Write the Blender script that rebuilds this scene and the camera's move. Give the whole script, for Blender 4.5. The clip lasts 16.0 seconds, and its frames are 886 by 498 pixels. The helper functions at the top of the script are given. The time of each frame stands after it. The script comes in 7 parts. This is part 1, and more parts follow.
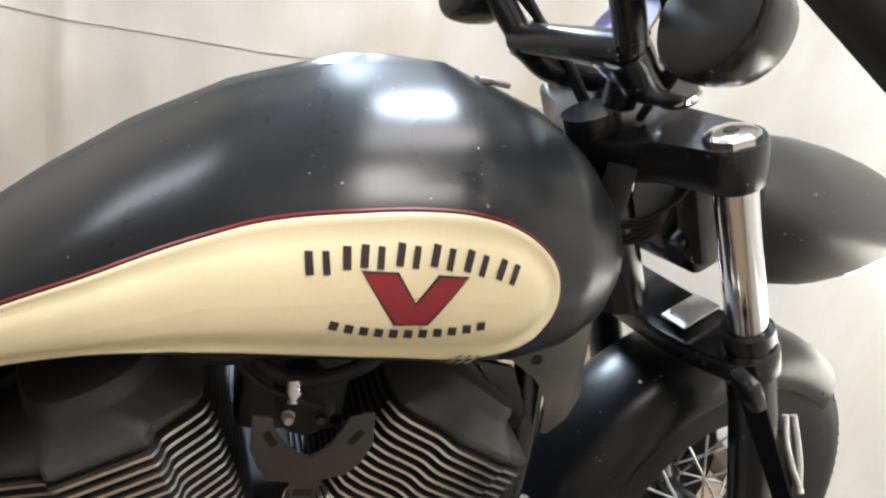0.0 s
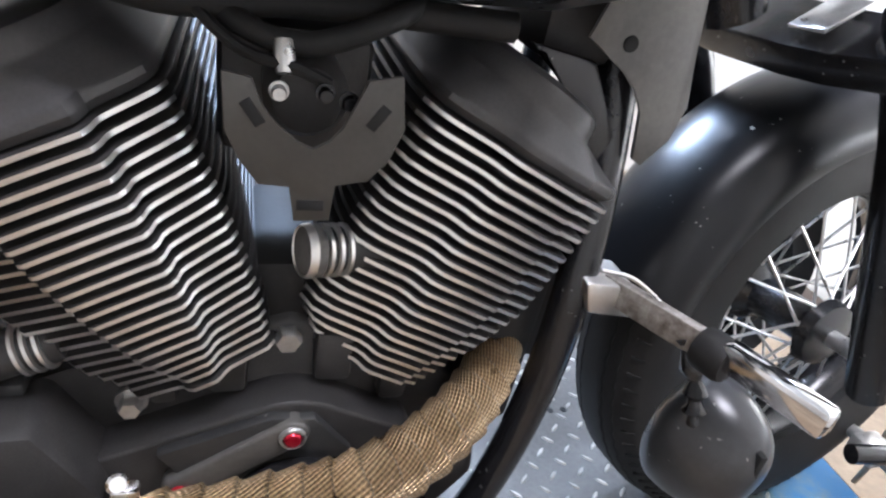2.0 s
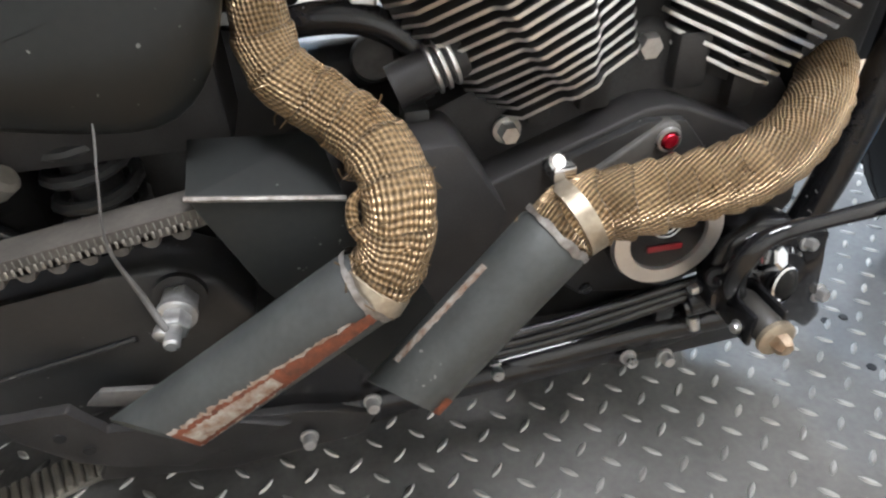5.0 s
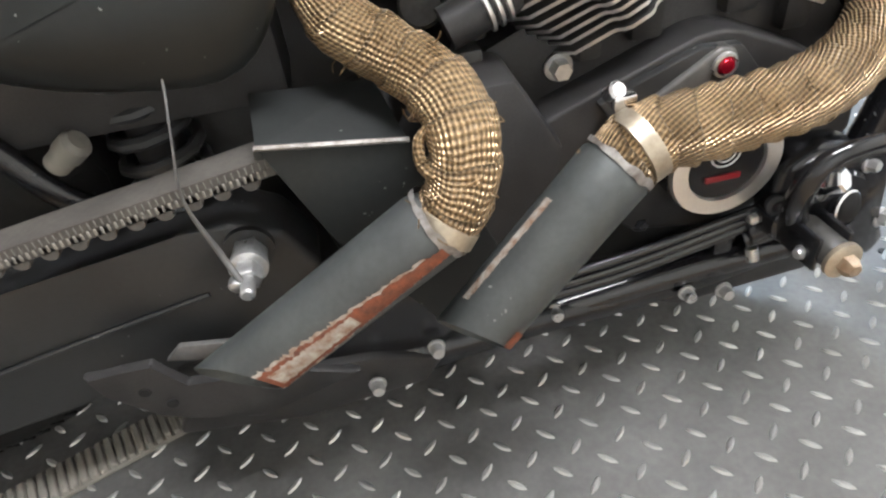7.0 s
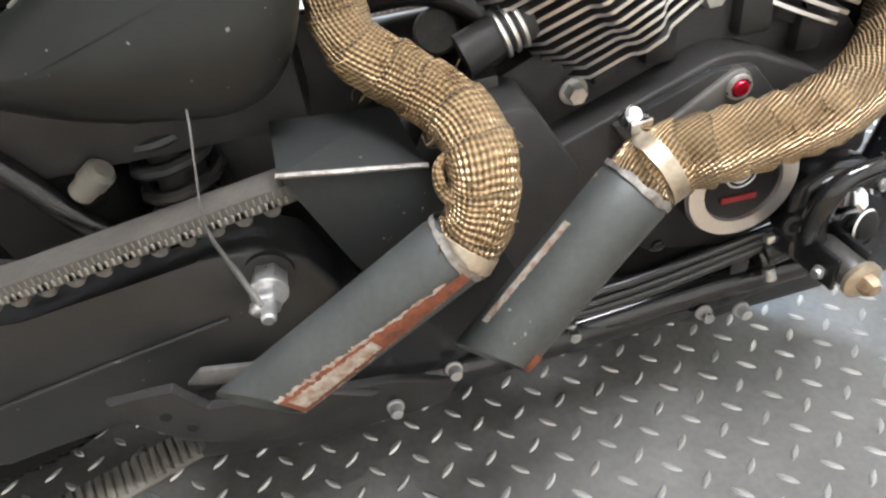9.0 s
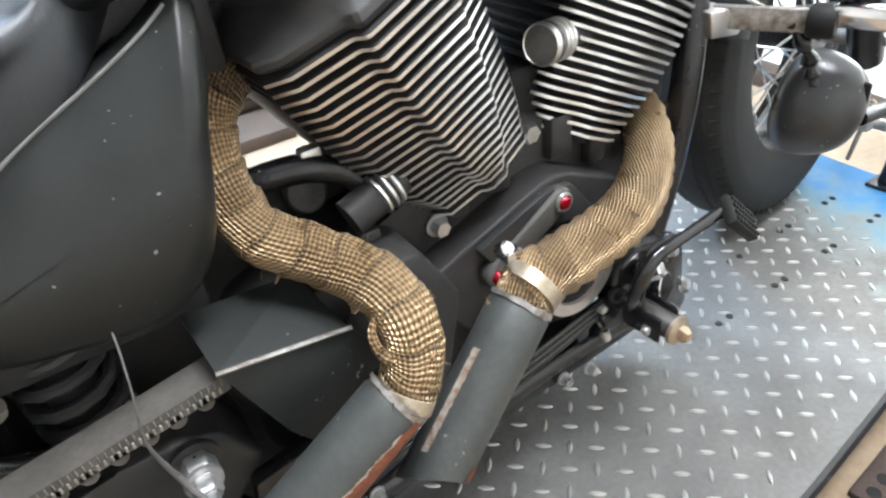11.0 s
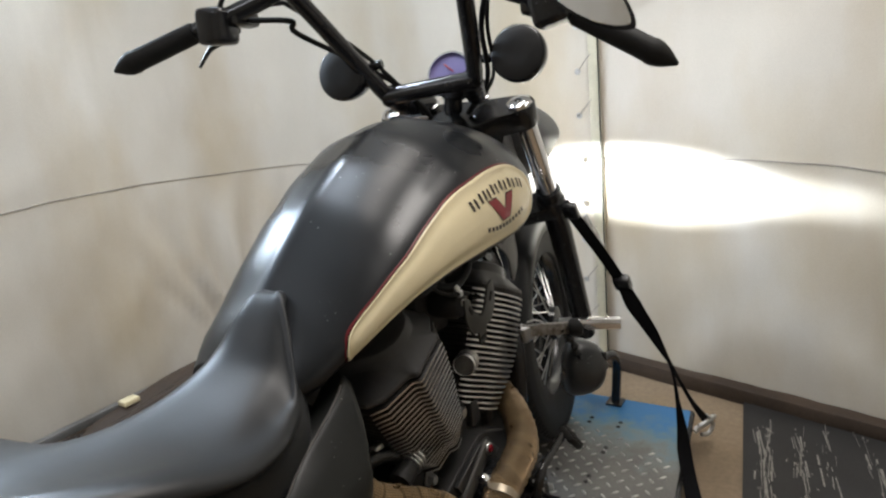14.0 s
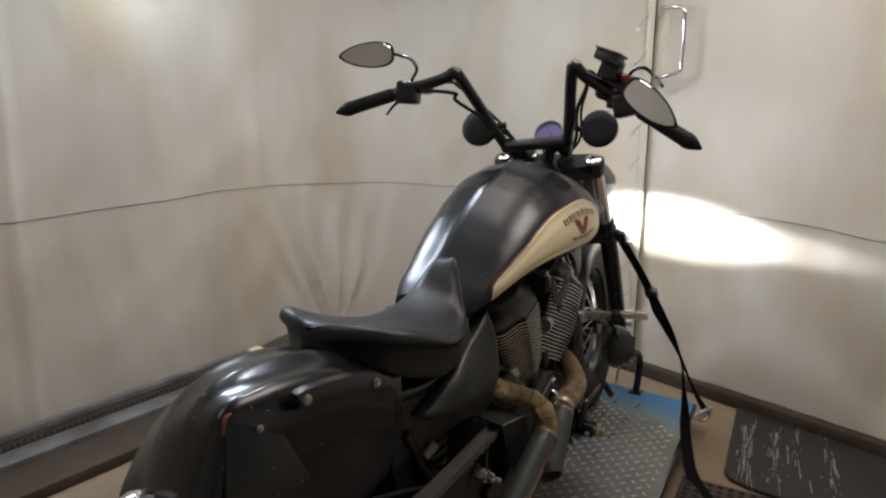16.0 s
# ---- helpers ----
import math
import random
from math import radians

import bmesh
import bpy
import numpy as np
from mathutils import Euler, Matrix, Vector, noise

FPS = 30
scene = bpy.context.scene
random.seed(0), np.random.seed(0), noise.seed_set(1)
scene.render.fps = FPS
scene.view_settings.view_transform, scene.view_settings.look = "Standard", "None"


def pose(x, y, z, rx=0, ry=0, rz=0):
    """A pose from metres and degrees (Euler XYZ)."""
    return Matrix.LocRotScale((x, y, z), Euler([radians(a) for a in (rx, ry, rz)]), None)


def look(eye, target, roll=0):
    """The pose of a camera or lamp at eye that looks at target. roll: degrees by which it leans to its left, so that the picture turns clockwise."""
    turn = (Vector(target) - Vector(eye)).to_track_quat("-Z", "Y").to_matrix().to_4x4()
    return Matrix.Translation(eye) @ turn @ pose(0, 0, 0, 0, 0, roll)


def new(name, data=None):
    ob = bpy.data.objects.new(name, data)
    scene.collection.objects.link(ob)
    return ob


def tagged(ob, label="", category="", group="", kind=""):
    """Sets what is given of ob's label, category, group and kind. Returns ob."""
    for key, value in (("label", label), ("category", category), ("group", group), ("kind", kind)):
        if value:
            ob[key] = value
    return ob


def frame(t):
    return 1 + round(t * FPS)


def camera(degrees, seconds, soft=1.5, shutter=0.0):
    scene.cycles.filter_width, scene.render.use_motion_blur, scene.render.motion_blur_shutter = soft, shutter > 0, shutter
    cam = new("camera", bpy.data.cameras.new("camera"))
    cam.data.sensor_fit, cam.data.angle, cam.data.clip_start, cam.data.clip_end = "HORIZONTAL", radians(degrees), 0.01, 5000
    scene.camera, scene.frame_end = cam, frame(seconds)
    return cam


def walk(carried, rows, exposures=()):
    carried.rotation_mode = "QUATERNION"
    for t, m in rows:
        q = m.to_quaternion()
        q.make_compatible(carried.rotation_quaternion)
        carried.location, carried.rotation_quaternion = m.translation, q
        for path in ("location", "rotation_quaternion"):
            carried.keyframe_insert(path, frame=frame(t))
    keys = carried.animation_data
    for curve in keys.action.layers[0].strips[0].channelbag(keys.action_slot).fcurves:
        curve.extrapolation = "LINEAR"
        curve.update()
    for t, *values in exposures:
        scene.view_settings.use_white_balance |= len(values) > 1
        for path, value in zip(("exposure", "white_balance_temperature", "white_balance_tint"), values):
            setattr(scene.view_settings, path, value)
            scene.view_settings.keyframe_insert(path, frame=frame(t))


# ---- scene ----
cam = camera(68.8, 16.0, soft=2.3)
PATH = [
    (0, (0.091, -0.643, 1.016), (0.789, 1.103, 0.334), 14.4),
    (0.5, (0.144, -0.588, 0.943), (0.718, 1.191, 0.230), 13.6),
    (1, (0.155, -0.558, 0.884), (0.714, 1.212, 0.139), 12.2),
    (1.5, (0.169, -0.555, 0.819), (0.799, 1.131, -0.053), 11.7),
    (2, (0.158, -0.561, 0.782), (0.756, 1.076, -0.199), 11.0),
    (2.5, (0.142, -0.580, 0.736), (0.680, 1.033, -0.317), 7.9),
    (3, (0.121, -0.591, 0.700), (0.593, 1.011, -0.401), 6.3),
    (3.5, (0.068, -0.599, 0.668), (0.496, 0.998, -0.457), 3.3),
    (4, (0.016, -0.604, 0.648), (0.394, 0.990, -0.500), 0.4),
    (4.5, (-0.030, -0.606, 0.642), (0.299, 0.978, -0.535), -1.0),
    (5, (-0.074, -0.618, 0.634), (0.206, 0.948, -0.577), -2.9),
    (5.2, (-0.083, -0.625, 0.629), (0.188, 0.940, -0.586), -3.7),
    (7.3, (-0.108, -0.632, 0.621), (0.067, 0.897, -0.656), -8.5),
    (7.5, (-0.109, -0.631, 0.621), (0.065, 0.900, -0.654), -8.6),
    (8, (-0.107, -0.630, 0.622), (0.051, 0.915, -0.638), -9.0),
    (8.2, (-0.108, -0.631, 0.620), (0.041, 0.914, -0.640), -9.2),
    (10.3, (-0.158, -0.624, 0.676), (0.215, 0.963, -0.482), -9.6),
    (10.5, (-0.175, -0.616, 0.688), (0.340, 0.929, -0.472), -7.7),
    (11, (-0.204, -0.600, 0.731), (0.637, 0.800, -0.424), -6.1),
    (11.5, (-0.207, -0.634, 0.765), (0.809, 0.699, -0.327), -6.3),
    (12, (-0.247, -0.705, 0.830), (0.882, 0.666, -0.089), -9.0),
    (12.5, (-0.323, -0.711, 0.885), (0.942, 0.635, 0.116), -9.7),
    (13, (-0.458, -0.632, 0.914), (1.090, 0.470, 0.291), -7.0),
    (13.5, (-0.587, -0.629, 0.966), (1.051, 0.374, 0.408), -5.2),
    (14, (-0.718, -0.692, 1.000), (0.935, 0.334, 0.534), -5.5),
    (14.5, (-0.862, -0.733, 1.006), (0.801, 0.295, 0.585), -4.5),
    (15, (-1.057, -0.749, 1.024), (0.635, 0.224, 0.589), -2.2),
    (15.5, (-1.210, -0.803, 1.041), (0.490, 0.167, 0.629), -0.5),
    (16, (-1.371, -0.870, 1.066), (0.254, 0.233, 0.690), 0.5),
]
EXPOSURES = [(0.0, 0.06, 6300, 13), (0.5, 0.12, 6000, 12), (1.0, 0.30, 5700, 14), (1.6, 0.73, 5350, 18), (2.0, 0.85, 5620, 18), (2.5, 0.94, 5740, 18), (3.0, 0.94, 5820, 17), (3.5, 0.94, 5700, 15), (5.0, 1.03, 5800, 13), (8.0, 1.45, 5850, 12), (10.5, 1.57, 5750, 11), (11.0, 1.42, 5650, 10), (12.5, 0.83, 5950, 11), (13.0, 0.41, 6150, 11), (13.5, -0.14, 6300, 12), (14.0, -0.78, 6400, 12), (14.5, -1.22, 6540, 14), (16.0, -1.27, 6660, 16)]
walk(cam, [(t, look(eye, target, roll)) for t, eye, target, roll in PATH], EXPOSURES)

# ---------------------------------------------------------------- light
world = bpy.data.worlds.new("world")
scene.world = world
world.use_nodes = True
world.node_tree.nodes["Background"].inputs[0].default_value = (0.9, 0.93, 1.0, 1)
world.node_tree.nodes["Background"].inputs[1].default_value = 0.14


def area_lamp(name, eye, target, sx, sy, watts, colour):
    data = bpy.data.lights.new(name, "AREA")
    data.shape, data.size, data.size_y, data.energy, data.color = "RECTANGLE", sx, sy, watts, colour
    ob = new(name, data)
    ob.matrix_world = look(eye, target)
    return ob


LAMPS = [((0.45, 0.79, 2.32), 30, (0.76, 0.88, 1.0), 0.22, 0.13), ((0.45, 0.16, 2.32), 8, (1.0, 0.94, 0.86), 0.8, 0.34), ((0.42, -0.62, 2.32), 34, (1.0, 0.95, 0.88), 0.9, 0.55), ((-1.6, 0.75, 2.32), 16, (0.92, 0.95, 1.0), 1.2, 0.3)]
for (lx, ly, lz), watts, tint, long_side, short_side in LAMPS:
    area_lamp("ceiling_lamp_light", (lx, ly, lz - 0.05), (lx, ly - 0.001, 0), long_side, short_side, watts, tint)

area_lamp("wall_lamp_light", (0.17, 1.56, 1.75), (0.12, 0.6, 1.38), 0.40, 0.26, 62, (0.68, 0.84, 1.0))

# ---------------------------------------------------------------- materials


def material(name, base, rough=0.5, metal=0.0, vary=0.25, scale=6.0, fine=90.0, bump=0.15, depth=0.001, coat=0.0, second=None, blotch=0.5, spec=0.5, stretch=None):
    """A surface with stains at one scale and grain at another."""
    m = bpy.data.materials.new(name)
    m.use_nodes = True
    n, l = m.node_tree.nodes, m.node_tree.links
    b = n["Principled BSDF"]
    co = n.new("ShaderNodeTexCoord")
    mp = n.new("ShaderNodeMapping")
    if stretch:
        mp.inputs["Scale"].default_value = stretch
    l.new(co.outputs["Object"], mp.inputs[0])
    big, small = n.new("ShaderNodeTexNoise"), n.new("ShaderNodeTexNoise")
    big.inputs["Scale"].default_value, big.inputs["Detail"].default_value = scale, 6
    small.inputs["Scale"].default_value, small.inputs["Detail"].default_value = fine, 4
    l.new(mp.outputs[0], big.inputs["Vector"])
    l.new(mp.outputs[0], small.inputs["Vector"])
    ramp = n.new("ShaderNodeValToRGB")
    ramp.color_ramp.elements[0].position = max(0.0, blotch - 0.18)
    ramp.color_ramp.elements[1].position = min(1.0, blotch + 0.18)
    l.new(big.outputs[0], ramp.inputs[0])
    mix = n.new("ShaderNodeMix")
    mix.data_type = "RGBA"
    dark = second or tuple(c * (1 - vary) for c in base)
    mix.inputs[6].default_value, mix.inputs[7].default_value = (*dark, 1), (*base, 1)
    l.new(ramp.outputs[0], mix.inputs[0])
    mix2 = n.new("ShaderNodeMix")
    mix2.data_type, mix2.blend_type = "RGBA", "MULTIPLY"
    mix2.inputs[0].default_value = min(1.0, vary * 1.2)
    l.new(mix.outputs[2], mix2.inputs[6])
    l.new(small.outputs[0], mix2.inputs[7])
    l.new(mix2.outputs[2], b.inputs["Base Color"])
    mr = n.new("ShaderNodeMapRange")
    mr.inputs["To Min"].default_value, mr.inputs["To Max"].default_value = max(0.02, rough - 0.08), min(1, rough + 0.08)
    l.new(big.outputs[0], mr.inputs[0])
    if rough > 0.02:
        l.new(mr.outputs[0], b.inputs["Roughness"])
    else:
        b.inputs["Roughness"].default_value = rough
    b.inputs["Metallic"].default_value = metal
    b.inputs["Specular IOR Level"].default_value = spec
    if coat:
        b.inputs["Coat Weight"].default_value, b.inputs["Coat Roughness"].default_value = coat, 0.15
    if bump:
        bp = n.new("ShaderNodeBump")
        bp.inputs["Strength"].default_value, bp.inputs["Distance"].default_value = bump, depth
        l.new(small.outputs[0], bp.inputs["Height"])
        l.new(bp.outputs[0], b.inputs["Normal"])
    return m


def canvas(m):
    """Adds creases and yellowed stains to the canvas."""
    n, l = m.node_tree.nodes, m.node_tree.links
    b = n["Principled BSDF"]
    co, mp = n.new("ShaderNodeTexCoord"), n.new("ShaderNodeMapping")
    mp.inputs["Scale"].default_value = (2.2, 2.2, 1.1)
    l.new(co.outputs["Object"], mp.inputs[0])
    crease, stain = n.new("ShaderNodeTexNoise"), n.new("ShaderNodeTexNoise")
    crease.inputs["Scale"].default_value, crease.inputs["Detail"].default_value, crease.inputs["Distortion"].default_value = 1.3, 3, 0.2
    stain.inputs["Scale"].default_value, stain.inputs["Detail"].default_value = 0.9, 8
    l.new(mp.outputs[0], crease.inputs["Vector"])
    l.new(mp.outputs[0], stain.inputs["Vector"])
    bp = n.new("ShaderNodeBump")
    bp.inputs["Strength"].default_value, bp.inputs["Distance"].default_value = 0.55, 0.035
    l.new(crease.outputs[0], bp.inputs["Height"])
    l.new(b.inputs["Normal"].links[0].from_socket, bp.inputs["Normal"])
    l.new(bp.outputs[0], b.inputs["Normal"])
    mr = n.new("ShaderNodeMapRange")
    mr.inputs["From Min"].default_value, mr.inputs["From Max"].default_value = 0.50, 0.72
    l.new(stain.outputs[0], mr.inputs[0])
    old = b.inputs["Base Color"].links[0].from_socket
    mix = n.new("ShaderNodeMix")
    mix.data_type, mix.blend_type = "RGBA", "MULTIPLY"
    mix.inputs[7].default_value = (0.86, 0.79, 0.66, 1)
    l.new(mr.outputs[0], mix.inputs[0])
    l.new(old, mix.inputs[6])
    l.new(mix.outputs[2], b.inputs["Base Color"])
    return m


M = {}
M["tank"] = material("matt_black_paint", (0.013, 0.0145, 0.017), 0.29, 0.0, 0.2, 5, 400, 0.02, 0.0003, spec=0.42)
M["cream"] = material("cream_paint", (0.83, 0.72, 0.47), 0.30, 0, 0.06, 9, 300, 0.02, 0.0003)
M["red"] = material("red_paint", (0.30, 0.014, 0.022), 0.35, 0, 0.2, 30, 300, 0.03, 0.0003)
M["stripe"] = material("dark_red_pinstripe", (0.17, 0.010, 0.014), 0.35, 0, 0.2, 30, 300, 0)
M["ink"] = material("dark_brown_print", (0.035, 0.022, 0.02), 0.5, 0, 0.2, 60, 300, 0)
M["black"] = material("black_gloss_metal", (0.018, 0.018, 0.020), 0.24, 0, 0.3, 20, 250, 0.05)
M["case"] = material("black_wrinkle_engine_paint", (0.048, 0.046, 0.045), 0.48, 0, 0.4, 25, 500, 0.25, 0.0006, spec=0.3)
M["satin"] = material("satin_charcoal_paint", (0.045, 0.045, 0.044), 0.40, 0, 0.3, 8, 200, 0.06, second=(0.026, 0.027, 0.028))
M["cover"] = material("faded_charcoal_plastic", (0.0145, 0.0155, 0.0145), 0.37, 0, 0.3, 10, 160, 0.06, spec=0.36, second=(0.0105, 0.0115, 0.0105))
M["alu"] = material("machined_aluminium", (0.84, 0.83, 0.81), 0.37, 1.0, 0.12, 40, 300, 0.05)
M["chrome"] = material("chrome", (0.82, 0.82, 0.84), 0.08, 1.0, 0.05, 20, 200, 0)
M["zinc"] = material("zinc_plated_steel", (0.76, 0.76, 0.75), 0.30, 0.8, 0.25, 60, 300, 0.08)
M["muffler"] = material("heat_faded_black_pipe_paint", (0.085, 0.092, 0.088), 0.5, 0.25, 0.35, 18, 180, 0.1, second=(0.06, 0.064, 0.062))
M["rust"] = material("rusty_bare_steel", (0.30, 0.085, 0.034), 0.8, 0.0, 0.5, 110, 420, 0.5, 0.001, second=(0.13, 0.045, 0.024), blotch=0.48)
M["bare"] = material("pale_scraped_steel", (0.55, 0.51, 0.45), 0.55, 0.2, 0.4, 130, 420, 0.4, 0.0006, second=(0.27, 0.14, 0.075), blotch=0.46)
M["scuff"] = material("scraped_bare_steel", (0.5, 0.48, 0.45), 0.5, 0.6, 0.4, 90, 400, 0.3, 0.0006, second=(0.18, 0.15, 0.13))
M["belt"] = material("grey_brown_drive_belt", (0.11, 0.10, 0.088), 0.6, 0, 0.35, 25, 200, 0.15)
M["soft_belt"] = material("pale_belt_cord", (0.20, 0.19, 0.17), 0.7, 0, 0.3, 40)
M["rocker"] = material("black_rocker_paint", (0.060, 0.058, 0.058), 0.46, 0, 0.35, 25, 400, 0.15, 0.0005)
M["horn"] = material("dusty_charcoal_paint", (0.050, 0.052, 0.055), 0.30, 0, 0.35, 14, 160, 0.05, second=(0.030, 0.031, 0.033))
M["brass"] = material("tarnished_steel_clamp", (0.58, 0.50, 0.38), 0.42, 0.8, 0.3, 60, 300, 0.1)
M["fender"] = material("black_fender_paint", (0.009, 0.0095, 0.011), 0.24, 0.0, 0.25, 12, 300, 0.03, 0.0003, spec=0.45)
M["front_fender"] = material("dull_black_fender_paint", (0.009, 0.0095, 0.011), 0.31, 0.0, 0.25, 12, 300, 0.03, 0.0003, spec=0.28)
M["leather"] = material("black_vinyl_seat", (0.018, 0.020, 0.022), 0.43, 0, 0.3, 8, 420, 0.3, 0.0006, spec=0.42)
M["rubber"] = material("black_rubber", (0.020, 0.0195, 0.019), 0.60, 0, 0.3, 18, 220, 0.2, spec=0.22)
M["curtain"] = material("cream_canvas_curtain", (0.77, 0.725, 0.64), 0.85, 0, 0.14, 1.6, 400, 0.3, 0.001, second=(0.60, 0.555, 0.48), stretch=(1, 1, 0.45))
M["curtain"] = canvas(M["curtain"])
M["thread"] = material("grey_brown_seam", (0.45, 0.405, 0.345), 0.9, 0, 0.2)
M["concrete"] = material("dusty_tan_concrete", (0.36, 0.27, 0.18), 0.8, 0, 0.35, 3, 60, 0.3, 0.002, second=(0.26, 0.19, 0.12))
M["timber"] = material("dark_stained_timber", (0.09, 0.06, 0.04), 0.75, 0, 0.4, 6, 120, 0.3, 0.002)
M["ceiling"] = material("white_ceiling_paint", (0.72, 0.70, 0.66), 0.9, 0, 0.1)
M["peg_tip"] = material("rusty_brass", (0.55, 0.44, 0.32), 0.45, 0.6, 0.4, 90, 300, 0.2, second=(0.34, 0.22, 0.13))
M["gloss"] = material("wet_looking_gloss_black", (0.018, 0.018, 0.020), 0.13, 0, 0.3, 20, 250, 0.03, spec=0.6)
M["mat"] = material("worn_black_rubber_mat", (0.035, 0.033, 0.032), 0.7, 0, 0.4, 12, 150, 0.3, 0.002)
M["brown_mat"] = material("brown_rubber_mat", (0.06, 0.036, 0.026), 0.75, 0, 0.4, 14, 150, 0.3, 0.002)
M["paint_scrape"] = material("white_paint_scrapes", (0.42, 0.40, 0.36), 0.8, 0, 0.4, 60)
M["webbing"] = material("black_webbing", (0.010, 0.010, 0.012), 0.85, 0, 0.3, 40, 600, 0.4, 0.0008, spec=0.12)
M["pole"] = material("cream_painted_steel", (0.72, 0.68, 0.52), 0.5, 0, 0.2)
M["glass_dark"] = material("smoked_lens", (0.012, 0.012, 0.013), 0.55, 0, 0.1)
M["dial"] = material("violet_dial_face", (0.13, 0.11, 0.27), 0.4, 0, 0.1)
# near-black for uncut holes and grooves: their inner shade put in as colour
M["hole"] = material("hollow_shade", (0.006, 0.006, 0.006), 0.9, 0, 0.1)
M["soft_grey"] = material("ribbed_grey_plastic", (0.30, 0.28, 0.24), 0.6, 0, 0.3, 30)
M["guard"] = material("dull_charcoal_sheet_metal", (0.022, 0.024, 0.023), 0.58, 0, 0.3, 10, 160, 0.06, spec=0.3)
M["plate"] = material("scuffed_grey_steel_plate", (0.19, 0.185, 0.175), 0.5, 0.2, 0.4, 30, 200, 0.1, second=(0.12, 0.115, 0.11))
M["rail"] = material("dull_galvanised_rail", (0.34, 0.33, 0.32), 0.45, 0.35, 0.4, 9, 150, 0.1, second=(0.20, 0.19, 0.18))
M["bracket"] = material("grey_bracket_paint", (0.060, 0.057, 0.050), 0.45, 0.1, 0.3, 20, 250, 0.08)
M["neck"] = material("scuffed_grey_neck_plate", (0.125, 0.12, 0.11), 0.45, 0.1, 0.3, 24, 220, 0.08, second=(0.085, 0.082, 0.078))
M["mirror"] = material("mirror_glass", (0.85, 0.86, 0.87), 0.01, 1.0, 0.0, bump=0)
M["jewel"] = material("red_jewel", (0.5, 0.01, 0.03), 0.1, 0.6, 0.1, bump=0)


def specks(m, size, amount, tone):
    """Adds pale dust flecks and water spots."""
    n, l = m.node_tree.nodes, m.node_tree.links
    b = n["Principled BSDF"]
    co, noi, patchy = n.new("ShaderNodeTexCoord"), n.new("ShaderNodeTexNoise"), n.new("ShaderNodeTexNoise")
    noi.inputs["Scale"].default_value, noi.inputs["Detail"].default_value = size, 1
    patchy.inputs["Scale"].default_value = size / 12
    l.new(co.outputs["Object"], noi.inputs["Vector"])
    l.new(co.outputs["Object"], patchy.inputs["Vector"])
    add, mr = n.new("ShaderNodeMath"), n.new("ShaderNodeMapRange")
    add.operation = "MULTIPLY_ADD"
    add.inputs[1].default_value = 0.35
    l.new(patchy.outputs[0], add.inputs[0])
    l.new(noi.outputs[0], add.inputs[2])
    mr.inputs["From Min"].default_value, mr.inputs["From Max"].default_value = amount, amount + 0.04
    l.new(add.outputs[0], mr.inputs[0])
    old = b.inputs["Base Color"].links[0].from_socket
    mix = n.new("ShaderNodeMix")
    mix.data_type = "RGBA"
    mix.inputs[7].default_value = (*tone, 1)
    l.new(mr.outputs[0], mix.inputs[0])
    l.new(old, mix.inputs[6])
    l.new(mix.outputs[2], b.inputs["Base Color"])


for key, size, amount in (("cover", 130, 0.935), ("satin", 150, 0.94), ("horn", 120, 0.93), ("tank", 170, 0.965), ("fender", 150, 0.95), ("front_fender", 150, 0.95), ("black", 170, 0.95), ("guard", 140, 0.94), ("muffler", 160, 0.96)):
    specks(M[key], size, amount, (0.20, 0.20, 0.19))


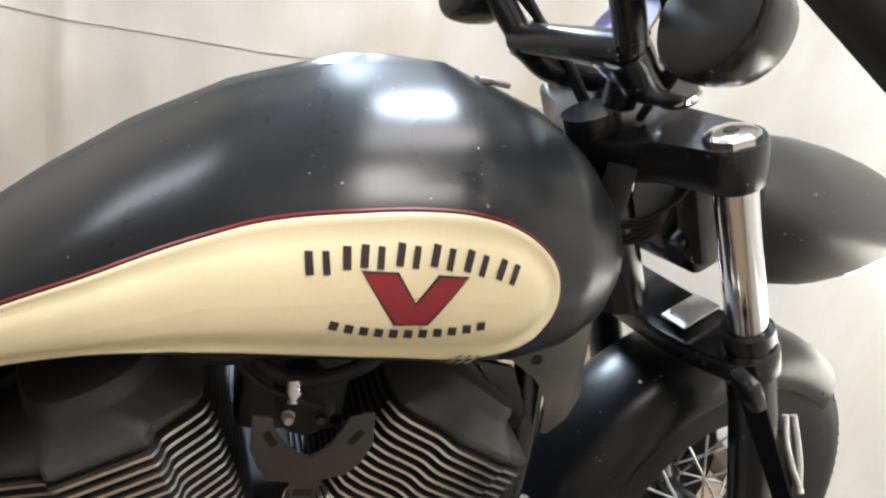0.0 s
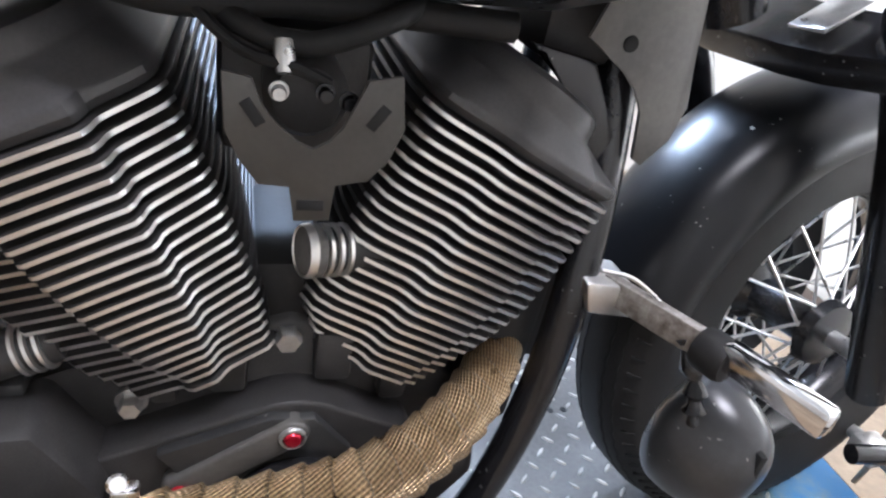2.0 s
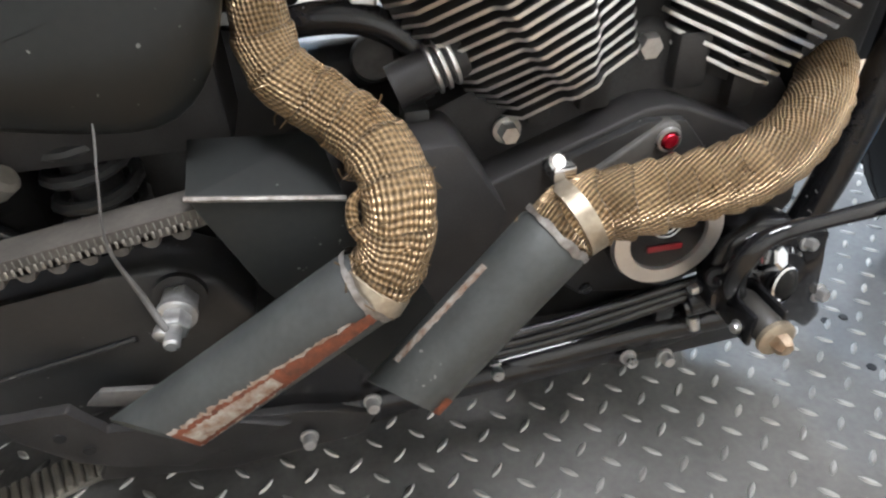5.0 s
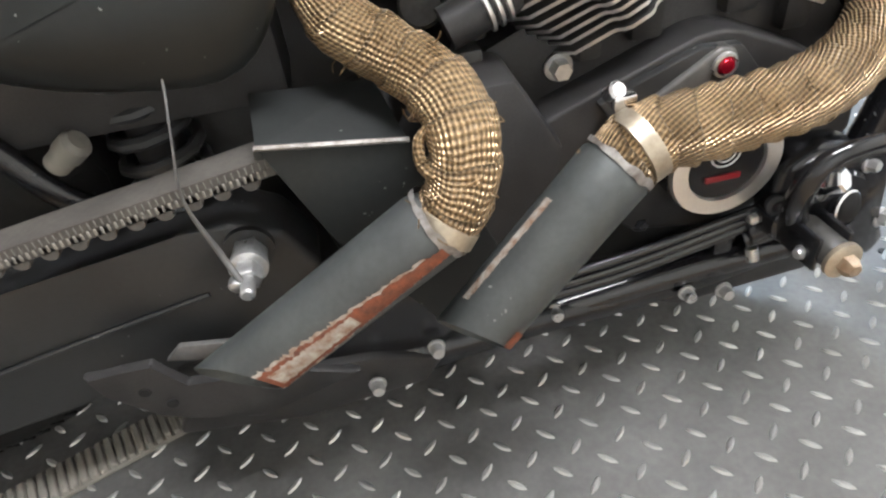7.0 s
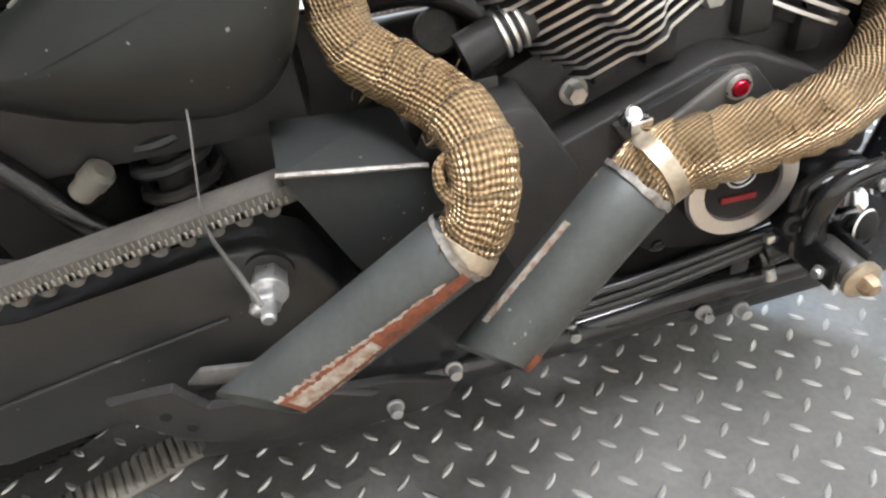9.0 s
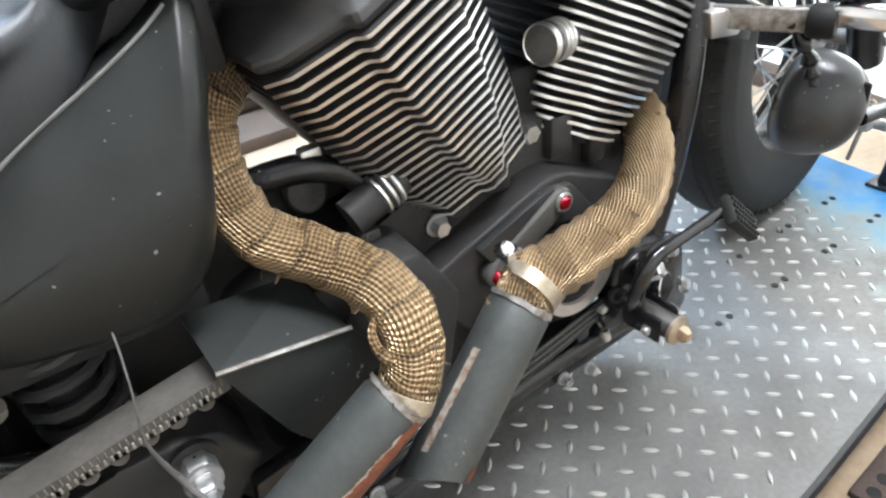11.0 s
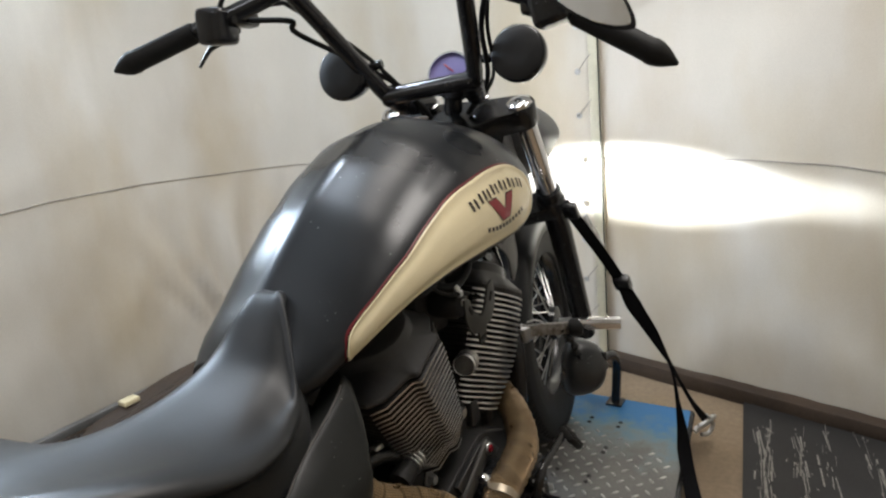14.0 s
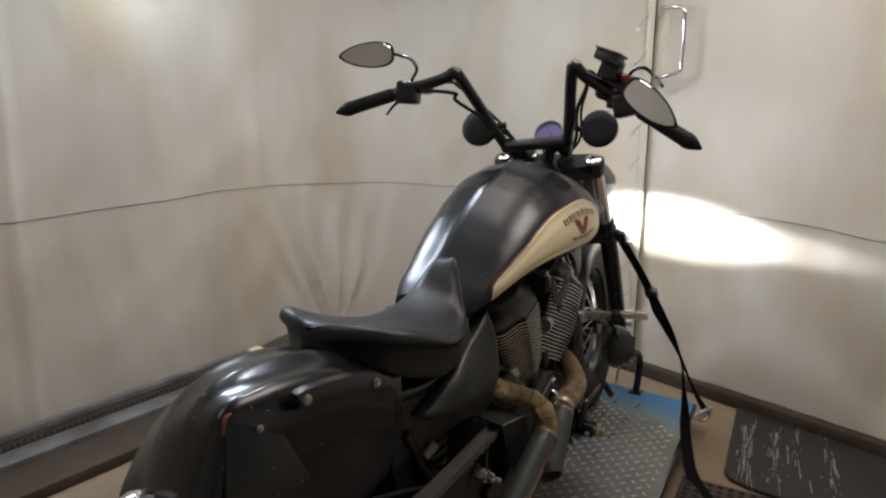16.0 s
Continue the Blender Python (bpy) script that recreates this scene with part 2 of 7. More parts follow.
def wrap_material(name, first, second, weight, pitch):
    m = material(name, (0.80, 0.57, 0.32), 0.30, 0.55, 0.35, 34, 300, 0, second=(0.50, 0.33, 0.165))
    n, l = m.node_tree.nodes, m.node_tree.links
    b = n["Principled BSDF"]
    uv = n.new("ShaderNodeUVMap")
    sep = n.new("ShaderNodeSeparateXYZ")
    l.new(uv.outputs[0], sep.inputs[0])

    def wave(expr_u, expr_v, extra):
        a, c, s, si = (n.new("ShaderNodeMath") for _ in range(4))
        a.operation = c.operation = "MULTIPLY"
        s.operation, si.operation = "ADD", "SINE"
        a.inputs[1].default_value, c.inputs[1].default_value = expr_u, expr_v
        l.new(sep.outputs[0], a.inputs[0])
        l.new(sep.outputs[1], c.inputs[0])
        l.new(a.outputs[0], s.inputs[0])
        l.new(c.outputs[0], s.inputs[1])
        if extra:
            more = n.new("ShaderNodeMath")
            l.new(s.outputs[0], more.inputs[0])
            l.new(extra.outputs[0], more.inputs[1])
            s = more
        l.new(s.outputs[0], si.inputs[0])
        return si
    turn, fl, jog, wob = (n.new("ShaderNodeMath") for _ in range(4))
    turn.operation, fl.operation, jog.operation, wob.operation = "MULTIPLY", "FLOOR", "MULTIPLY", "MULTIPLY_ADD"
    turn.inputs[1].default_value, jog.inputs[1].default_value, wob.inputs[1].default_value = 1 / pitch, 2.1, 3.2
    l.new(sep.outputs[1], turn.inputs[0])
    l.new(turn.outputs[0], fl.inputs[0])
    l.new(fl.outputs[0], jog.inputs[0])
    rough_noise = n.new("ShaderNodeTexNoise")
    rough_noise.inputs["Scale"].default_value = 60
    l.new(n["Texture Coordinate"].outputs["Object"], rough_noise.inputs["Vector"])
    l.new(rough_noise.outputs[0], wob.inputs[0])
    l.new(jog.outputs[0], wob.inputs[2])
    w1, w2 = wave(*first, wob), wave(*second, wob)
    mul = n.new("ShaderNodeMath")
    mul.operation = "MULTIPLY_ADD"
    mul.inputs[1].default_value = weight
    l.new(w1.outputs[0], mul.inputs[0])
    l.new(w2.outputs[0], mul.inputs[2])
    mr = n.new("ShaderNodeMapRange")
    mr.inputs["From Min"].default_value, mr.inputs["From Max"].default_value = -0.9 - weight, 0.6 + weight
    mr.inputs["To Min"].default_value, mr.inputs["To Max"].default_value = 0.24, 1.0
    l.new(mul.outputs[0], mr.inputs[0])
    old = b.inputs["Base Color"].links[0].from_socket
    mix = n.new("ShaderNodeMix")
    mix.data_type, mix.blend_type = "RGBA", "MULTIPLY"
    mix.inputs[0].default_value = 1.0
    # seam puts the shade beside each overlapping turn into the colour
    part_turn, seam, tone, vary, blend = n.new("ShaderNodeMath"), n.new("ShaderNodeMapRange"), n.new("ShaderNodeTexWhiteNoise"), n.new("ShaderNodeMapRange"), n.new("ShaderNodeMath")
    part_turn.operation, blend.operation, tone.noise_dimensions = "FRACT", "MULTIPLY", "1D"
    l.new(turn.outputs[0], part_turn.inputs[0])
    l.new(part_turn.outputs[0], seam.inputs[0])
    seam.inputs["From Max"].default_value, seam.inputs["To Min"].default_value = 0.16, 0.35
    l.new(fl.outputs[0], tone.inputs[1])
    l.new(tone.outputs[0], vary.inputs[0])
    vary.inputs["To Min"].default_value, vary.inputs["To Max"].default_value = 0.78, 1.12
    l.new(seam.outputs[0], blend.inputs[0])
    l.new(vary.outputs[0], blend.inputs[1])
    # product of overlap shade, turn tone and weave
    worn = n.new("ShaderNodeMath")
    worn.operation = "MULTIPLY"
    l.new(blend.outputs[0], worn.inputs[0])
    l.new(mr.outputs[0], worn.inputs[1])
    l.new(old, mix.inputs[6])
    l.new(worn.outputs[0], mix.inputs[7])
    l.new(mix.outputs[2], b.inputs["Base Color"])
    bp = n.new("ShaderNodeBump")
    bp.inputs["Strength"].default_value, bp.inputs["Distance"].default_value = 0.75, 0.0028 / (1 + weight)
    l.new(mul.outputs[0], bp.inputs["Height"])
    l.new(bp.outputs[0], b.inputs["Normal"])
    return m


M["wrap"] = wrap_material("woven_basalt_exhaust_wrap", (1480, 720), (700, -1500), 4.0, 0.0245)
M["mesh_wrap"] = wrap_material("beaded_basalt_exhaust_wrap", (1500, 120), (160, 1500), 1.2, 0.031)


def deck_material():
    """Bare steel tread plate, with blue paint left beyond a worn edge."""
    m = material("worn_steel_tread_plate", (0.195, 0.192, 0.184), 0.43, 0.15, 0.4, 7, 120, 0.12, 0.001, second=(0.11, 0.107, 0.102), spec=0.3)
    n, l = m.node_tree.nodes, m.node_tree.links
    b = n["Principled BSDF"]
    co, sep = n.new("ShaderNodeTexCoord"), n.new("ShaderNodeSeparateXYZ")
    l.new(co.outputs["Object"], sep.inputs[0])
    noi = n.new("ShaderNodeTexNoise")
    noi.inputs["Scale"].default_value, noi.inputs["Detail"].default_value = 8, 10
    noi.inputs["Roughness"].default_value = 0.68
    l.new(co.outputs["Object"], noi.inputs["Vector"])
    add = n.new("ShaderNodeMath")
    add.operation = "MULTIPLY_ADD"
    add.inputs[1].default_value = 0.55
    l.new(noi.outputs[0], add.inputs[0])
    slope = n.new("ShaderNodeMath")
    slope.operation = "MULTIPLY_ADD"
    slope.inputs[1].default_value = -0.22
    l.new(sep.outputs[1], slope.inputs[0])
    l.new(sep.outputs[0], slope.inputs[2])
    l.new(slope.outputs[0], add.inputs[2])
    mr = n.new("ShaderNodeMapRange")
    mr.inputs["From Min"].default_value, mr.inputs["From Max"].default_value = 1.12, 1.46
    l.new(add.outputs[0], mr.inputs[0])
    old = b.inputs["Base Color"].links[0].from_socket
    mix = n.new("ShaderNodeMix")
    mix.data_type = "RGBA"
    paint = n.new("ShaderNodeValToRGB")
    paint.color_ramp.elements[0].position, paint.color_ramp.elements[0].color = 0.35, (0.17, 0.21, 0.22, 1)
    paint.color_ramp.elements[1].position, paint.color_ramp.elements[1].color = 0.85, (0.03, 0.155, 0.36, 1)
    paint.color_ramp.elements.new(0.6).color = (0.10, 0.19, 0.25, 1)
    l.new(mr.outputs[0], paint.inputs[0])
    l.new(paint.outputs[0], mix.inputs[7])
    cut = n.new("ShaderNodeMapRange")
    cut.inputs["From Min"].default_value, cut.inputs["From Max"].default_value = 0.15, 0.5
    l.new(mr.outputs[0], cut.inputs[0])
    l.new(cut.outputs[0], mix.inputs[0])
    l.new(old, mix.inputs[6])
    l.new(mix.outputs[2], b.inputs["Base Color"])
    inv = n.new("ShaderNodeMath")
    inv.operation = "MULTIPLY_ADD"
    inv.inputs[1].default_value, inv.inputs[2].default_value = -0.15, 0.15
    l.new(mr.outputs[0], inv.inputs[0])
    l.new(inv.outputs[0], b.inputs["Metallic"])
    return m


M["deck"] = deck_material()
M["lozenge"] = material("polished_tread_lug", (0.74, 0.73, 0.70), 0.32, 0.75, 0.25, 12, 200, 0.1, second=(0.36, 0.36, 0.35))

# ---------------------------------------------------------------- mesh helpers


def link(name, bm, mat, parent=None, label="", m=None, flat=False, angle=40):
    if m is not None:
        bm.transform(m)
    bmesh.ops.recalc_face_normals(bm, faces=bm.faces)
    me = bpy.data.meshes.new(name)
    bm.to_mesh(me)
    bm.free()
    for one in mat if isinstance(mat, (list, tuple)) else [mat]:
        me.materials.append(one)
    if not flat:
        for p in me.polygons:
            p.use_smooth = True
        me.set_sharp_from_angle(angle=radians(angle))
    ob = new(name, me)
    ob.parent = parent
    if label:
        ob["label"] = label
    return ob


def part(name, bm, mat, parent, label="", m=None, **more):
    return link(name, bm, mat, parent, label, m, **more)


def thing(name, at, label, category, group="", kind=""):
    ob = new(name)
    ob.location = at
    ob.empty_display_size = 0.05
    return tagged(ob, label, category, group, kind)


def axis_m(at, way, up=(0, 0, 1)):
    """Local z along way."""
    return Matrix.Translation(at) @ Vector(way).to_track_quat("Z", "Y").to_matrix().to_4x4()


def bm_box(c, s, bev=0.0, m=None, seg=2):
    bm = bmesh.new()
    bmesh.ops.create_cube(bm, size=1)
    for v in bm.verts:
        v.co = Vector((v.co.x * s[0] + c[0], v.co.y * s[1] + c[1], v.co.z * s[2] + c[2]))
    if bev:
        bmesh.ops.bevel(bm, geom=list(bm.edges), offset=bev, segments=seg, affect="EDGES", profile=0.5)
    if m is not None:
        bm.transform(m)
    return bm


def bm_prism(poly, y0, y1, bev=0.0, seg=2):
    """A polygon of (x, z) from y0 to y1."""
    bm = bmesh.new()
    a = [bm.verts.new((x, y0, z)) for x, z in poly]
    b = [bm.verts.new((x, y1, z)) for x, z in poly]
    bm.faces.new(a)
    bm.faces.new(b[::-1])
    for i in range(len(poly)):
        j = (i + 1) % len(poly)
        bm.faces.new((a[j], a[i], b[i], b[j]))
    if bev:
        bmesh.ops.bevel(bm, geom=list(bm.edges), offset=bev, segments=seg, affect="EDGES", profile=0.5)
    return bm


def curve(points, sub=6):
    """A smooth line through the points."""
    pts = [Vector(p) for p in points]
    if len(pts) < 3 or sub < 2:
        return pts
    ext = [2 * pts[0] - pts[1], *pts, 2 * pts[-1] - pts[-2]]
    out = []
    for i in range(1, len(ext) - 2):
        p0, p1, p2, p3 = ext[i - 1:i + 3]
        for k in range(sub):
            t = k / sub
            out.append(0.5 * (2 * p1 + (p2 - p0) * t + (2 * p0 - 5 * p1 + 4 * p2 - p3) * t * t + (3 * p1 - p0 - 3 * p2 + p3) * t ** 3))
    return [*out, pts[-1]]


def bm_loft(rings, caps=True, closed=True, uv=None):
    bm = bmesh.new()
    rows = [[bm.verts.new(p) for p in ring] for ring in rings]
    n = len(rows[0])
    for i in range(len(rows) - 1):
        for j in range(n if closed else n - 1):
            k = (j + 1) % n
            bm.faces.new((rows[i][j], rows[i][k], rows[i + 1][k], rows[i + 1][j]))
    if uv:
        lay = bm.loops.layers.uv.new("UVMap")
        bm.faces.ensure_lookup_table()
        for i in range(len(rows) - 1):
            for j in range(n):
                f = bm.faces[i * n + j]
                for loop, (a, b) in zip(f.loops, ((j, i), (j + 1, i), (j + 1, i + 1), (j, i + 1))):
                    loop[lay].uv = (uv[0] * a / n, uv[1][b])
    if caps and closed:
        bm.faces.new(rows[0][::-1])
        bm.faces.new(rows[-1])
    return bm


def bm_tube(points, radius, seg=14, sub=6, caps=True, bumps=None, uv=False, flat=None):
    """A tube along a smooth line; radius: one number, or one for each point. flat: (across, up) factors."""
    line = curve(points, sub)
    if isinstance(radius, (list, tuple)):
        rad = [float(np.interp(i / (len(line) - 1) * (len(radius) - 1), range(len(radius)), radius)) for i in range(len(line))]
    else:
        rad = [radius] * len(line)
    side = None
    rings, dist, run = [], [], 0.0
    for i, p in enumerate(line):
        run += (p - line[i - 1]).length if i else 0
        dist.append(run)
        way = (line[min(i + 1, len(line) - 1)] - line[max(i - 1, 0)]).normalized()
        if side is None:
            side = way.cross(Vector((0.1, 0.2, 1))).normalized()
        side = (side - way * side.dot(way)).normalized()
        up = way.cross(side)
        ring = []
        for k in range(seg):
            a = 2 * math.pi * k / seg
            r = rad[i] + (bumps(run, a) if bumps else 0)
            fx, fy = flat or (1, 1)
            ring.append(p + side * math.cos(a) * r * fx + up * math.sin(a) * r * fy)
        rings.append(ring)
    return bm_loft(rings, caps, uv=(2 * math.pi * max(rad), dist) if uv else None)


def bm_lathe(profile, m=None, seg=28, caps=True):
    """(radius, height) pairs turned round local z."""
    rings = [[Vector((r * math.cos(2 * math.pi * k / seg), r * math.sin(2 * math.pi * k / seg), h)) for k in range(seg)] for r, h in profile]
    bm = bm_loft(rings, caps)
    if m is not None:
        bm.transform(m)
    return bm


def bm_join(*bms):
    out = bmesh.new()
    for b in bms:
        me = bpy.data.meshes.new("tmp")
        b.to_mesh(me)
        b.free()
        out.from_mesh(me)
        bpy.data.meshes.remove(me)
    return out


def bolt_bm(at, way, r, h, hexed=True):
    m = axis_m(at, way)
    head = bm_lathe([(r * 0.96, 0), (r, h * 0.1), (r, h * 0.75), (r * 0.86, h)], m, 6 if hexed else 20)
    washer = bm_lathe([(r * 1.35, -0.001), (r * 1.35, h * 0.12), (r, h * 0.14)], m, 20)
    return bm_join(head, washer)


# ---------------------------------------------------------------- the room
WALL = [(-2.9, 1.60), (-1.2, 1.63), (0.2, 1.66), (0.95, 1.68), (1.40, 1.56), (1.66, 1.22), (1.72, 0.7), (1.645, 0.06), (1.50, -0.45), (1.335, -1.0), (1.0, -2.1)]
FLOOR_Z = -0.10


def wall_line(points, step=0.022):
    line = curve([(x, y, 0) for x, y in points], 60)
    out, run = [line[0]], 0.0
    for a, b in zip(line, line[1:]):
        run += (b - a).length
        if run >= step:
            out.append(b)
            run = 0.0
    return out


def fold(run, p, z):
    """How far the canvas stands out from its line."""
    low = max(0.0, 0.75 - z) / 0.8
    f = 0.016 * noise.noise((run * 2.2, z * 0.35, 3)) + 0.010 * noise.noise((run * 7 + z * 1.5, z * 0.6, 8)) + 0.006 * noise.noise((run * 4 - z * 4, z * 3, 4))
    # folds that run down from the seam and gather at the foot
    spread = 0.13 + 0.50 * max(0.0, z)
    s = (run - 4.13 + 0.10 * max(0.0, z)) / spread
    f += 0.055 * min(1.0, spread / 0.26) * math.exp(-(s / 0.85) ** 2 - (max(0.0, z) / 0.50) ** 2) * (math.sin(13 * s + 3.0 * noise.noise((run * 2, z * 2.5, 5))) + 0.7 * noise.noise((s * 5, z * 2, 1)))
    swirl = math.exp(-((run - 4.35) / 0.4) ** 2) * low
    f += swirl * 0.016 * (math.sin(run * 20 + 3 * noise.noise((run, z, 5))) + noise.noise((run * 6, z * 2, 1)))
    f += 0.016 * math.exp(-((p.x + 0.36) / 0.02) ** 2) + 0.010 * math.exp(-((p.x - 0.75) / 0.03) ** 2)
    return f + low * 0.010 * noise.noise((run * 9, z * 3, 2))


def curtain_bm(line, z0, z1, rows=84):
    bm = bmesh.new()
    grid = []
    run = 0.0
    for i, p in enumerate(line):
        way = (line[min(i + 1, len(line) - 1)] - line[max(i - 1, 0)]).normalized()
        out = Vector((way.y, -way.x, 0))
        run += (p - line[i - 1]).length if i else 0
        col = []
        for k in range(rows + 1):
            z = z0 + (z1 - z0) * k / rows
            f = fold(run, p, z)
            col.append(bm.verts.new((p.x + out.x * f, p.y + out.y * f, z)))
        grid.append(col)
    for a, b in zip(grid, grid[1:]):
        for k in range(rows):
            bm.faces.new((a[k], b[k], b[k + 1], a[k + 1]))
    return bm


def room():
    line = wall_line(WALL)
    split = min(range(len(line)), key=lambda i: (line[i] - Vector((1.645, 0.06, 0))).length)
    for name, some in (("wall_curtain_1", line[:split + 1]), ("wall_curtain_2", line[split:])):
        ob = link(name, curtain_bm(some, -0.07, 2.4), M["curtain"], angle=80)
        mod = ob.modifiers.new("thickness", "SOLIDIFY")
        mod.thickness = 0.003
        tagged(ob, "hanging cream canvas curtain wall with soft folds", "curtain", kind="structure")
        pts, run = [], 0.0
        for i, p in enumerate(some):
            run += (p - some[i - 1]).length if i else 0
            way = (some[min(i + 1, len(some) - 1)] - some[max(i - 1, 0)]).normalized()
            if name == "wall_curtain_1":
                z = float(np.interp(p.x, (-0.31, 0.2, 0.5, 0.9, 1.2, 1.53, 1.67), (0.72, 0.735, 0.757, 0.76, 0.75, 0.742, 0.726)))
            else:
                z = float(np.interp(p.y, (-0.85, -0.69, -0.48, 0.06), (0.679, 0.698, 0.706, 0.715)))
            z += 0.008 * noise.noise((i * 0.031, 0, 0))
            f = fold(run, p, z) + 0.004
            pts.append((p.x + way.y * f, p.y - way.x * f, z))
        seam = link("trim_seam", bm_tube(pts, 0.0026, 6, 1), M["thread"])
        tagged(seam, "stitched horizontal seam across the canvas curtain", "seam", kind="structure")
    fl = link("floor", bm_box((-0.6, -0.2, FLOOR_Z - 0.05), (5.4, 5.2, 0.1)), M["concrete"], flat=True)
    tagged(fl, "dusty tan concrete workshop floor", "floor", kind="structure")
    ce = link("ceiling", bm_box((-0.6, -0.2, 2.45), (5.4, 5.2, 0.1)), M["ceiling"], flat=True)
    tagged(ce, "plain off-white workshop ceiling", "ceiling", kind="structure")
    for name, c, s in (("wall_west", (-2.95, -0.2, 1.15), (0.1, 4.6, 2.5)), ("wall_south", (-0.9, -2.2, 1.15), (4.2, 0.1, 2.5))):
        tagged(link(name, bm_box(c, s), M["curtain"], flat=True), "plain pale workshop wall", "wall", kind="structure")
    # timber sill under the curtain
    for a, b, name in (((1.645, 0.06), (1.30, -1.1), "trim_sill_1"), ((1.70, 0.9), (1.645, 0.06), "trim_sill_2")):
        d = Vector((b[0] - a[0], b[1] - a[1], 0))
        m = Matrix.Translation(((a[0] + b[0]) / 2 - 0.01, (a[1] + b[1]) / 2, FLOOR_Z + 0.028)) @ Matrix.Rotation(math.atan2(d.y, d.x), 4, "Z")
        tagged(link(name, bm_box((0, 0, 0), (d.length, 0.075, 0.055), 0.006, m), M["timber"]), "dark worn timber sill along the curtain foot", "sill", kind="structure")
    tagged(link("trim_rail", bm_join(bm_box((-0.6, 1.565, -0.02), (3.2, 0.03, 0.03), 0.004), bm_box((-0.6, 1.49, -0.080), (3.2, 0.10, 0.04), 0.004)), M["rail"]), "grey metal floor rail at the foot of the curtain", "rail", kind="structure")
    strip = link("trim_strip", bm_box((-0.6, 1.545, -0.048), (3.2, 0.010, 0.026), 0.002), M["timber"])
    tagged(strip, "dark perforated strip along the floor rail", "strip", kind="structure")
    holes = bm_join(*[bm_box((-1.6 + 0.022 * k, 1.5395, -0.048), (0.010, 0.002, 0.012), 0.0004, seg=1) for k in range(118)])
    part("perforations", holes, M["plate"], strip)["kind"] = "stuff"
    # door post with lacing eyelets and pull handle
    post = thing("door_post", (1.63, 0.055, 0), "cream painted steel door post with rope lacing", "post", kind="structure")
    part("upright", bm_box((-0.012, 0.0, 1.15), (0.03, 0.035, 2.5), 0.004), M["pole"], post)
    part("dark_edge", bm_tube([(-0.03, -0.02, -0.05), (-0.03, -0.022, 2.4)], 0.003, 6, 1), M["black"], post)
    for k in range(15):
        z = 0.1 + 0.155 * k
        part("eyelet", bm_lathe([(0.009, 0), (0.011, 0.003), (0.009, 0.005), (0.005, 0.004)], axis_m((-0.028, 0.055, z), (-1, 0.0, 0)), 14), M["zinc"], post)
        part("lace", bm_tube([(-0.03, 0.055, z), (-0.034, 0.03, z + 0.03), (-0.03, 0.008, z + 0.055)], 0.0018, 6, 3), M["thread"], post)
    handle = thing("door_pull_handle", (1.58, -0.045, 1.42), "chrome pull handle on the curtained door", "handle")
    part("bar", bm_tube([(0.03, 0.035, 0.11), (-0.03, 0.03, 0.115), (-0.055, -0.04, 0.105), (-0.055, -0.05, 0.06), (-0.055, -0.05, -0.06), (-0.055, -0.04, -0.1), (-0.03, 0.03, -0.115), (0.03, 0.035, -0.11)], 0.007, 10, 5), M["chrome"], handle, m=Matrix.Diagonal((1, 1.3, 1.25, 1)))
    part("back_plate", bm_box((0.035, 0.03, 0), (0.012, 0.03, 0.27), 0.003), M["pole"], handle)


room()


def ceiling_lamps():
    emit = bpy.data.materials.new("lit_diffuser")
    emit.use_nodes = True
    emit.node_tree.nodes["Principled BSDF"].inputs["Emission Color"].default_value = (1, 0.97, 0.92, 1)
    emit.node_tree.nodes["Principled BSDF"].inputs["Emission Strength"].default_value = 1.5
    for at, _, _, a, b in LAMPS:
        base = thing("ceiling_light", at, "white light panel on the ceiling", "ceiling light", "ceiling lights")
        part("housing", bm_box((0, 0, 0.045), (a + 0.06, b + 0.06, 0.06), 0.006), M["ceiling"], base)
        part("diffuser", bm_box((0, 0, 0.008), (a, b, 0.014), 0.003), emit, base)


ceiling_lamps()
wl = thing("wall_light", (0.17, 1.585, 1.75), "white light batten high on the curtain wall", "wall light")
part("housing", bm_box((0, 0.012, 0), (0.42, 0.018, 0.27), 0.005, Matrix.Rotation(radians(-14), 4, "X")), M["ceiling"], wl)

led = bpy.data.materials.new("red_led")
led.use_nodes = True
led.node_tree.nodes["Principled BSDF"].inputs["Base Color"].default_value = (0.5, 0.02, 0.03, 1)
led.node_tree.nodes["Principled BSDF"].inputs["Emission Color"].default_value = (1.0, 0.03, 0.06, 1)
led.node_tree.nodes["Principled BSDF"].inputs["Emission Strength"].default_value = 5
clock = thing("digital_display", (-2.885, -0.62, 1.89), "black digital display with red lit bars on the wall", "display")
part("case", bm_box((0, 0, 0), (0.03, 0.18, 0.095), 0.006), M["black"], clock)
for k in range(3):
    part("lit_bar", bm_box((0.0165, -0.056 + 0.05 * k, 0), (0.006, 0.034, 0.060), 0.002), led, clock, "red lit bar")

# ---------------------------------------------------------------- the lift
DECK = [(-1.9, -0.60), (0.40, -0.425), (1.16, -0.352), (1.168, 0.079), (1.18, 0.46), (-1.9, 0.50)]


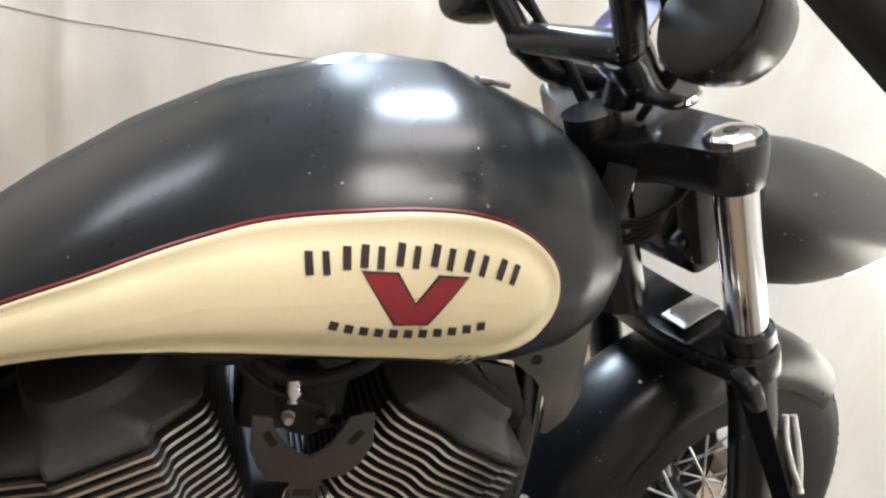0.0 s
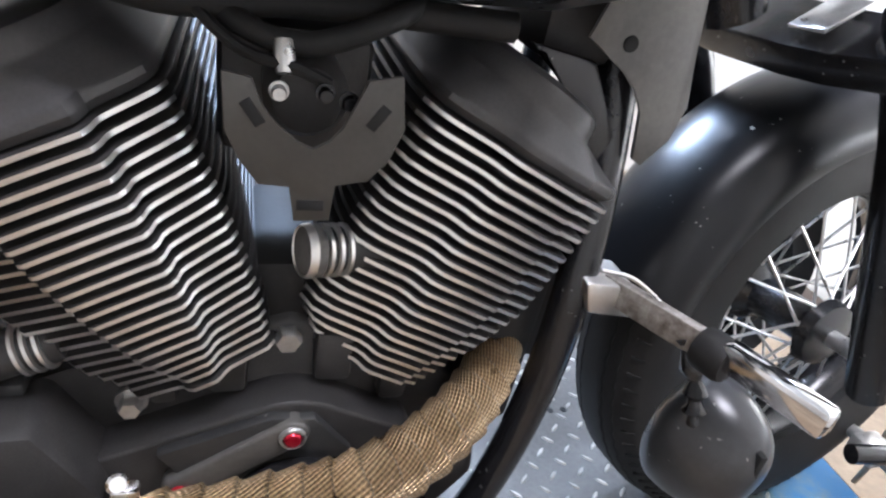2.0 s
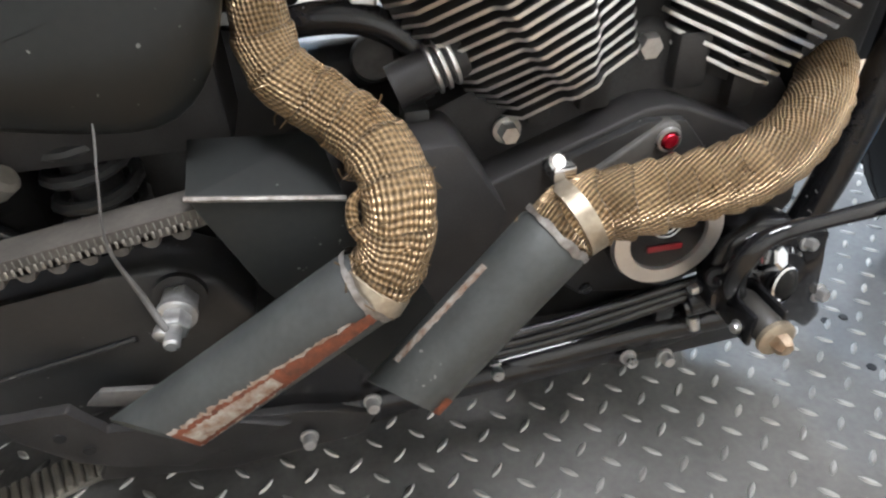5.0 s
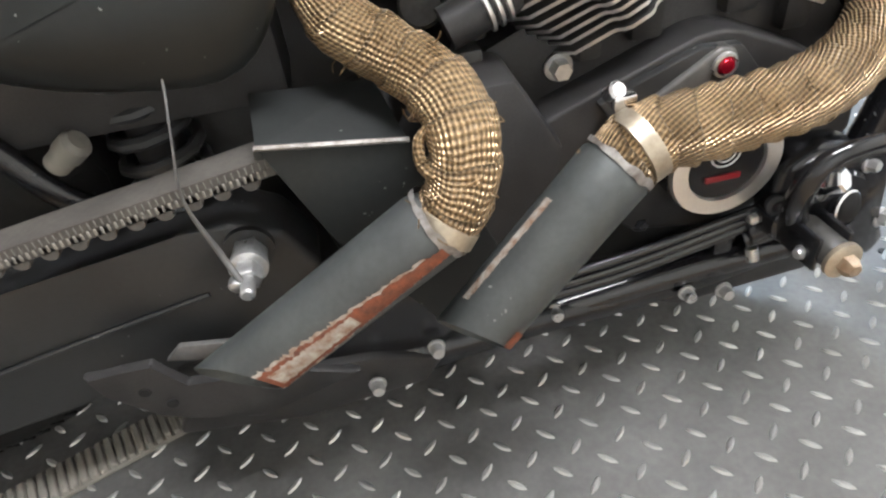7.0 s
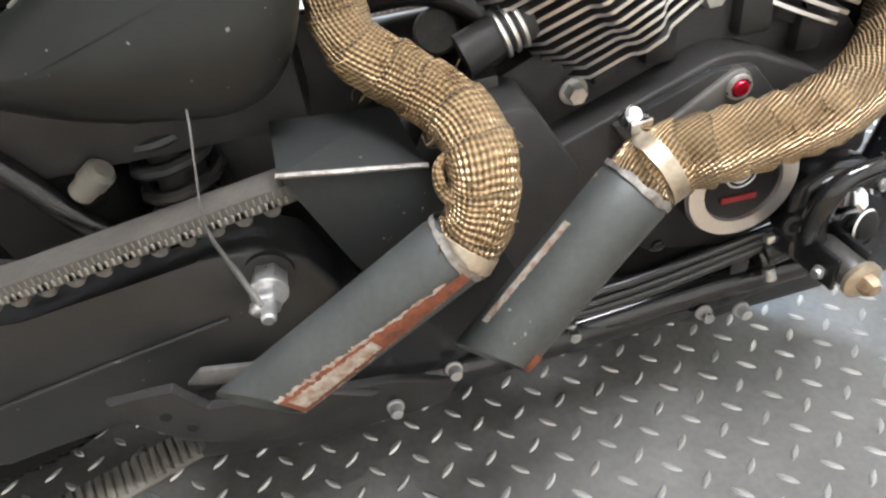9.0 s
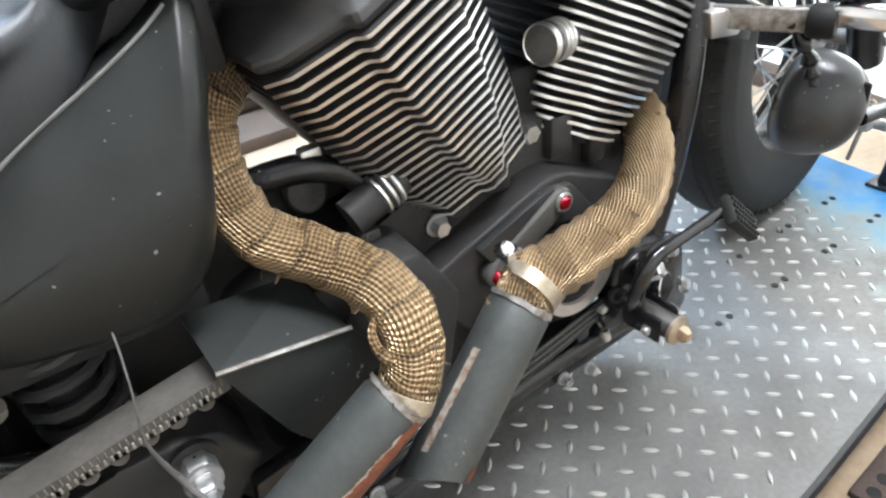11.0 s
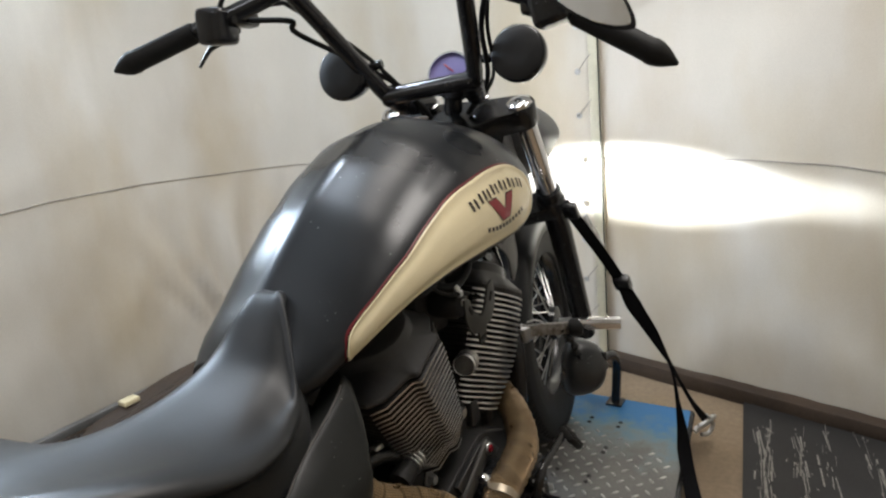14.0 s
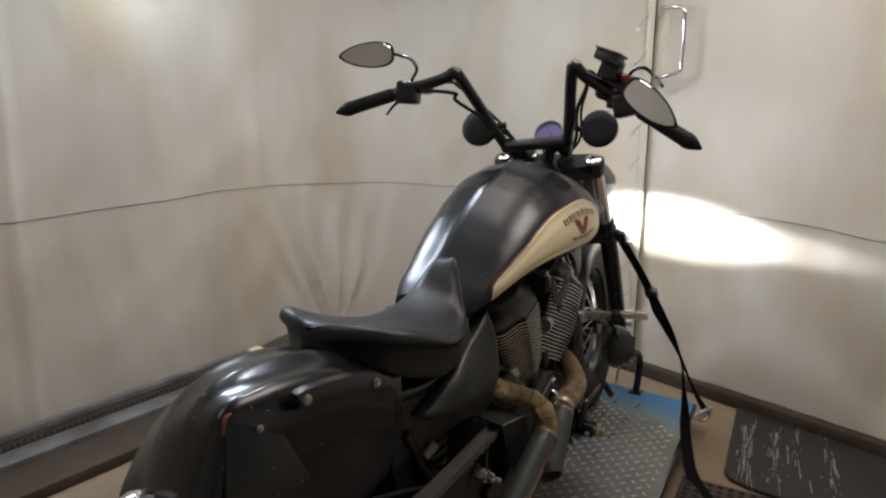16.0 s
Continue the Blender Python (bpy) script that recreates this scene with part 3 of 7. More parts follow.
def lift():
    base = thing("motorcycle_lift", (0, 0, FLOOR_Z), "low steel motorcycle lift with blue painted front edge", "lift")
    up = -FLOOR_Z

    def deck_prism(poly, z0, z1, bev):
        bm = bmesh.new()
        a = [bm.verts.new((x, y, z0 + up)) for x, y in poly]
        b = [bm.verts.new((x, y, z1 + up)) for x, y in poly]
        bm.faces.new(a[::-1])
        bm.faces.new(b)
        for i in range(len(poly)):
            j = (i + 1) % len(poly)
            bm.faces.new((a[i], a[j], b[j], b[i]))
        bmesh.ops.bevel(bm, geom=list(bm.edges), offset=bev, segments=2, affect="EDGES")
        return bm
    part("deck", deck_prism(DECK, -0.012, 0.0, 0.002), M["deck"], base, "worn steel tread plate deck")
    inner = [(x * 0.97 - 0.01, y * 0.94) for x, y in DECK]
    part("frame", deck_prism(inner, -0.098, -0.013, 0.004), M["black"], base)
    for (ax, ay), (bx, by) in zip(DECK, DECK[1:4]):
        part("edge_strip", bm_tube([(ax, ay, -0.012 + up), (bx, by, -0.012 + up)], 0.011, 8, 1), M["black"], base)
    # drilled holes in pairs
    for x, y in [(0.545 + 0.148 * k + d, y) for k in range(4) for d in (0.0, 0.027) for y in (-0.091, -0.178)] + [(0.716, 0.188), (0.69, 0.188)]:
        part("drilled_hole", bm_lathe([(0.006, 0), (0.0055, 0.0012), (0.002, 0.0008)], Matrix.Translation((x, y, 0.0002 + up)), 14), M["hole"], base)
    # raised lugs
    lug = bmesh.new()
    n = 10
    ring = [(0.0122 * math.cos(2 * math.pi * k / n), 0.0042 * math.copysign(abs(math.sin(2 * math.pi * k / n)) ** 1.5, math.sin(2 * math.pi * k / n))) for k in range(n)]
    lo = [lug.verts.new((x, y, -0.0005)) for x, y in ring]
    hi = [lug.verts.new((x * 0.72, y * 0.45, 0.0022)) for x, y in ring]
    for k in range(n):
        lug.faces.new((lo[k], lo[(k + 1) % n], hi[(k + 1) % n], hi[k]))
    lug.faces.new(hi)
    bmesh.ops.recalc_face_normals(lug, faces=lug.faces)
    shared = bpy.data.meshes.new("tread_lug")
    lug.to_mesh(shared)
    shared.materials.append(M["lozenge"])
    far = bmesh.new()
    count = 0
    for i in range(-60, 60):
        for j in range(-60, 60):
            x, y = 0.02634 * i + 0.02381 * j - 0.0131, -0.02297 * i + 0.02477 * j - 0.02122
            right = -0.425 + (x - 0.4) * 0.094
            front = 1.16 + (y + 0.35) * 0.02
            if not (right + 0.018 < y < 0.46 and -1.85 < x < front - 0.03):
                continue
            painted = x - 0.10 * y > 0.93 + 0.14 * noise.noise((x * 9, y * 9, 0))
            if painted:
                continue
            ang = radians(-42 if (i + j) % 2 else 46)
            m = Matrix.Translation((x, y, up)) @ Matrix.Rotation(ang, 4, "Z")
            if count < 300 and -0.1 < x < 0.75 and y < -0.05:
                ob = new("tread_lug", shared)
                ob.parent = base
                ob.matrix_basis = m
                count += 1
            else:
                tmp = lug.copy()
                tmp.transform(m)
                me = bpy.data.meshes.new("tmp")
                tmp.to_mesh(me)
                far.from_mesh(me)
                tmp.free()
                bpy.data.meshes.remove(me)
    lug.free()
    ob = part("tread_pattern", far, M["lozenge"], base)
    ob["kind"] = "stuff"

# ---------------------------------------------------------------- the motorcycle
bike = thing("motorcycle", (0, 0, 0), "matt black cruiser motorcycle with cream tank panels and wrapped exhaust", "motorcycle")

# fuel tank: x, half width, height of the widest line, top, bottom
TANK = [(-0.185, 0.110, 0.645, 0.672, 0.615), (-0.15, 0.140, 0.662, 0.705, 0.622), (-0.11, 0.152, 0.685, 0.733, 0.636), (-0.05, 0.170, 0.715, 0.790, 0.662),
        (0.02, 0.188, 0.742, 0.848, 0.685), (0.10, 0.204, 0.757, 0.900, 0.700), (0.20, 0.216, 0.772, 0.943, 0.706), (0.30, 0.221, 0.784, 0.961, 0.702),
        (0.36, 0.217, 0.792, 0.952, 0.704), (0.41, 0.203, 0.800, 0.940, 0.715), (0.45, 0.178, 0.808, 0.918, 0.735), (0.48, 0.143, 0.814, 0.892, 0.760), (0.50, 0.100, 0.818, 0.868, 0.785), (0.51, 0.050, 0.820, 0.845, 0.805)]


def station(x):
    cols = list(zip(*TANK))
    return [float(np.interp(x, cols[0], c)) for c in cols[1:]]


def tank_y(x, z):
    """Half width of the tank at x and height z."""
    w, zm, zt, zb = station(x)
    if z >= zm:
        k = min(1.0, (z - zm) / (zt - zm))
        return w * (1 - k ** 2.1) ** (1 / 1.9)
    k = min(1.0, (zm - z) / (zm - zb))
    return w * (1 - k ** 2.6) ** (1 / 2.2)


def slimmer(side, x):
    return float(np.interp(x, (-0.18, 0.05, 0.2, 0.4), (0.66, 0.72, 0.86, 0.97))) if side > 0 else 1.0


def tank_ring(x, n=34):
    w, zm, zt, zb = station(x)
    half = []
    for i in range(n + 1):
        a = math.pi * i / n - math.pi / 2
        c, s = abs(math.cos(a)), math.sin(a)
        if s >= 0:
            y, z = w * c ** (2 / 1.9), zm + (zt - zm) * s ** (2 / 2.1)
            z += 0.011 * math.exp(-y / 0.028) * min(1.0, max(0.0, (0.34 - x) / 0.1))
        else:
            y, z = w * c ** (2 / 2.2), zm - (zm - zb) * (-s) ** (2 / 2.6)
        half.append((y, z))
    right = [Vector((x, -y, z)) for y, z in half]
    slim = slimmer(1, x)
    left = []
    for i in range(1, n):
        a = math.pi * i / n - math.pi / 2
        c, s = abs(math.cos(a)), math.sin(a)
        if s < 0:
            left.append(Vector((x, half[i][0] * slim, half[i][1])))
        else:
            y = w * slim * c ** (2 / 2.5)
            left.append(Vector((x, y, zm + (zt - zm) * s ** (2 / 2.5) + 0.011 * math.exp(-y / 0.022) * min(1.0, max(0.0, (0.34 - x) / 0.1)))))
    return right + left[::-1]


def tank():
    xs = sorted({*np.linspace(-0.185, 0.40, 30).round(4), *np.linspace(0.40, 0.51, 14).round(4)})
    body = part("fuel_tank", bm_loft([tank_ring(float(x)) for x in xs]), M["tank"], bike, "satin black fuel tank with cream side panels", angle=34)
    # cream panel outline, seen from the side
    out = [(-0.1135, 0.676), (-0.110, 0.690), (-0.098, 0.706), (-0.06, 0.733), (0.0, 0.770), (0.07, 0.811), (0.126, 0.838), (0.19, 0.857), (0.25, 0.868), (0.30, 0.871), (0.34, 0.862), (0.367, 0.842), (0.375, 0.815), (0.367, 0.790), (0.345, 0.767), (0.305, 0.754),
           (0.24, 0.750), (0.16, 0.745), (0.09, 0.738), (0.03, 0.725), (-0.03, 0.703), (-0.075, 0.677), (-0.097, 0.665), (-0.108, 0.667)]
    loop = curve([(x, 0, z) for x, z in [*out, out[0]]], 5)[:-1]
    spine = [Vector((min(0.335, max(-0.085, p.x)), 0, float(np.interp(min(0.335, max(-0.085, p.x)), (-0.1, -0.03, 0.1, 0.25, 0.335), (0.684, 0.722, 0.779, 0.808, 0.812))))) for p in loop]

    for side in (-1, 1):
        rings = []
        for t, off in ((0.0, 0.0006), (0.03, 0.0022), (0.10, 0.0005), (0.20, -0.0016), (0.32, -0.0008), (0.42, 0.0016), (0.6, 0.0022), (0.8, 0.0024), (1.0, 0.0024)):
            ring = []
            for p, q in zip(loop, spine):
                v = p.lerp(q, t)
                ring.append(Vector((v.x, side * (tank_y(v.x, v.z) * slimmer(side, v.x) + off + 0.0022), v.z)))
            rings.append(ring)
        bmp = bm_loft(rings, caps=False)
        bmesh.ops.remove_doubles(bmp, verts=bmp.verts, dist=0.0004)
        panel = part("cream_panel", bmp, M["cream"], body, "glossy cream side panel", angle=80)
        rings = []
        for grow, off in ((1.0, 0.0012), (1.012, 0.0022), (1.02, 0.001)):
            ring = []
            for p, q in zip(loop, spine):
                d = (p - q)
                v = p + d.normalized() * (grow - 1) * 0.13
                ring.append(Vector((v.x, side * (tank_y(v.x, v.z) * slimmer(side, v.x) + off), v.z)))
            rings.append(ring)
        part("pinstripe", bm_loft(rings, caps=False), M["stripe"], body, "thin dark red pinstripe round the panel")
        if side < 0:
            marks(panel)
    # filler cap and rear crease
    cap = part("filler_cap", bm_lathe([(0.036, -0.006), (0.037, 0.001), (0.033, 0.0025), (0.02, 0.0035), (0.012, 0.0032)], axis_m((0.252, -0.030, 0.9445), (-0.13, -0.14, 1)), 32), M["black"], bike, "flush gloss black filler cap")
    part("cap_ring", bm_lathe([(0.037, 0.000), (0.039, 0.001), (0.037, 0.002)], axis_m((0.252, -0.030, 0.9445), (-0.13, -0.14, 1)), 32, caps=False), M["black"], cap)
    part("console_tab", bm_box((0.355, 0.0, 0.957), (0.035, 0.022, 0.006), 0.002), M["scuff"], bike)


def patch(corners, lift, n=5):
    """A quad of (x, z) laid on the tank's right side."""
    bm = bmesh.new()
    a, b, c, d = (Vector((x, 0, z)) for x, z in corners)
    g = []
    for i in range(n + 1):
        row = []
        for j in range(n + 1):
            v = a.lerp(b, i / n).lerp(d.lerp(c, i / n), j / n)
            row.append(bm.verts.new((v.x, -(tank_y(v.x, v.z) + lift), v.z)))
        g.append(row)
    for i in range(n):
        for j in range(n):
            bm.faces.new((g[i][j], g[i + 1][j], g[i + 1][j + 1], g[i][j + 1]))
    return bm


def marks(panel):
    """Plain bars where the maker's words stand, and the red wedge mark."""
    L = 0.0054
    for i in range(7):
        f = i / 6
        x, z = (0.1725, 0.193, 0.212, 0.239, 0.266, 0.293, 0.321)[i], (0.823, 0.830, 0.8335, 0.838, 0.8405, 0.840, 0.836)[i]
        ca, sa = math.cos(0.42 * (0.42 - f)), math.sin(0.42 * (0.42 - f))
        for mid, w in (((0.0, 0.0030),) if i == 1 else ((-0.0062, 0.0030), (0.0062, 0.0026))):
            q = [(x + ca * u - sa * v, z + sa * u + ca * v) for u, v in ((mid - w, -0.0080), (mid + w, -0.0080), (mid + w, 0.0080), (mid - w, 0.0080))]
            part("bar_mark", patch(q, L, 3), M["ink"], panel)
    for i in range(11):
        f = i / 10
        x, z = 0.190 + 0.116 * f, 0.779 + 0.012 * f - 0.0065 * (1 - (2 * f - 1) ** 2)
        w, h = 0.0034, 0.0036
        ca, sa = math.cos(0.3 * (f - 0.45)), math.sin(0.3 * (f - 0.45))
        q = [(x + ca * u - sa * v, z + sa * u + ca * v) for u, v in ((-w, -h), (w, -h), (w, h), (-w, h))]
        part("bar_mark", patch(q, L, 3), M["ink"], panel)
    for k in range(3):
        x = 0.296 + 0.008 * k
        part("tape_scratch", patch([(x, 0.7625), (x + 0.003, 0.7615), (x - 0.004, 0.748), (x - 0.007, 0.749)], 0.0060, 3), M["paint_scrape"], panel)
    for grow, lift, mat, name in ((0.0016, 0.0052, "ink", "mark_outline"), (0.0, 0.0058, "red", "wedge_mark")):
        g = grow
        one = patch([(0.206 - g, 0.8215 + g), (0.231 + g, 0.824 + g), (0.2605 + g, 0.789 - g), (0.237 - g, 0.786 - g)], lift)
        two = patch([(0.265 - g, 0.826 + g), (0.287 + g, 0.828 + g), (0.2605 + g, 0.789 - g), (0.246 - g, 0.799 - g)], lift)
        part(name, bm_join(one, two), M[mat], panel)


tank()

# ---------------------------------------------------------------- seat, covers, rear fender


def saddle():
    # x, right ridge y and z, middle z, foot y and z
    rows = [(-0.078, 0.020, 0.735, 0.741, 0.018, 0.700), (-0.090, 0.034, 0.747, 0.750, 0.036, 0.680), (-0.116, 0.053, 0.751, 0.753, 0.060, 0.665), (-0.145, 0.084, 0.708, 0.737, 0.096, 0.630),
            (-0.183, 0.122, 0.653, 0.703, 0.138, 0.595), (-0.22, 0.142, 0.642, 0.684, 0.150, 0.570), (-0.27, 0.164, 0.641, 0.671, 0.158, 0.558), (-0.33, 0.178, 0.650, 0.667, 0.164, 0.560),
            (-0.39, 0.176, 0.668, 0.672, 0.160, 0.575), (-0.44, 0.166, 0.681, 0.681, 0.148, 0.592), (-0.48, 0.144, 0.689, 0.690, 0.126, 0.605), (-0.51, 0.107, 0.692, 0.694, 0.090, 0.620), (-0.530, 0.058, 0.689, 0.692, 0.045, 0.635), (-0.540, 0.017, 0.681, 0.683, 0.020, 0.652)]
    one, two = curve([r[:3] for r in rows], 5), curve([r[3:] for r in rows], 5)
    along = curve([(r[0], 0, 0) for r in rows], 5)
    rings = []
    for p, q, g in zip(one, two, along):
        x, yr, zr, zc, yb, zb = g.x, p.y, p.z, q.x, q.y, q.z
        slim = float(np.interp(x, (-0.50, -0.43, -0.36, -0.20, -0.13, -0.08), (0.97, 0.90, 0.78, 0.76, 0.62, 0.6)))
        sag = float(np.interp(x, (-0.48, -0.41, -0.35, -0.20, -0.14, -0.09), (0.0, 0.30, 1.0, 1.0, 1.2, 1.2)))
        soft = float(np.interp(x, (-0.24, -0.18), (1, 0)))
        tail = float(np.interp(x, (-0.42, -0.34), (1, 0)))
        half = [(yb * 0.90, zb - 0.004), (yb, zb), (yb, zb * 0.65 + zr * 0.35), (yr + (yb - yr) * 0.6 + 0.002 * tail, zb * 0.3 + zr * 0.7 - 0.006 * soft), (yr + 0.005 + 0.004 * soft, zr - 0.008 - 0.009 * soft),
                (yr, zr - 0.004 * soft * (1 - tail)), (yr - 0.009 - 0.014 * soft, zr + 0.003 + 0.003 * tail), (yr * 0.68, zr + (zc - zr) * 0.52 + 0.004 * tail), (yr * 0.36, zr + (zc - zr) * 0.84)]
        half = [(max(0.004, y), z) for y, z in half]
        right = [Vector((x, -y, z)) for y, z in half]
        left = [Vector((x, y * slim, z - sag * (0.006 + 0.25 * y + 1.3 * y * y) * (1 if k > 3 else 0.3))) for k, (y, z) in enumerate(half)]
        rings.append(curve([*right, Vector((x, 0, zc)), *left[::-1]], 4))
    part("seat", bm_loft(rings), M["leather"], bike, "moulded black vinyl solo seat with raised rear lip", angle=75)


saddle()


def side_cover(side):
    out = [(-0.104, 0.645), (-0.097, 0.629), (-0.106, 0.590), (-0.120, 0.552), (-0.144, 0.478), (-0.188, 0.442), (-0.27, 0.450), (-0.34, 0.466), (-0.39, 0.488), (-0.36, 0.505), (-0.295, 0.540), (-0.232, 0.574), (-0.183, 0.597), (-0.142, 0.618), (-0.120, 0.632)]
    loop = curve([(x, 0, z) for x, z in [*out, out[0]]], 4)[:-1]
    rings = []
    for t, d in ((0.0, -0.030), (0.0, -0.003), (0.015, 0.0), (0.12, 0.004), (0.3, 0.010), (0.5, 0.015), (0.7, 0.018), (0.88, 0.0195), (0.98, 0.020)):
        ring = []
        for p in loop:
            mx = max(-0.31, min(-0.145, p.x))
            v = p.lerp(Vector((mx, 0, float(np.interp(mx, (-0.31, -0.145), (0.495, 0.545))))), t)
            edge = float(np.interp(v.z, (0.43, 0.48, 0.53, 0.56, 0.59, 0.62, 0.65), (0.192, 0.186, 0.177, 0.168, 0.156, 0.143, 0.130)))
            y = edge - (0 if side < 0 else 0.065) + d - 0.03 * max(0.0, (-0.28 - v.x) / 0.12) - 0.010 * float(np.interp(v.x, (-0.20, -0.12), (1, 0))) * float(np.interp(v.z, (0.50, 0.58), (0, 1)))
            ring.append(Vector((v.x, side * y, v.z)))
        rings.append(ring)
    cover = part("side_cover", bm_loft(rings), M["cover"], bike, "faded charcoal side cover with dust specks", angle=50)
    # the bead's lamp highlight is put in as pale grey colour
    rim = [p for p in rings[2] if p.z > max(0.53, 0.60 + 0.70 * (p.x + 0.12)) and p.x < -0.116]
    part("rim_bead", bm_tube(rim, 0.0016, 8, 1), M["plate"], cover, "thin rim bead with its highlight painted pale")


side_cover(-1)
side_cover(1)
rear_c = Vector((-0.625, -0.03, 0.305))


def rear_end():
    # fender stations: x, then heights at seven widths from the far side to the near side
    wide = (0.135, 0.075, 0.0, -0.075, -0.146, -0.170, -0.176)
    rows = [(-0.50, 0.550, 0.600, 0.626, 0.632, 0.606, 0.570, 0.52), (-0.57, 0.580, 0.628, 0.652, 0.660, 0.634, 0.600, 0.54), (-0.65, 0.600, 0.644, 0.667, 0.676, 0.656, 0.620, 0.56), (-0.73, 0.582, 0.630, 0.668, 0.681, 0.667, 0.630, 0.56),
            (-0.79, 0.545, 0.600, 0.654, 0.677, 0.669, 0.630, 0.55), (-0.845, 0.470, 0.535, 0.612, 0.652, 0.663, 0.600, 0.50), (-0.875, 0.39, 0.46, 0.555, 0.60, 0.61, 0.55, 0.44), (-0.91, 0.29, 0.35, 0.455, 0.50, 0.51, 0.46, 0.36), (-0.935, 0.19, 0.24, 0.32, 0.36, 0.38, 0.34, 0.28)]
    long = [curve([(r[0], wide[k], r[k + 1]) for r in rows], 6) for k in range(7)]
    rings = []
    for i in range(len(long[0])):
        over = curve([long[k][i] for k in range(7)], 6)
        x = over[0].x
        fade = min(1.0, max(0.0, (-0.53 - x) / 0.08)) * min(1.0, max(0.0, (x + 0.875) / 0.06))
        outer = [p + Vector((0, 0, fade * sum(0.0085 * math.exp(-((p.y - c) / 0.013) ** 2) for c in (0.012, -0.070, -0.140)))) for p in over]
        inner = [p + Vector((0.004, 0.004 if p.y < 0 else -0.004, -0.006)) for p in over[::-1]]
        rings.append(outer + inner)
    fender = part("rear_fender", bm_loft(rings), M["fender"], bike, "satin black rear fender with raised ribs", angle=50)
    side = -1
    rings = []
    for x, z0, z1, y in ((-0.50, 0.560, 0.612, 0.172), (-0.55, 0.592, 0.640, 0.177), (-0.62, 0.615, 0.658, 0.182), (-0.68, 0.630, 0.667, 0.186), (-0.725, 0.640, 0.671, 0.187), (-0.742, 0.648, 0.668, 0.186)):
        rings.append([Vector((x, side * y, z0)), Vector((x, side * (y + 0.004), (z0 + z1) / 2)), Vector((x, side * (y - 0.004), z1)), Vector((x, side * (y - 0.018), z1 + 0.002)), Vector((x, side * (y - 0.018), z0))])
    strut = part("fender_strut", bm_loft(rings), M["black"], bike)
    for x, z in ((-0.558, 0.626), (-0.728, 0.658)):
        part("bolt", bolt_bm((x, -0.182 if x > -0.6 else -0.190, z), (0, side, 0.15), 0.0062, 0.005), M["scuff"], strut)
    # lower flare, scuffed at its corner
    rings = []
    for f in np.linspace(0, 1, 14):
        top = Vector((-0.850, -0.152, 0.662)).lerp(Vector((-0.770, -0.182, 0.615)), f)
        low = Vector((-0.905, -0.185, 0.42)).lerp(Vector((-0.690, -0.200, 0.42)), f)
        row = []
        for g in np.linspace(0, 1, 10):
            p = top.lerp(low, g) - Vector((0, 0.016 * math.sin(g * math.pi) + 0.010 * math.sin(f * math.pi), 0))
            row.append(p)
        rings.append(row + [p + Vector((0, 0.006, 0)) for p in row[::-1]])
    flare = part("fender_flare", bm_loft(rings), M["fender"], fender, "satin black lower fender flare", angle=60)
    part("scuffed_corner", bm_tube([(-0.838, -0.1535, 0.668), (-0.850, -0.155, 0.664), (-0.858, -0.160, 0.645)], [0.002, 0.0035, 0.002], 8, 4), M["rust"], flare)
    part("bolt", bolt_bm((-0.815, -0.186, 0.645), (0, -1, 0.3), 0.004, 0.003), M["scuff"], flare)
    part("inner_fender", bm_prism([(-0.46, 0.60), (-0.56, 0.625), (-0.72, 0.64), (-0.80, 0.60), (-0.78, 0.40), (-0.66, 0.36), (-0.50, 0.42), (-0.45, 0.50)], -0.160, -0.146, 0.004), M["fender"], fender)
    part("tail_light", bm_lathe([(0.012, 0), (0.03, 0.012), (0.034, 0.04), (0.028, 0.06), (0.01, 0.066)], axis_m((-0.885, -0.02, 0.50), (-1, -0.3, 0.3)), 24), M["chrome"], bike, "chrome tail light housing")
    # wheel
    wheel("rear_wheel", rear_c, 0.303, 0.095, Matrix.Identity(4), 0.20)


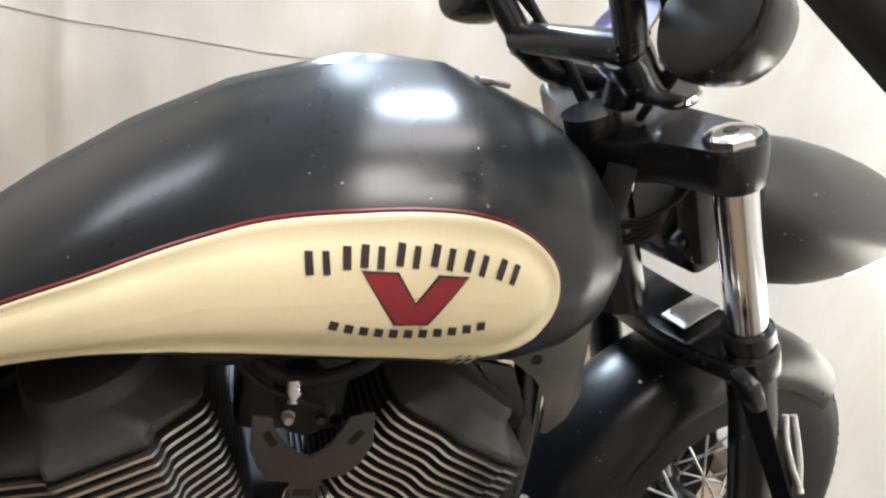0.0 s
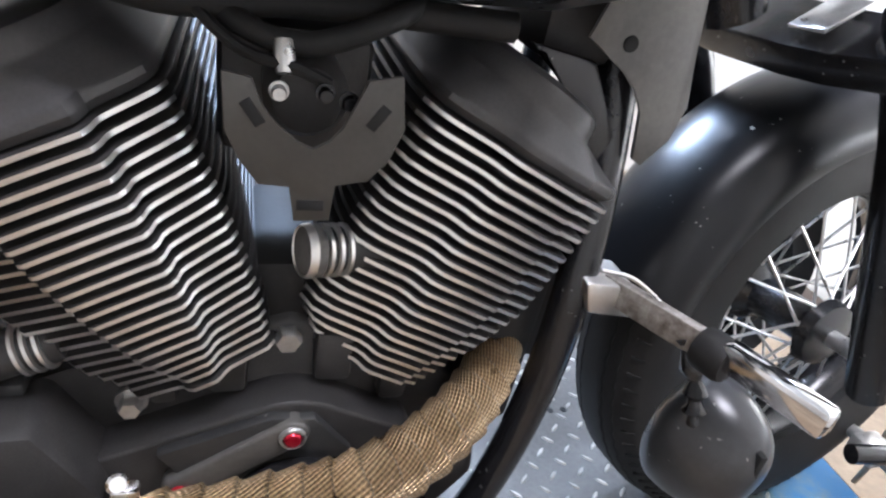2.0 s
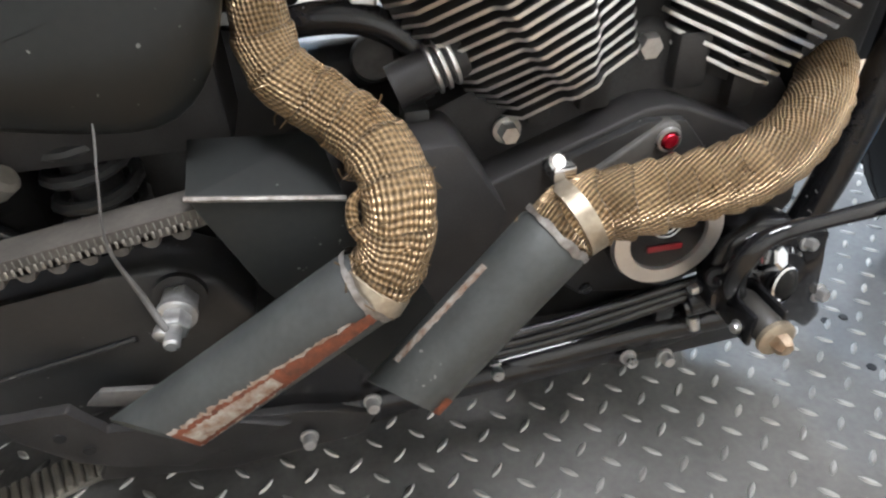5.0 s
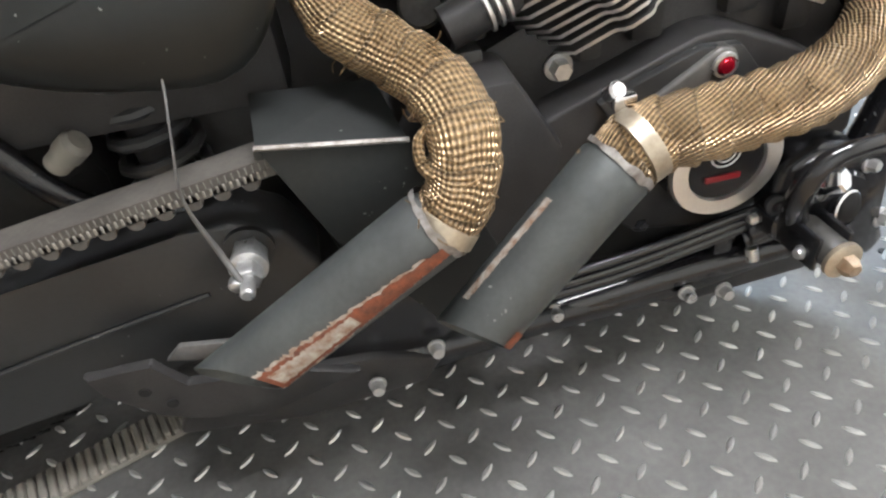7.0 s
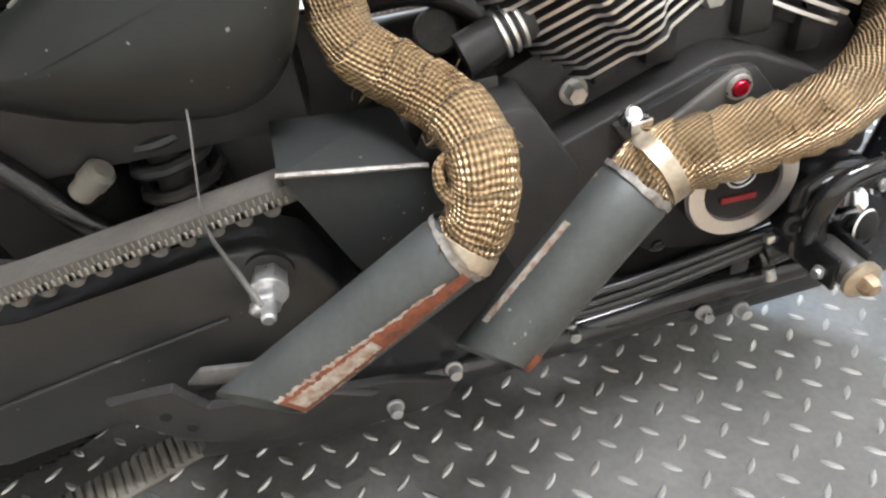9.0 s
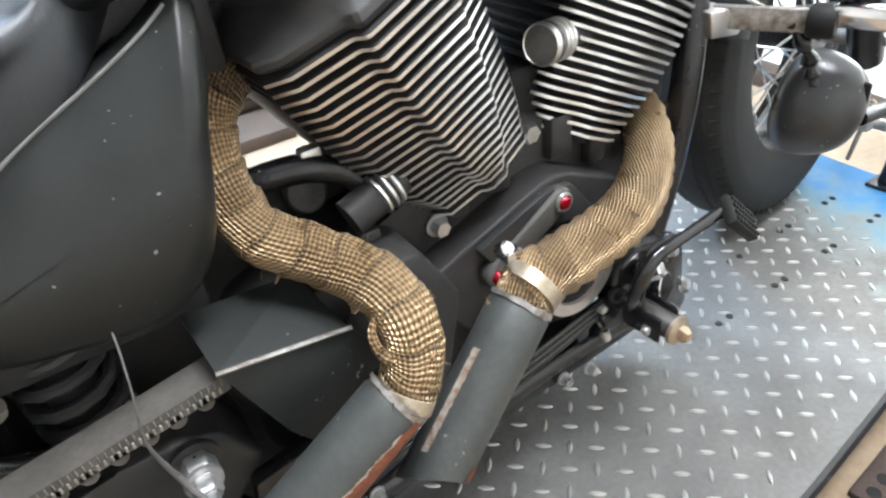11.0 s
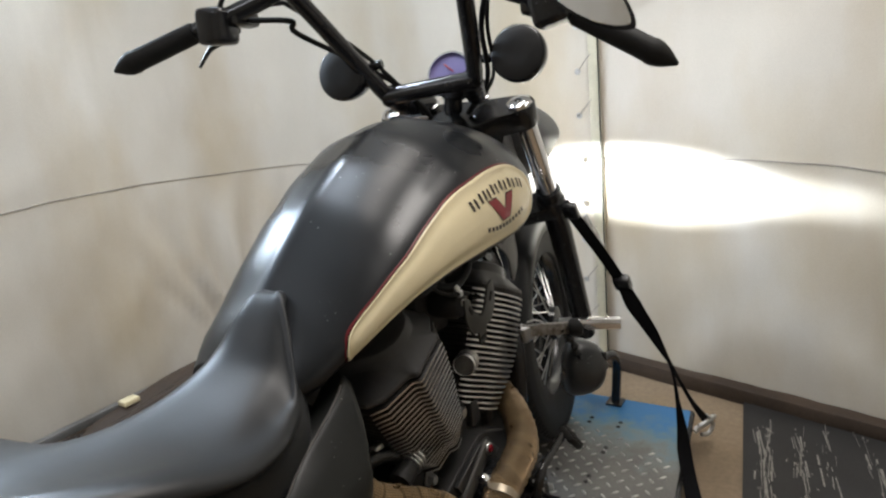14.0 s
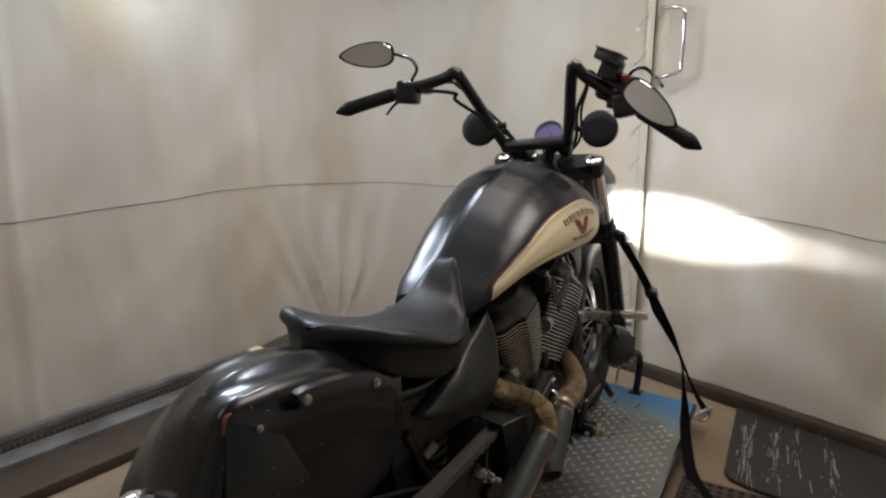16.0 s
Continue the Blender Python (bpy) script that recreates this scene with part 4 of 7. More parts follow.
def wheel(name, c, radius, half, turn, rim_r, spokes=40):
    base = Matrix.Translation(c) @ Matrix.Rotation(radians(90), 4, "X")
    prof = []
    for a in np.linspace(-100, 100, 22):
        s, co = math.sin(radians(a)), math.cos(radians(a))
        prof.append((radius - half * 0.92 * (1 - max(co, -0.17)) ** 1.15, half * math.copysign(abs(s) ** 0.85, s)))
    groove = []
    for i, (r, h) in enumerate(prof):
        groove.append((r - (0.003 if i in (6, 15) else 0), h * (0.965 if i in (1, 3, 18, 20) else 1.0)))
    inner = [(rim_r + 0.002, half * 0.8), (rim_r + 0.002, -half * 0.8)]
    tyre = part(name, bm_lathe(groove + inner + [groove[0]], turn @ base, 72, caps=False), M["rubber"], bike, "treaded black motorcycle tyre on a spoked wheel", angle=35)
    # dark flush strips paint groove shade: zigzags near the crown, gaps between shoulder blocks
    for ang, count, wide, long in ((16, 150, 0.0016, 0.0), (-16, 150, 0.0016, 0.0), (31, 150, 0.0018, 0.0), (-31, 150, 0.0018, 0.0), (50, 84, 0.0021, 0.0085), (-50, 84, 0.0021, 0.0085)):
        s, co = math.sin(radians(ang)), math.cos(radians(ang))
        r = radius - half * 0.92 * (1 - co) ** 1.15 + 0.0005
        h = half * math.copysign(abs(s) ** 0.85, s)
        bms = bmesh.new()
        step = 2 * math.pi * radius / count
        for k in range(count):
            m = turn @ base @ Matrix.Rotation(2 * math.pi * k / count, 4, "Z") @ Matrix.Translation((r, 0, h)) @ Matrix.Rotation(-radians(ang), 4, "Y")
            if long:
                shape = [(-wide, -long), (wide, -long), (wide + 0.002, long), (-wide + 0.002, long)]
            else:
                z = 0.0015 if k % 2 else -0.0015
                shape = [(-step / 2, -z - wide), (step / 2, z - wide), (step / 2, z + wide), (-step / 2, -z + wide)]
            top = [bms.verts.new(m @ Vector((0, y, z))) for y, z in shape]
            low = [bms.verts.new(m @ Vector((-0.005, y, z))) for y, z in shape]
            bms.faces.new(top)
            for q in range(4):
                bms.faces.new((top[(q + 1) % 4], top[q], low[q], low[(q + 1) % 4]))
        ob = part("tread_pattern", bms, M["hole"], tyre, flat=True)
        ob["kind"] = "stuff"
    rim = [(rim_r + 0.004, half * 0.78), (rim_r + 0.010, half * 0.70), (rim_r, half * 0.62), (rim_r - 0.012, half * 0.5), (rim_r - 0.02, 0.012), (rim_r - 0.02, -0.012), (rim_r - 0.012, -half * 0.5), (rim_r, -half * 0.62), (rim_r + 0.010, -half * 0.70), (rim_r + 0.004, -half * 0.78)]
    part("rim", bm_lathe(rim, turn @ base, 72, caps=False), M["black"], tyre, "gloss black wheel rim")
    part("hub", bm_lathe([(0.02, -0.075), (0.045, -0.07), (0.05, -0.055), (0.03, -0.04), (0.028, 0.04), (0.05, 0.055), (0.045, 0.07), (0.02, 0.075)], turn @ base, 28), M["black"], tyre)
    for k in range(spokes):
        a = 2 * math.pi * k / spokes
        sgn = 1 if k % 2 else -1
        b = a + sgn * 0.55 * (1 if (k // 2) % 2 else -1)
        p = turn @ base @ Vector((0.046 * math.cos(b), 0.046 * math.sin(b), sgn * 0.055))
        q = turn @ base @ Vector(((rim_r - 0.016) * math.cos(a), (rim_r - 0.016) * math.sin(a), sgn * 0.012))
        part("spoke", bm_tube([p, q], 0.0022, 6, 1), M["zinc"], tyre)


rear_end()

# ---------------------------------------------------------------- engine
PITCH = 0.0104


def cylinder(origin, lean, mirror, first, last):
    """A finned barrel: origin is the middle of the lowest fin; lean in degrees forward; mirror turns the plan front to back."""
    a = Vector((math.sin(radians(lean)), 0, math.cos(radians(lean))))
    u = Vector((math.cos(radians(lean)), 0, -math.sin(radians(lean)))) * mirror
    o = Vector(origin)

    def at(uu, y, w):
        return o + u * uu + Vector((0, y, 0)) + a * w
    plan = [(-0.091, 0.05), (-0.092, 0.100), (-0.088, 0.128), (-0.078, 0.142), (-0.064, 0.147), (-0.028, 0.150), (-0.020, 0.153), (-0.012, 0.159), (-0.004, 0.161),
            (0.056, 0.162), (0.059, 0.160), (0.061, 0.1575), (0.084, 0.1555), (0.090, 0.150), (0.092, 0.135), (0.092, 0.05)]
    # the rear barrel stands further out and narrows to its foot
    low = [(-0.066, 0.05), (-0.068, 0.110), (-0.066, 0.136), (-0.060, 0.1425), (-0.045, 0.1455), (-0.029, 0.149), (-0.025, 0.152), (-0.021, 0.157), (-0.017, 0.1595), (0.000, 0.1600), (0.006, 0.1565), (0.010, 0.151), (0.014, 0.1495), (0.047, 0.145), (0.060, 0.125), (0.063, 0.05)]
    high = [(-0.089, 0.05), (-0.090, 0.110), (-0.088, 0.136), (-0.083, 0.1465), (-0.073, 0.153), (-0.053, 0.164), (-0.049, 0.168), (-0.047, 0.178), (-0.043, 0.1835), (0.033, 0.1880), (0.037, 0.1855), (0.041, 0.176), (0.045, 0.173), (0.092, 0.157), (0.109, 0.138), (0.112, 0.05)]

    def ring(w, inset=0.0):
        pts = []
        f = float(np.interp(w, (0.0125, 0.045, 0.09, 0.14, 0.20), (0, 0.38, 0.65, 0.86, 1)))
        lo = float(np.interp(w, (0.0, 0.045, 0.30), (0.52, 0.95, 1.0)))
        hi = float(np.interp(w, (0.0, 0.12, 0.30), (0.50, 0.97, 1.0)))
        for (uu, y), (ul, yl), (uh, yh) in zip(plan, low, high):
            if mirror < 0:
                uu, y = ul + (uh - ul) * f, yl + (yh - yl) * f
            else:
                uu, y = uu * (lo if uu < 0 else hi), y - 0.012 * max(0.0, 1 - w / 0.08)
            pts.append((uu * (1 - inset / 0.09), y - inset))
        return pts
    rings = [[at(uu, -y, w) for uu, y in ring(w, 0.019)] + [at(uu, y, w) for uu, y in reversed(ring(w, 0.019))] for w in np.linspace(0.0, 0.22, 8)]
    body = part("cylinder", bm_loft(rings), M["case"], bike, "finned black engine cylinder with polished fin edges", angle=30)
    for k in range(first, last + 1):
        w = 0.002 + k * PITCH
        bm = bmesh.new()
        bands = [(w - 0.0025, 0.0014), (w - 0.0018, 0.0), (w + 0.0014, 0.0), (w + 0.0025, 0.0020)]
        rows = []
        for h, inset in bands:
            pl = ring(w, inset)
            pts = [at(uu, -y, h) for uu, y in pl] + [at(uu, y, h) for uu, y in reversed(pl)]
            rows.append([bm.verts.new(p) for p in pts])
        n = len(rows[0])
        for i in range(3):
            for j in range(n):
                f = bm.faces.new((rows[i][j], rows[i][(j + 1) % n], rows[i + 1][(j + 1) % n], rows[i + 1][j]))
                outer = (j < len(plan) - 2 and j > 1) or (len(plan) < j < n - 3)
                f.material_index = 1 if outer and i < 2 else 0
        bm.faces.new(rows[0][::-1])
        bm.faces.new(rows[-1])
        part("fin", bm, [M["case"], M["alu"]], body, angle=50)
    # head and rocker cover
    top = (last + 1) * PITCH
    head = []
    for w, inset in ((top - 0.004, 0.006), (top + 0.002, 0.002), (top + 0.007, 0.002), (top + 0.010, 0.0035), (top + 0.031, 0.018), (top + 0.034, 0.0195), (top + 0.044, 0.021), (top + 0.049, 0.024), (top + 0.052, 0.031), (top + 0.053, 0.050)):
        pl = ring(0.25, inset)
        for _ in range(10 if inset > 0.017 else 0):
            pl = [pl[0], *[((a[0] + 2 * b[0] + c[0]) / 4, (a[1] + 2 * b[1] + c[1]) / 4) for a, b, c in zip(pl, pl[1:], pl[2:])], pl[-1]]
        drop = 0.1 if w > top + 0.01 else 0
        head.append([at(uu, -y, w - drop * max(0, uu)) for uu, y in pl] + [at(uu, y, w - drop * max(0, uu)) for uu, y in reversed(pl)])
    part("rocker_cover", bm_loft(head), M["rocker"], body, "satin black rocker cover", angle=30)


cylinder((0.2612, 0, 0.4012), 25, 1, 1, 22)
cylinder((0.1268, 0, 0.4092), -25, -1, 0, 21)


def ribbed_knob(at, way, r, label, cap=True):
    m = axis_m(at, way)
    knob = part("breather_knob", bm_lathe([(r * 0.86, -0.03), (r * 0.86, 0.026), (r * 0.8, 0.031), (r * 0.5, 0.033)], m, 30), M["case"], bike, label)
    for k in range(3):
        h = 0.002 + k * 0.0078
        part("ring", bm_lathe([(r * 0.85, h), (r, h + 0.001), (r, h + 0.0036), (r * 0.85, h + 0.0046)], m, 32, caps=False), M["alu"], knob)
    if cap:
        part("cap", bm_lathe([(r * 0.84, 0.022), (r * 0.98, 0.024), (r * 0.98, 0.031), (r * 0.88, 0.036), (r * 0.5, 0.0375)], m, 32), M["plate"], knob, "dull grey end cap")
        part("cap_rim", bm_lathe([(r * 0.86, 0.0355), (r * 0.92, 0.0372), (r * 0.99, 0.0345), (r * 1.0, 0.031)], m, 32, caps=False), M["alu"], knob)


ribbed_knob((0.237, -0.131, 0.523), (-0.95, -0.27, 0.10), 0.0210, "ribbed polished aluminium knob between the cylinders")
ribbed_knob((0.006, -0.141, 0.440), (0.86, 0.05, 0.30), 0.0205, "ribbed black knob with bright rings under the rear cylinder", False)


def crankcase():
    poly = [(-0.17, 0.30), (-0.13, 0.36), (-0.03, 0.395), (0.06, 0.405), (0.12, 0.435), (0.20, 0.46), (0.27, 0.425), (0.33, 0.40), (0.39, 0.33), (0.40, 0.24), (0.35, 0.17), (0.20, 0.13), (-0.02, 0.13), (-0.14, 0.18)]
    part("crankcase", bm_prism(poly, -0.125, 0.04, 0.012, 3), M["case"], bike, "black painted crankcase", angle=45)
    cam_cover = [(0.03, 0.325), (0.05, 0.342), (0.185, 0.392), (0.205, 0.394), (0.225, 0.390), (0.305, 0.352), (0.33, 0.30), (0.30, 0.22), (0.22, 0.185), (0.14, 0.20), (0.08, 0.25)]
    part("cam_cover", bm_prism(cam_cover, -0.162, -0.12, 0.004, 3), M["case"], bike, "gloss black peaked cam cover", angle=45)
    part("peak_plate", bm_prism([(0.096, 0.353), (0.184, 0.386), (0.219, 0.383), (0.254, 0.34), (0.131, 0.302)], -0.171, -0.160, 0.002), M["satin"], bike, "flat charcoal plate on the cam cover")
    j = part("jewel_bolt", bm_lathe([(0.0085, 0), (0.0085, 0.004), (0.006, 0.0075), (0.002, 0.0085)], axis_m((0.201, -0.176, 0.371), (0, -1, 0)), 20), M["jewel"], bike, "red jewel bolt")
    part("bezel", bm_lathe([(0.0085, -0.002), (0.0115, 0.001), (0.0105, 0.004), (0.0085, 0.0045)], axis_m((0.201, -0.177, 0.371), (0, -1, 0)), 24, caps=False), M["zinc"], j)
    part("jewel_bolt", bm_lathe([(0.0075, 0), (0.0075, 0.004), (0.005, 0.007), (0.002, 0.008)], axis_m((0.113, -0.176, 0.316), (0, -1, 0)), 20), M["jewel"], bike, "red jewel bolt")
    a, b = Vector((0.201, 0, 0.371)), Vector((0.113, 0, 0.316))
    ax = (b - a).normalized()
    nx = Vector((-ax.z, 0, ax.x))
    outline = [a + (nx * math.cos(t) - ax * math.sin(t)) * 0.0145 for t in np.linspace(0, math.pi, 9)] + [b - (nx * math.cos(t) - ax * math.sin(t)) * 0.0145 for t in np.linspace(0, math.pi, 9)]
    part("pushrod_cover", bm_prism([(p.x, p.z) for p in outline], -0.177, -0.160, 0.004, 3), M["neck"], bike, "long rounded grey cover with jewelled ends", angle=50)
    # timing cover with bright ring
    m = axis_m((0.205, -0.194, 0.286), (0, -1, 0))
    t = part("timing_cover", bm_lathe([(0.054, -0.04), (0.054, 0.004), (0.046, 0.006), (0.036, 0.005), (0.03, 0.003)], m, 40), M["black"], bike, "round gloss black timing cover with bright ring")
    part("ring", bm_lathe([(0.036, 0.004), (0.037, 0.009), (0.0515, 0.009), (0.0532, 0.004)], m, 48, caps=False), M["alu"], t, "brushed aluminium ring")
    part("red_band", bm_box((0.205, -0.1985, 0.271), (0.034, 0.003, 0.006), 0.001), M["red"], t)
    for r in (0.008, 0.013):
        part("ring_mark", bm_lathe([(r, 0.0045), (r + 0.001, 0.0052), (r + 0.002, 0.0045)], axis_m((0.205, -0.193, 0.296), (0, -1, 0)), 28, caps=False), M["zinc"], t)
    for at, r, h, mat in (((0.075, -0.128, 0.374), 0.0095, 0.014, "zinc"), ((0.197, -0.122, 0.434), 0.0115, 0.014, "zinc"), ((-0.06, -0.128, 0.39), 0.009, 0.01, "case"), ((0.285, -0.128, 0.415), 0.008, 0.01, "black"), ((0.33, -0.128, 0.30), 0.008, 0.008, "zinc"), ((0.15, -0.16, 0.205), 0.007, 0.006, "black"), ((0.275, -0.16, 0.215), 0.007, 0.006, "black"), ((0.04, -0.13, 0.27), 0.007, 0.006, "black")):
        part("bolt", bolt_bm(at, (0, -1, 0), r, h), M[mat], bike)
    for x, z, s in ((0.15, 0.41, 0.03), (0.235, 0.42, 0.032), (0.10, 0.395, 0.022), (0.29, 0.39, 0.026)):
        part("tappet_block", bm_box((x, -0.12, z), (s, 0.04, s * 1.6), 0.006), M["case"], bike)
    # added dark block hides bright reflections on the crankcase top
    part("valley_filler", bm_box((0.192, -0.045, 0.470), (0.060, 0.15, 0.066), 0.012), M["rubber"], bike, "added dull black block hiding the lit crankcase top between the cylinders")
    part("lifter_post", bm_box((-0.005, -0.13, 0.365), (0.022, 0.03, 0.09), 0.004), M["satin"], bike)
    # induction bracket between the cylinders
    v = [(0.146, 0.671), (0.163, 0.668), (0.168, 0.652), (0.177, 0.642), (0.190, 0.630), (0.200, 0.626), (0.210, 0.632), (0.218, 0.642), (0.229, 0.672), (0.250, 0.677), (0.255, 0.643), (0.247, 0.621), (0.235, 0.607), (0.214, 0.604), (0.213, 0.578), (0.190, 0.577), (0.187, 0.602), (0.168, 0.602), (0.156, 0.618), (0.148, 0.636)]
    b = part("mounting_bracket", bm_prism(v, -0.187, -0.183, 0.0008), M["bracket"], bike, "grey steel V shaped mounting bracket")
    for x, z, ang in ((0.1635, 0.648, -0.6), (0.2375, 0.650, 0.6), (0.200, 0.589, 1.57)):
        part("slot", bm_box((0, 0, 0), (0.007, 0.001, 0.017), 0.0004, Matrix.Translation((x, -0.1874, z)) @ Matrix.Rotation(ang, 4, "Y")), M["hole"], b)
    part("throttle_body", bm_lathe([(0.02, -0.02), (0.028, 0.0), (0.028, 0.04), (0.022, 0.05), (0.012, 0.052)], axis_m((0.198, -0.10, 0.645), (0, -1, 0)), 24), M["case"], bike)
    part("intake_box", bm_box((0.195, -0.03, 0.63), (0.11, 0.13, 0.10), 0.014), M["case"], bike)
    for x, z in ((0.179, 0.655), (0.207, 0.656), (0.222, 0.652)):
        part("bolt", bolt_bm((x, -0.165, z), (0, -1, 0), 0.0046, 0.008, False), M["zinc" if x < 0.19 else "black"], bike)
    part("fitting", bm_lathe([(0.006, 0), (0.007, 0.012), (0.0055, 0.02)], axis_m((0.181, -0.150, 0.682), (0.1, -0.5, -1)), 14), M["zinc"], bike)
    part("vacuum_hose", bm_tube([(0.13, -0.11, 0.70), (0.16, -0.14, 0.685), (0.20, -0.145, 0.68), (0.25, -0.14, 0.70), (0.28, -0.10, 0.71)], 0.008, 10), M["rubber"], bike)
    part("cable", bm_tube([(0.12, -0.13, 0.70), (0.155, -0.15, 0.675), (0.19, -0.16, 0.668), (0.21, -0.16, 0.66)], 0.004, 8), M["rubber"], bike)
    part("wiring_loom", bm_tube([(-0.05, -0.10, 0.68), (0.05, -0.12, 0.70), (0.12, -0.13, 0.695), (0.2, -0.12, 0.70), (0.34, -0.12, 0.70)], 0.011, 10), M["rubber"], bike)


crankcase()

# ---------------------------------------------------------------- exhaust


def wrapped_tube(points, radii, pitch, height, slant, lumps, seg=36, sub=34):
    """A pipe bound in tape: each turn lies over the last one, and the weave follows the turns."""
    line = curve(points, sub)
    rings, run, side = [], 0.0, None
    coords = []
    for i, p in enumerate(line):
        run += (p - line[i - 1]).length if i else 0
        way = (line[min(i + 1, len(line) - 1)] - line[max(i - 1, 0)]).normalized()
        if side is None:
            side = way.cross(Vector((0.1, 0.2, 1))).normalized()
        side = (side - way * side.dot(way)).normalized()
        up = way.cross(side)
        rad = float(np.interp(i / (len(line) - 1) * (len(radii) - 1), range(len(radii)), radii))
        ring, co = [], []
        for k in range(seg):
            a = 2 * math.pi * k / seg
            s = run + slant * math.sin(a + 0.6) + 0.005 * noise.noise((run * 22, math.cos(a), math.sin(a) + 5))
            f = s / pitch % 1.0
            step = height * (0.5 - f) - height * 0.7 * max(0.0, 1 - f / 0.10)
            lump = lumps * (noise.noise((run * 40, 2 * math.cos(a), 2 * math.sin(a))) + 0.6 * noise.noise((run * 110, 4 * math.cos(a), 4 * math.sin(a))))
            r = rad + step + lump
            ring.append(p + side * math.cos(a) * r + up * math.sin(a) * r)
            co.append(s)
        rings.append(ring)
        coords.append(co)
    bm = bm_loft(rings)
    lay = bm.loops.layers.uv.new("UVMap")
    bm.faces.ensure_lookup_table()
    girth = 2 * math.pi * max(radii)
    for i in range(len(rings) - 1):
        for j in range(seg):
            for loop, (a, b) in zip(bm.faces[i * seg + j].loops, ((j, i), (j + 1, i), (j + 1, i + 1), (j, i + 1))):
                loop[lay].uv = (girth * a / seg, coords[b][a % seg])
    return bm


def exhaust():
    p1 = [(0.432, 0.010, 0.430), (0.424, -0.045, 0.404), (0.403, -0.098, 0.385), (0.362, -0.150, 0.370), (0.308, -0.192, 0.360), (0.25, -0.222, 0.358), (0.195, -0.236, 0.360), (0.14, -0.246, 0.363), (0.105, -0.250, 0.364), (0.080, -0.256, 0.357), (0.060, -0.260, 0.343)]
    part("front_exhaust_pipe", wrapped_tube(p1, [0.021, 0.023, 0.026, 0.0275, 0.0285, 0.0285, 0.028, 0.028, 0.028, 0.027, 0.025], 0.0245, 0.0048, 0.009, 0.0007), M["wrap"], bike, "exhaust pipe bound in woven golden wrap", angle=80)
    p2 = [(-0.035, -0.040, 0.550), (-0.068, -0.062, 0.553), (-0.096, -0.088, 0.540), (-0.110, -0.110, 0.515), (-0.112, -0.132, 0.483), (-0.102, -0.158, 0.457), (-0.071, -0.185, 0.437), (-0.044, -0.225, 0.421), (-0.0375, -0.256, 0.400), (-0.047, -0.275, 0.370), (-0.070, -0.284, 0.343)]
    line = [tuple(p) for p in curve(p2, 14)]

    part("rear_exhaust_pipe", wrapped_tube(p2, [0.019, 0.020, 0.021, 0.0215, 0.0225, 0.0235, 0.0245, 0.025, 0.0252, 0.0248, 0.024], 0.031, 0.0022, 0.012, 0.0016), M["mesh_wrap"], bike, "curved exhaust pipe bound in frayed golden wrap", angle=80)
    # loose wrap end and frayed threads
    part("wrap_tail", bm_tube([(-0.058, -0.250, 0.412), (-0.068, -0.258, 0.405), (-0.0695, -0.268, 0.394), (-0.062, -0.278, 0.386), (-0.050, -0.290, 0.384), (-0.036, -0.292, 0.388)], [0.002, 0.0038, 0.0046, 0.0044, 0.004, 0.003], 8, 5, uv=True), M["mesh_wrap"], bike)
    part("clamp_band", bm_lathe([(0.0248, -0.007), (0.0266, -0.006), (0.0266, 0.006), (0.0248, 0.007)], axis_m((-0.0635, -0.281, 0.351), (-0.62, -0.22, -0.72)), 36, caps=False), M["brass"], bike)
    rng = random.Random(4)
    for k in range(46):
        c = Vector(line[rng.randrange(70, len(line))])
        d = Vector((rng.uniform(-1, 1), rng.uniform(-1, 0.2), rng.uniform(-1, 1))).normalized()
        s = c + d * 0.0248
        part("frayed_thread", bm_tube([s, s + d * 0.004 + Vector((rng.uniform(-1, 1), 0, rng.uniform(-1, 1))) * 0.003, s + d * rng.uniform(0.004, 0.008) + Vector((rng.uniform(-1, 1), 0, rng.uniform(-1, 1))) * 0.006], 0.0006, 4, 2), M["mesh_wrap"], bike)
    mufflers = (((0.0745, -0.2567, 0.3562), (-0.060, -0.286, 0.238), 0.0292, "front"), ((-0.064, -0.283, 0.352), (-0.240, -0.281, 0.240), 0.0278, "rear"))
    for a, b, r, which in mufflers:
        a, b = Vector(a), Vector(b)
        way = (b - a).normalized()
        side = way.cross(Vector((0, -1, 0))).normalized()
        up = side.cross(way)
        n = 36
        shift = (side * math.cos(2.4) + up * math.sin(2.4)) * {"front": 0.003, "rear": -0.003}[which]
        a, b = a + shift, b + shift

        c0, c1, c2 = {"front": (-0.0075, 0.0105, 0.011), "rear": (-0.006, 0.0275, 0.023)}[which]

        def cut(t):
            return c0 - c1 * math.cos(t - 2.45) - c2 * math.cos(t - 0.87)

        def shell(rad):
            ring0, ring1 = [], []
            for k in range(n):
                t = 2 * math.pi * k / n
                off = side * math.cos(t) * rad + up * math.sin(t) * rad
                ring0.append(a + off)
                ring1.append(b + off + way * cut(t))
            return ring0, ring1
        o0, o1 = shell(r)
        i0, i1 = shell(r - 0.0022)
        rings = [i0, i1, o1] + [[p.lerp(q, f) for p, q in zip(o1, o0)] for f in (0.25, 0.5, 0.75, 0.96)] + [[p.lerp(a, 0.12) + way * 0.0 for p in o0], [p.lerp(a, 0.3) - way * 0.004 for p in o0]]
        pipe = part("muffler", bm_loft(rings, caps=False), M["muffler"], bike, "slash cut muffler in heat faded black paint", angle=50)
        part("bare_joint", bm_loft([[p + (p - a) * 0.02 + way * (d + 0.003 * noise.noise((k * 0.6, d * 900, 3))) for k, p in enumerate(o0)] for d in (-0.002, 0.001, 0.004)], caps=False), M["scuff"], pipe)
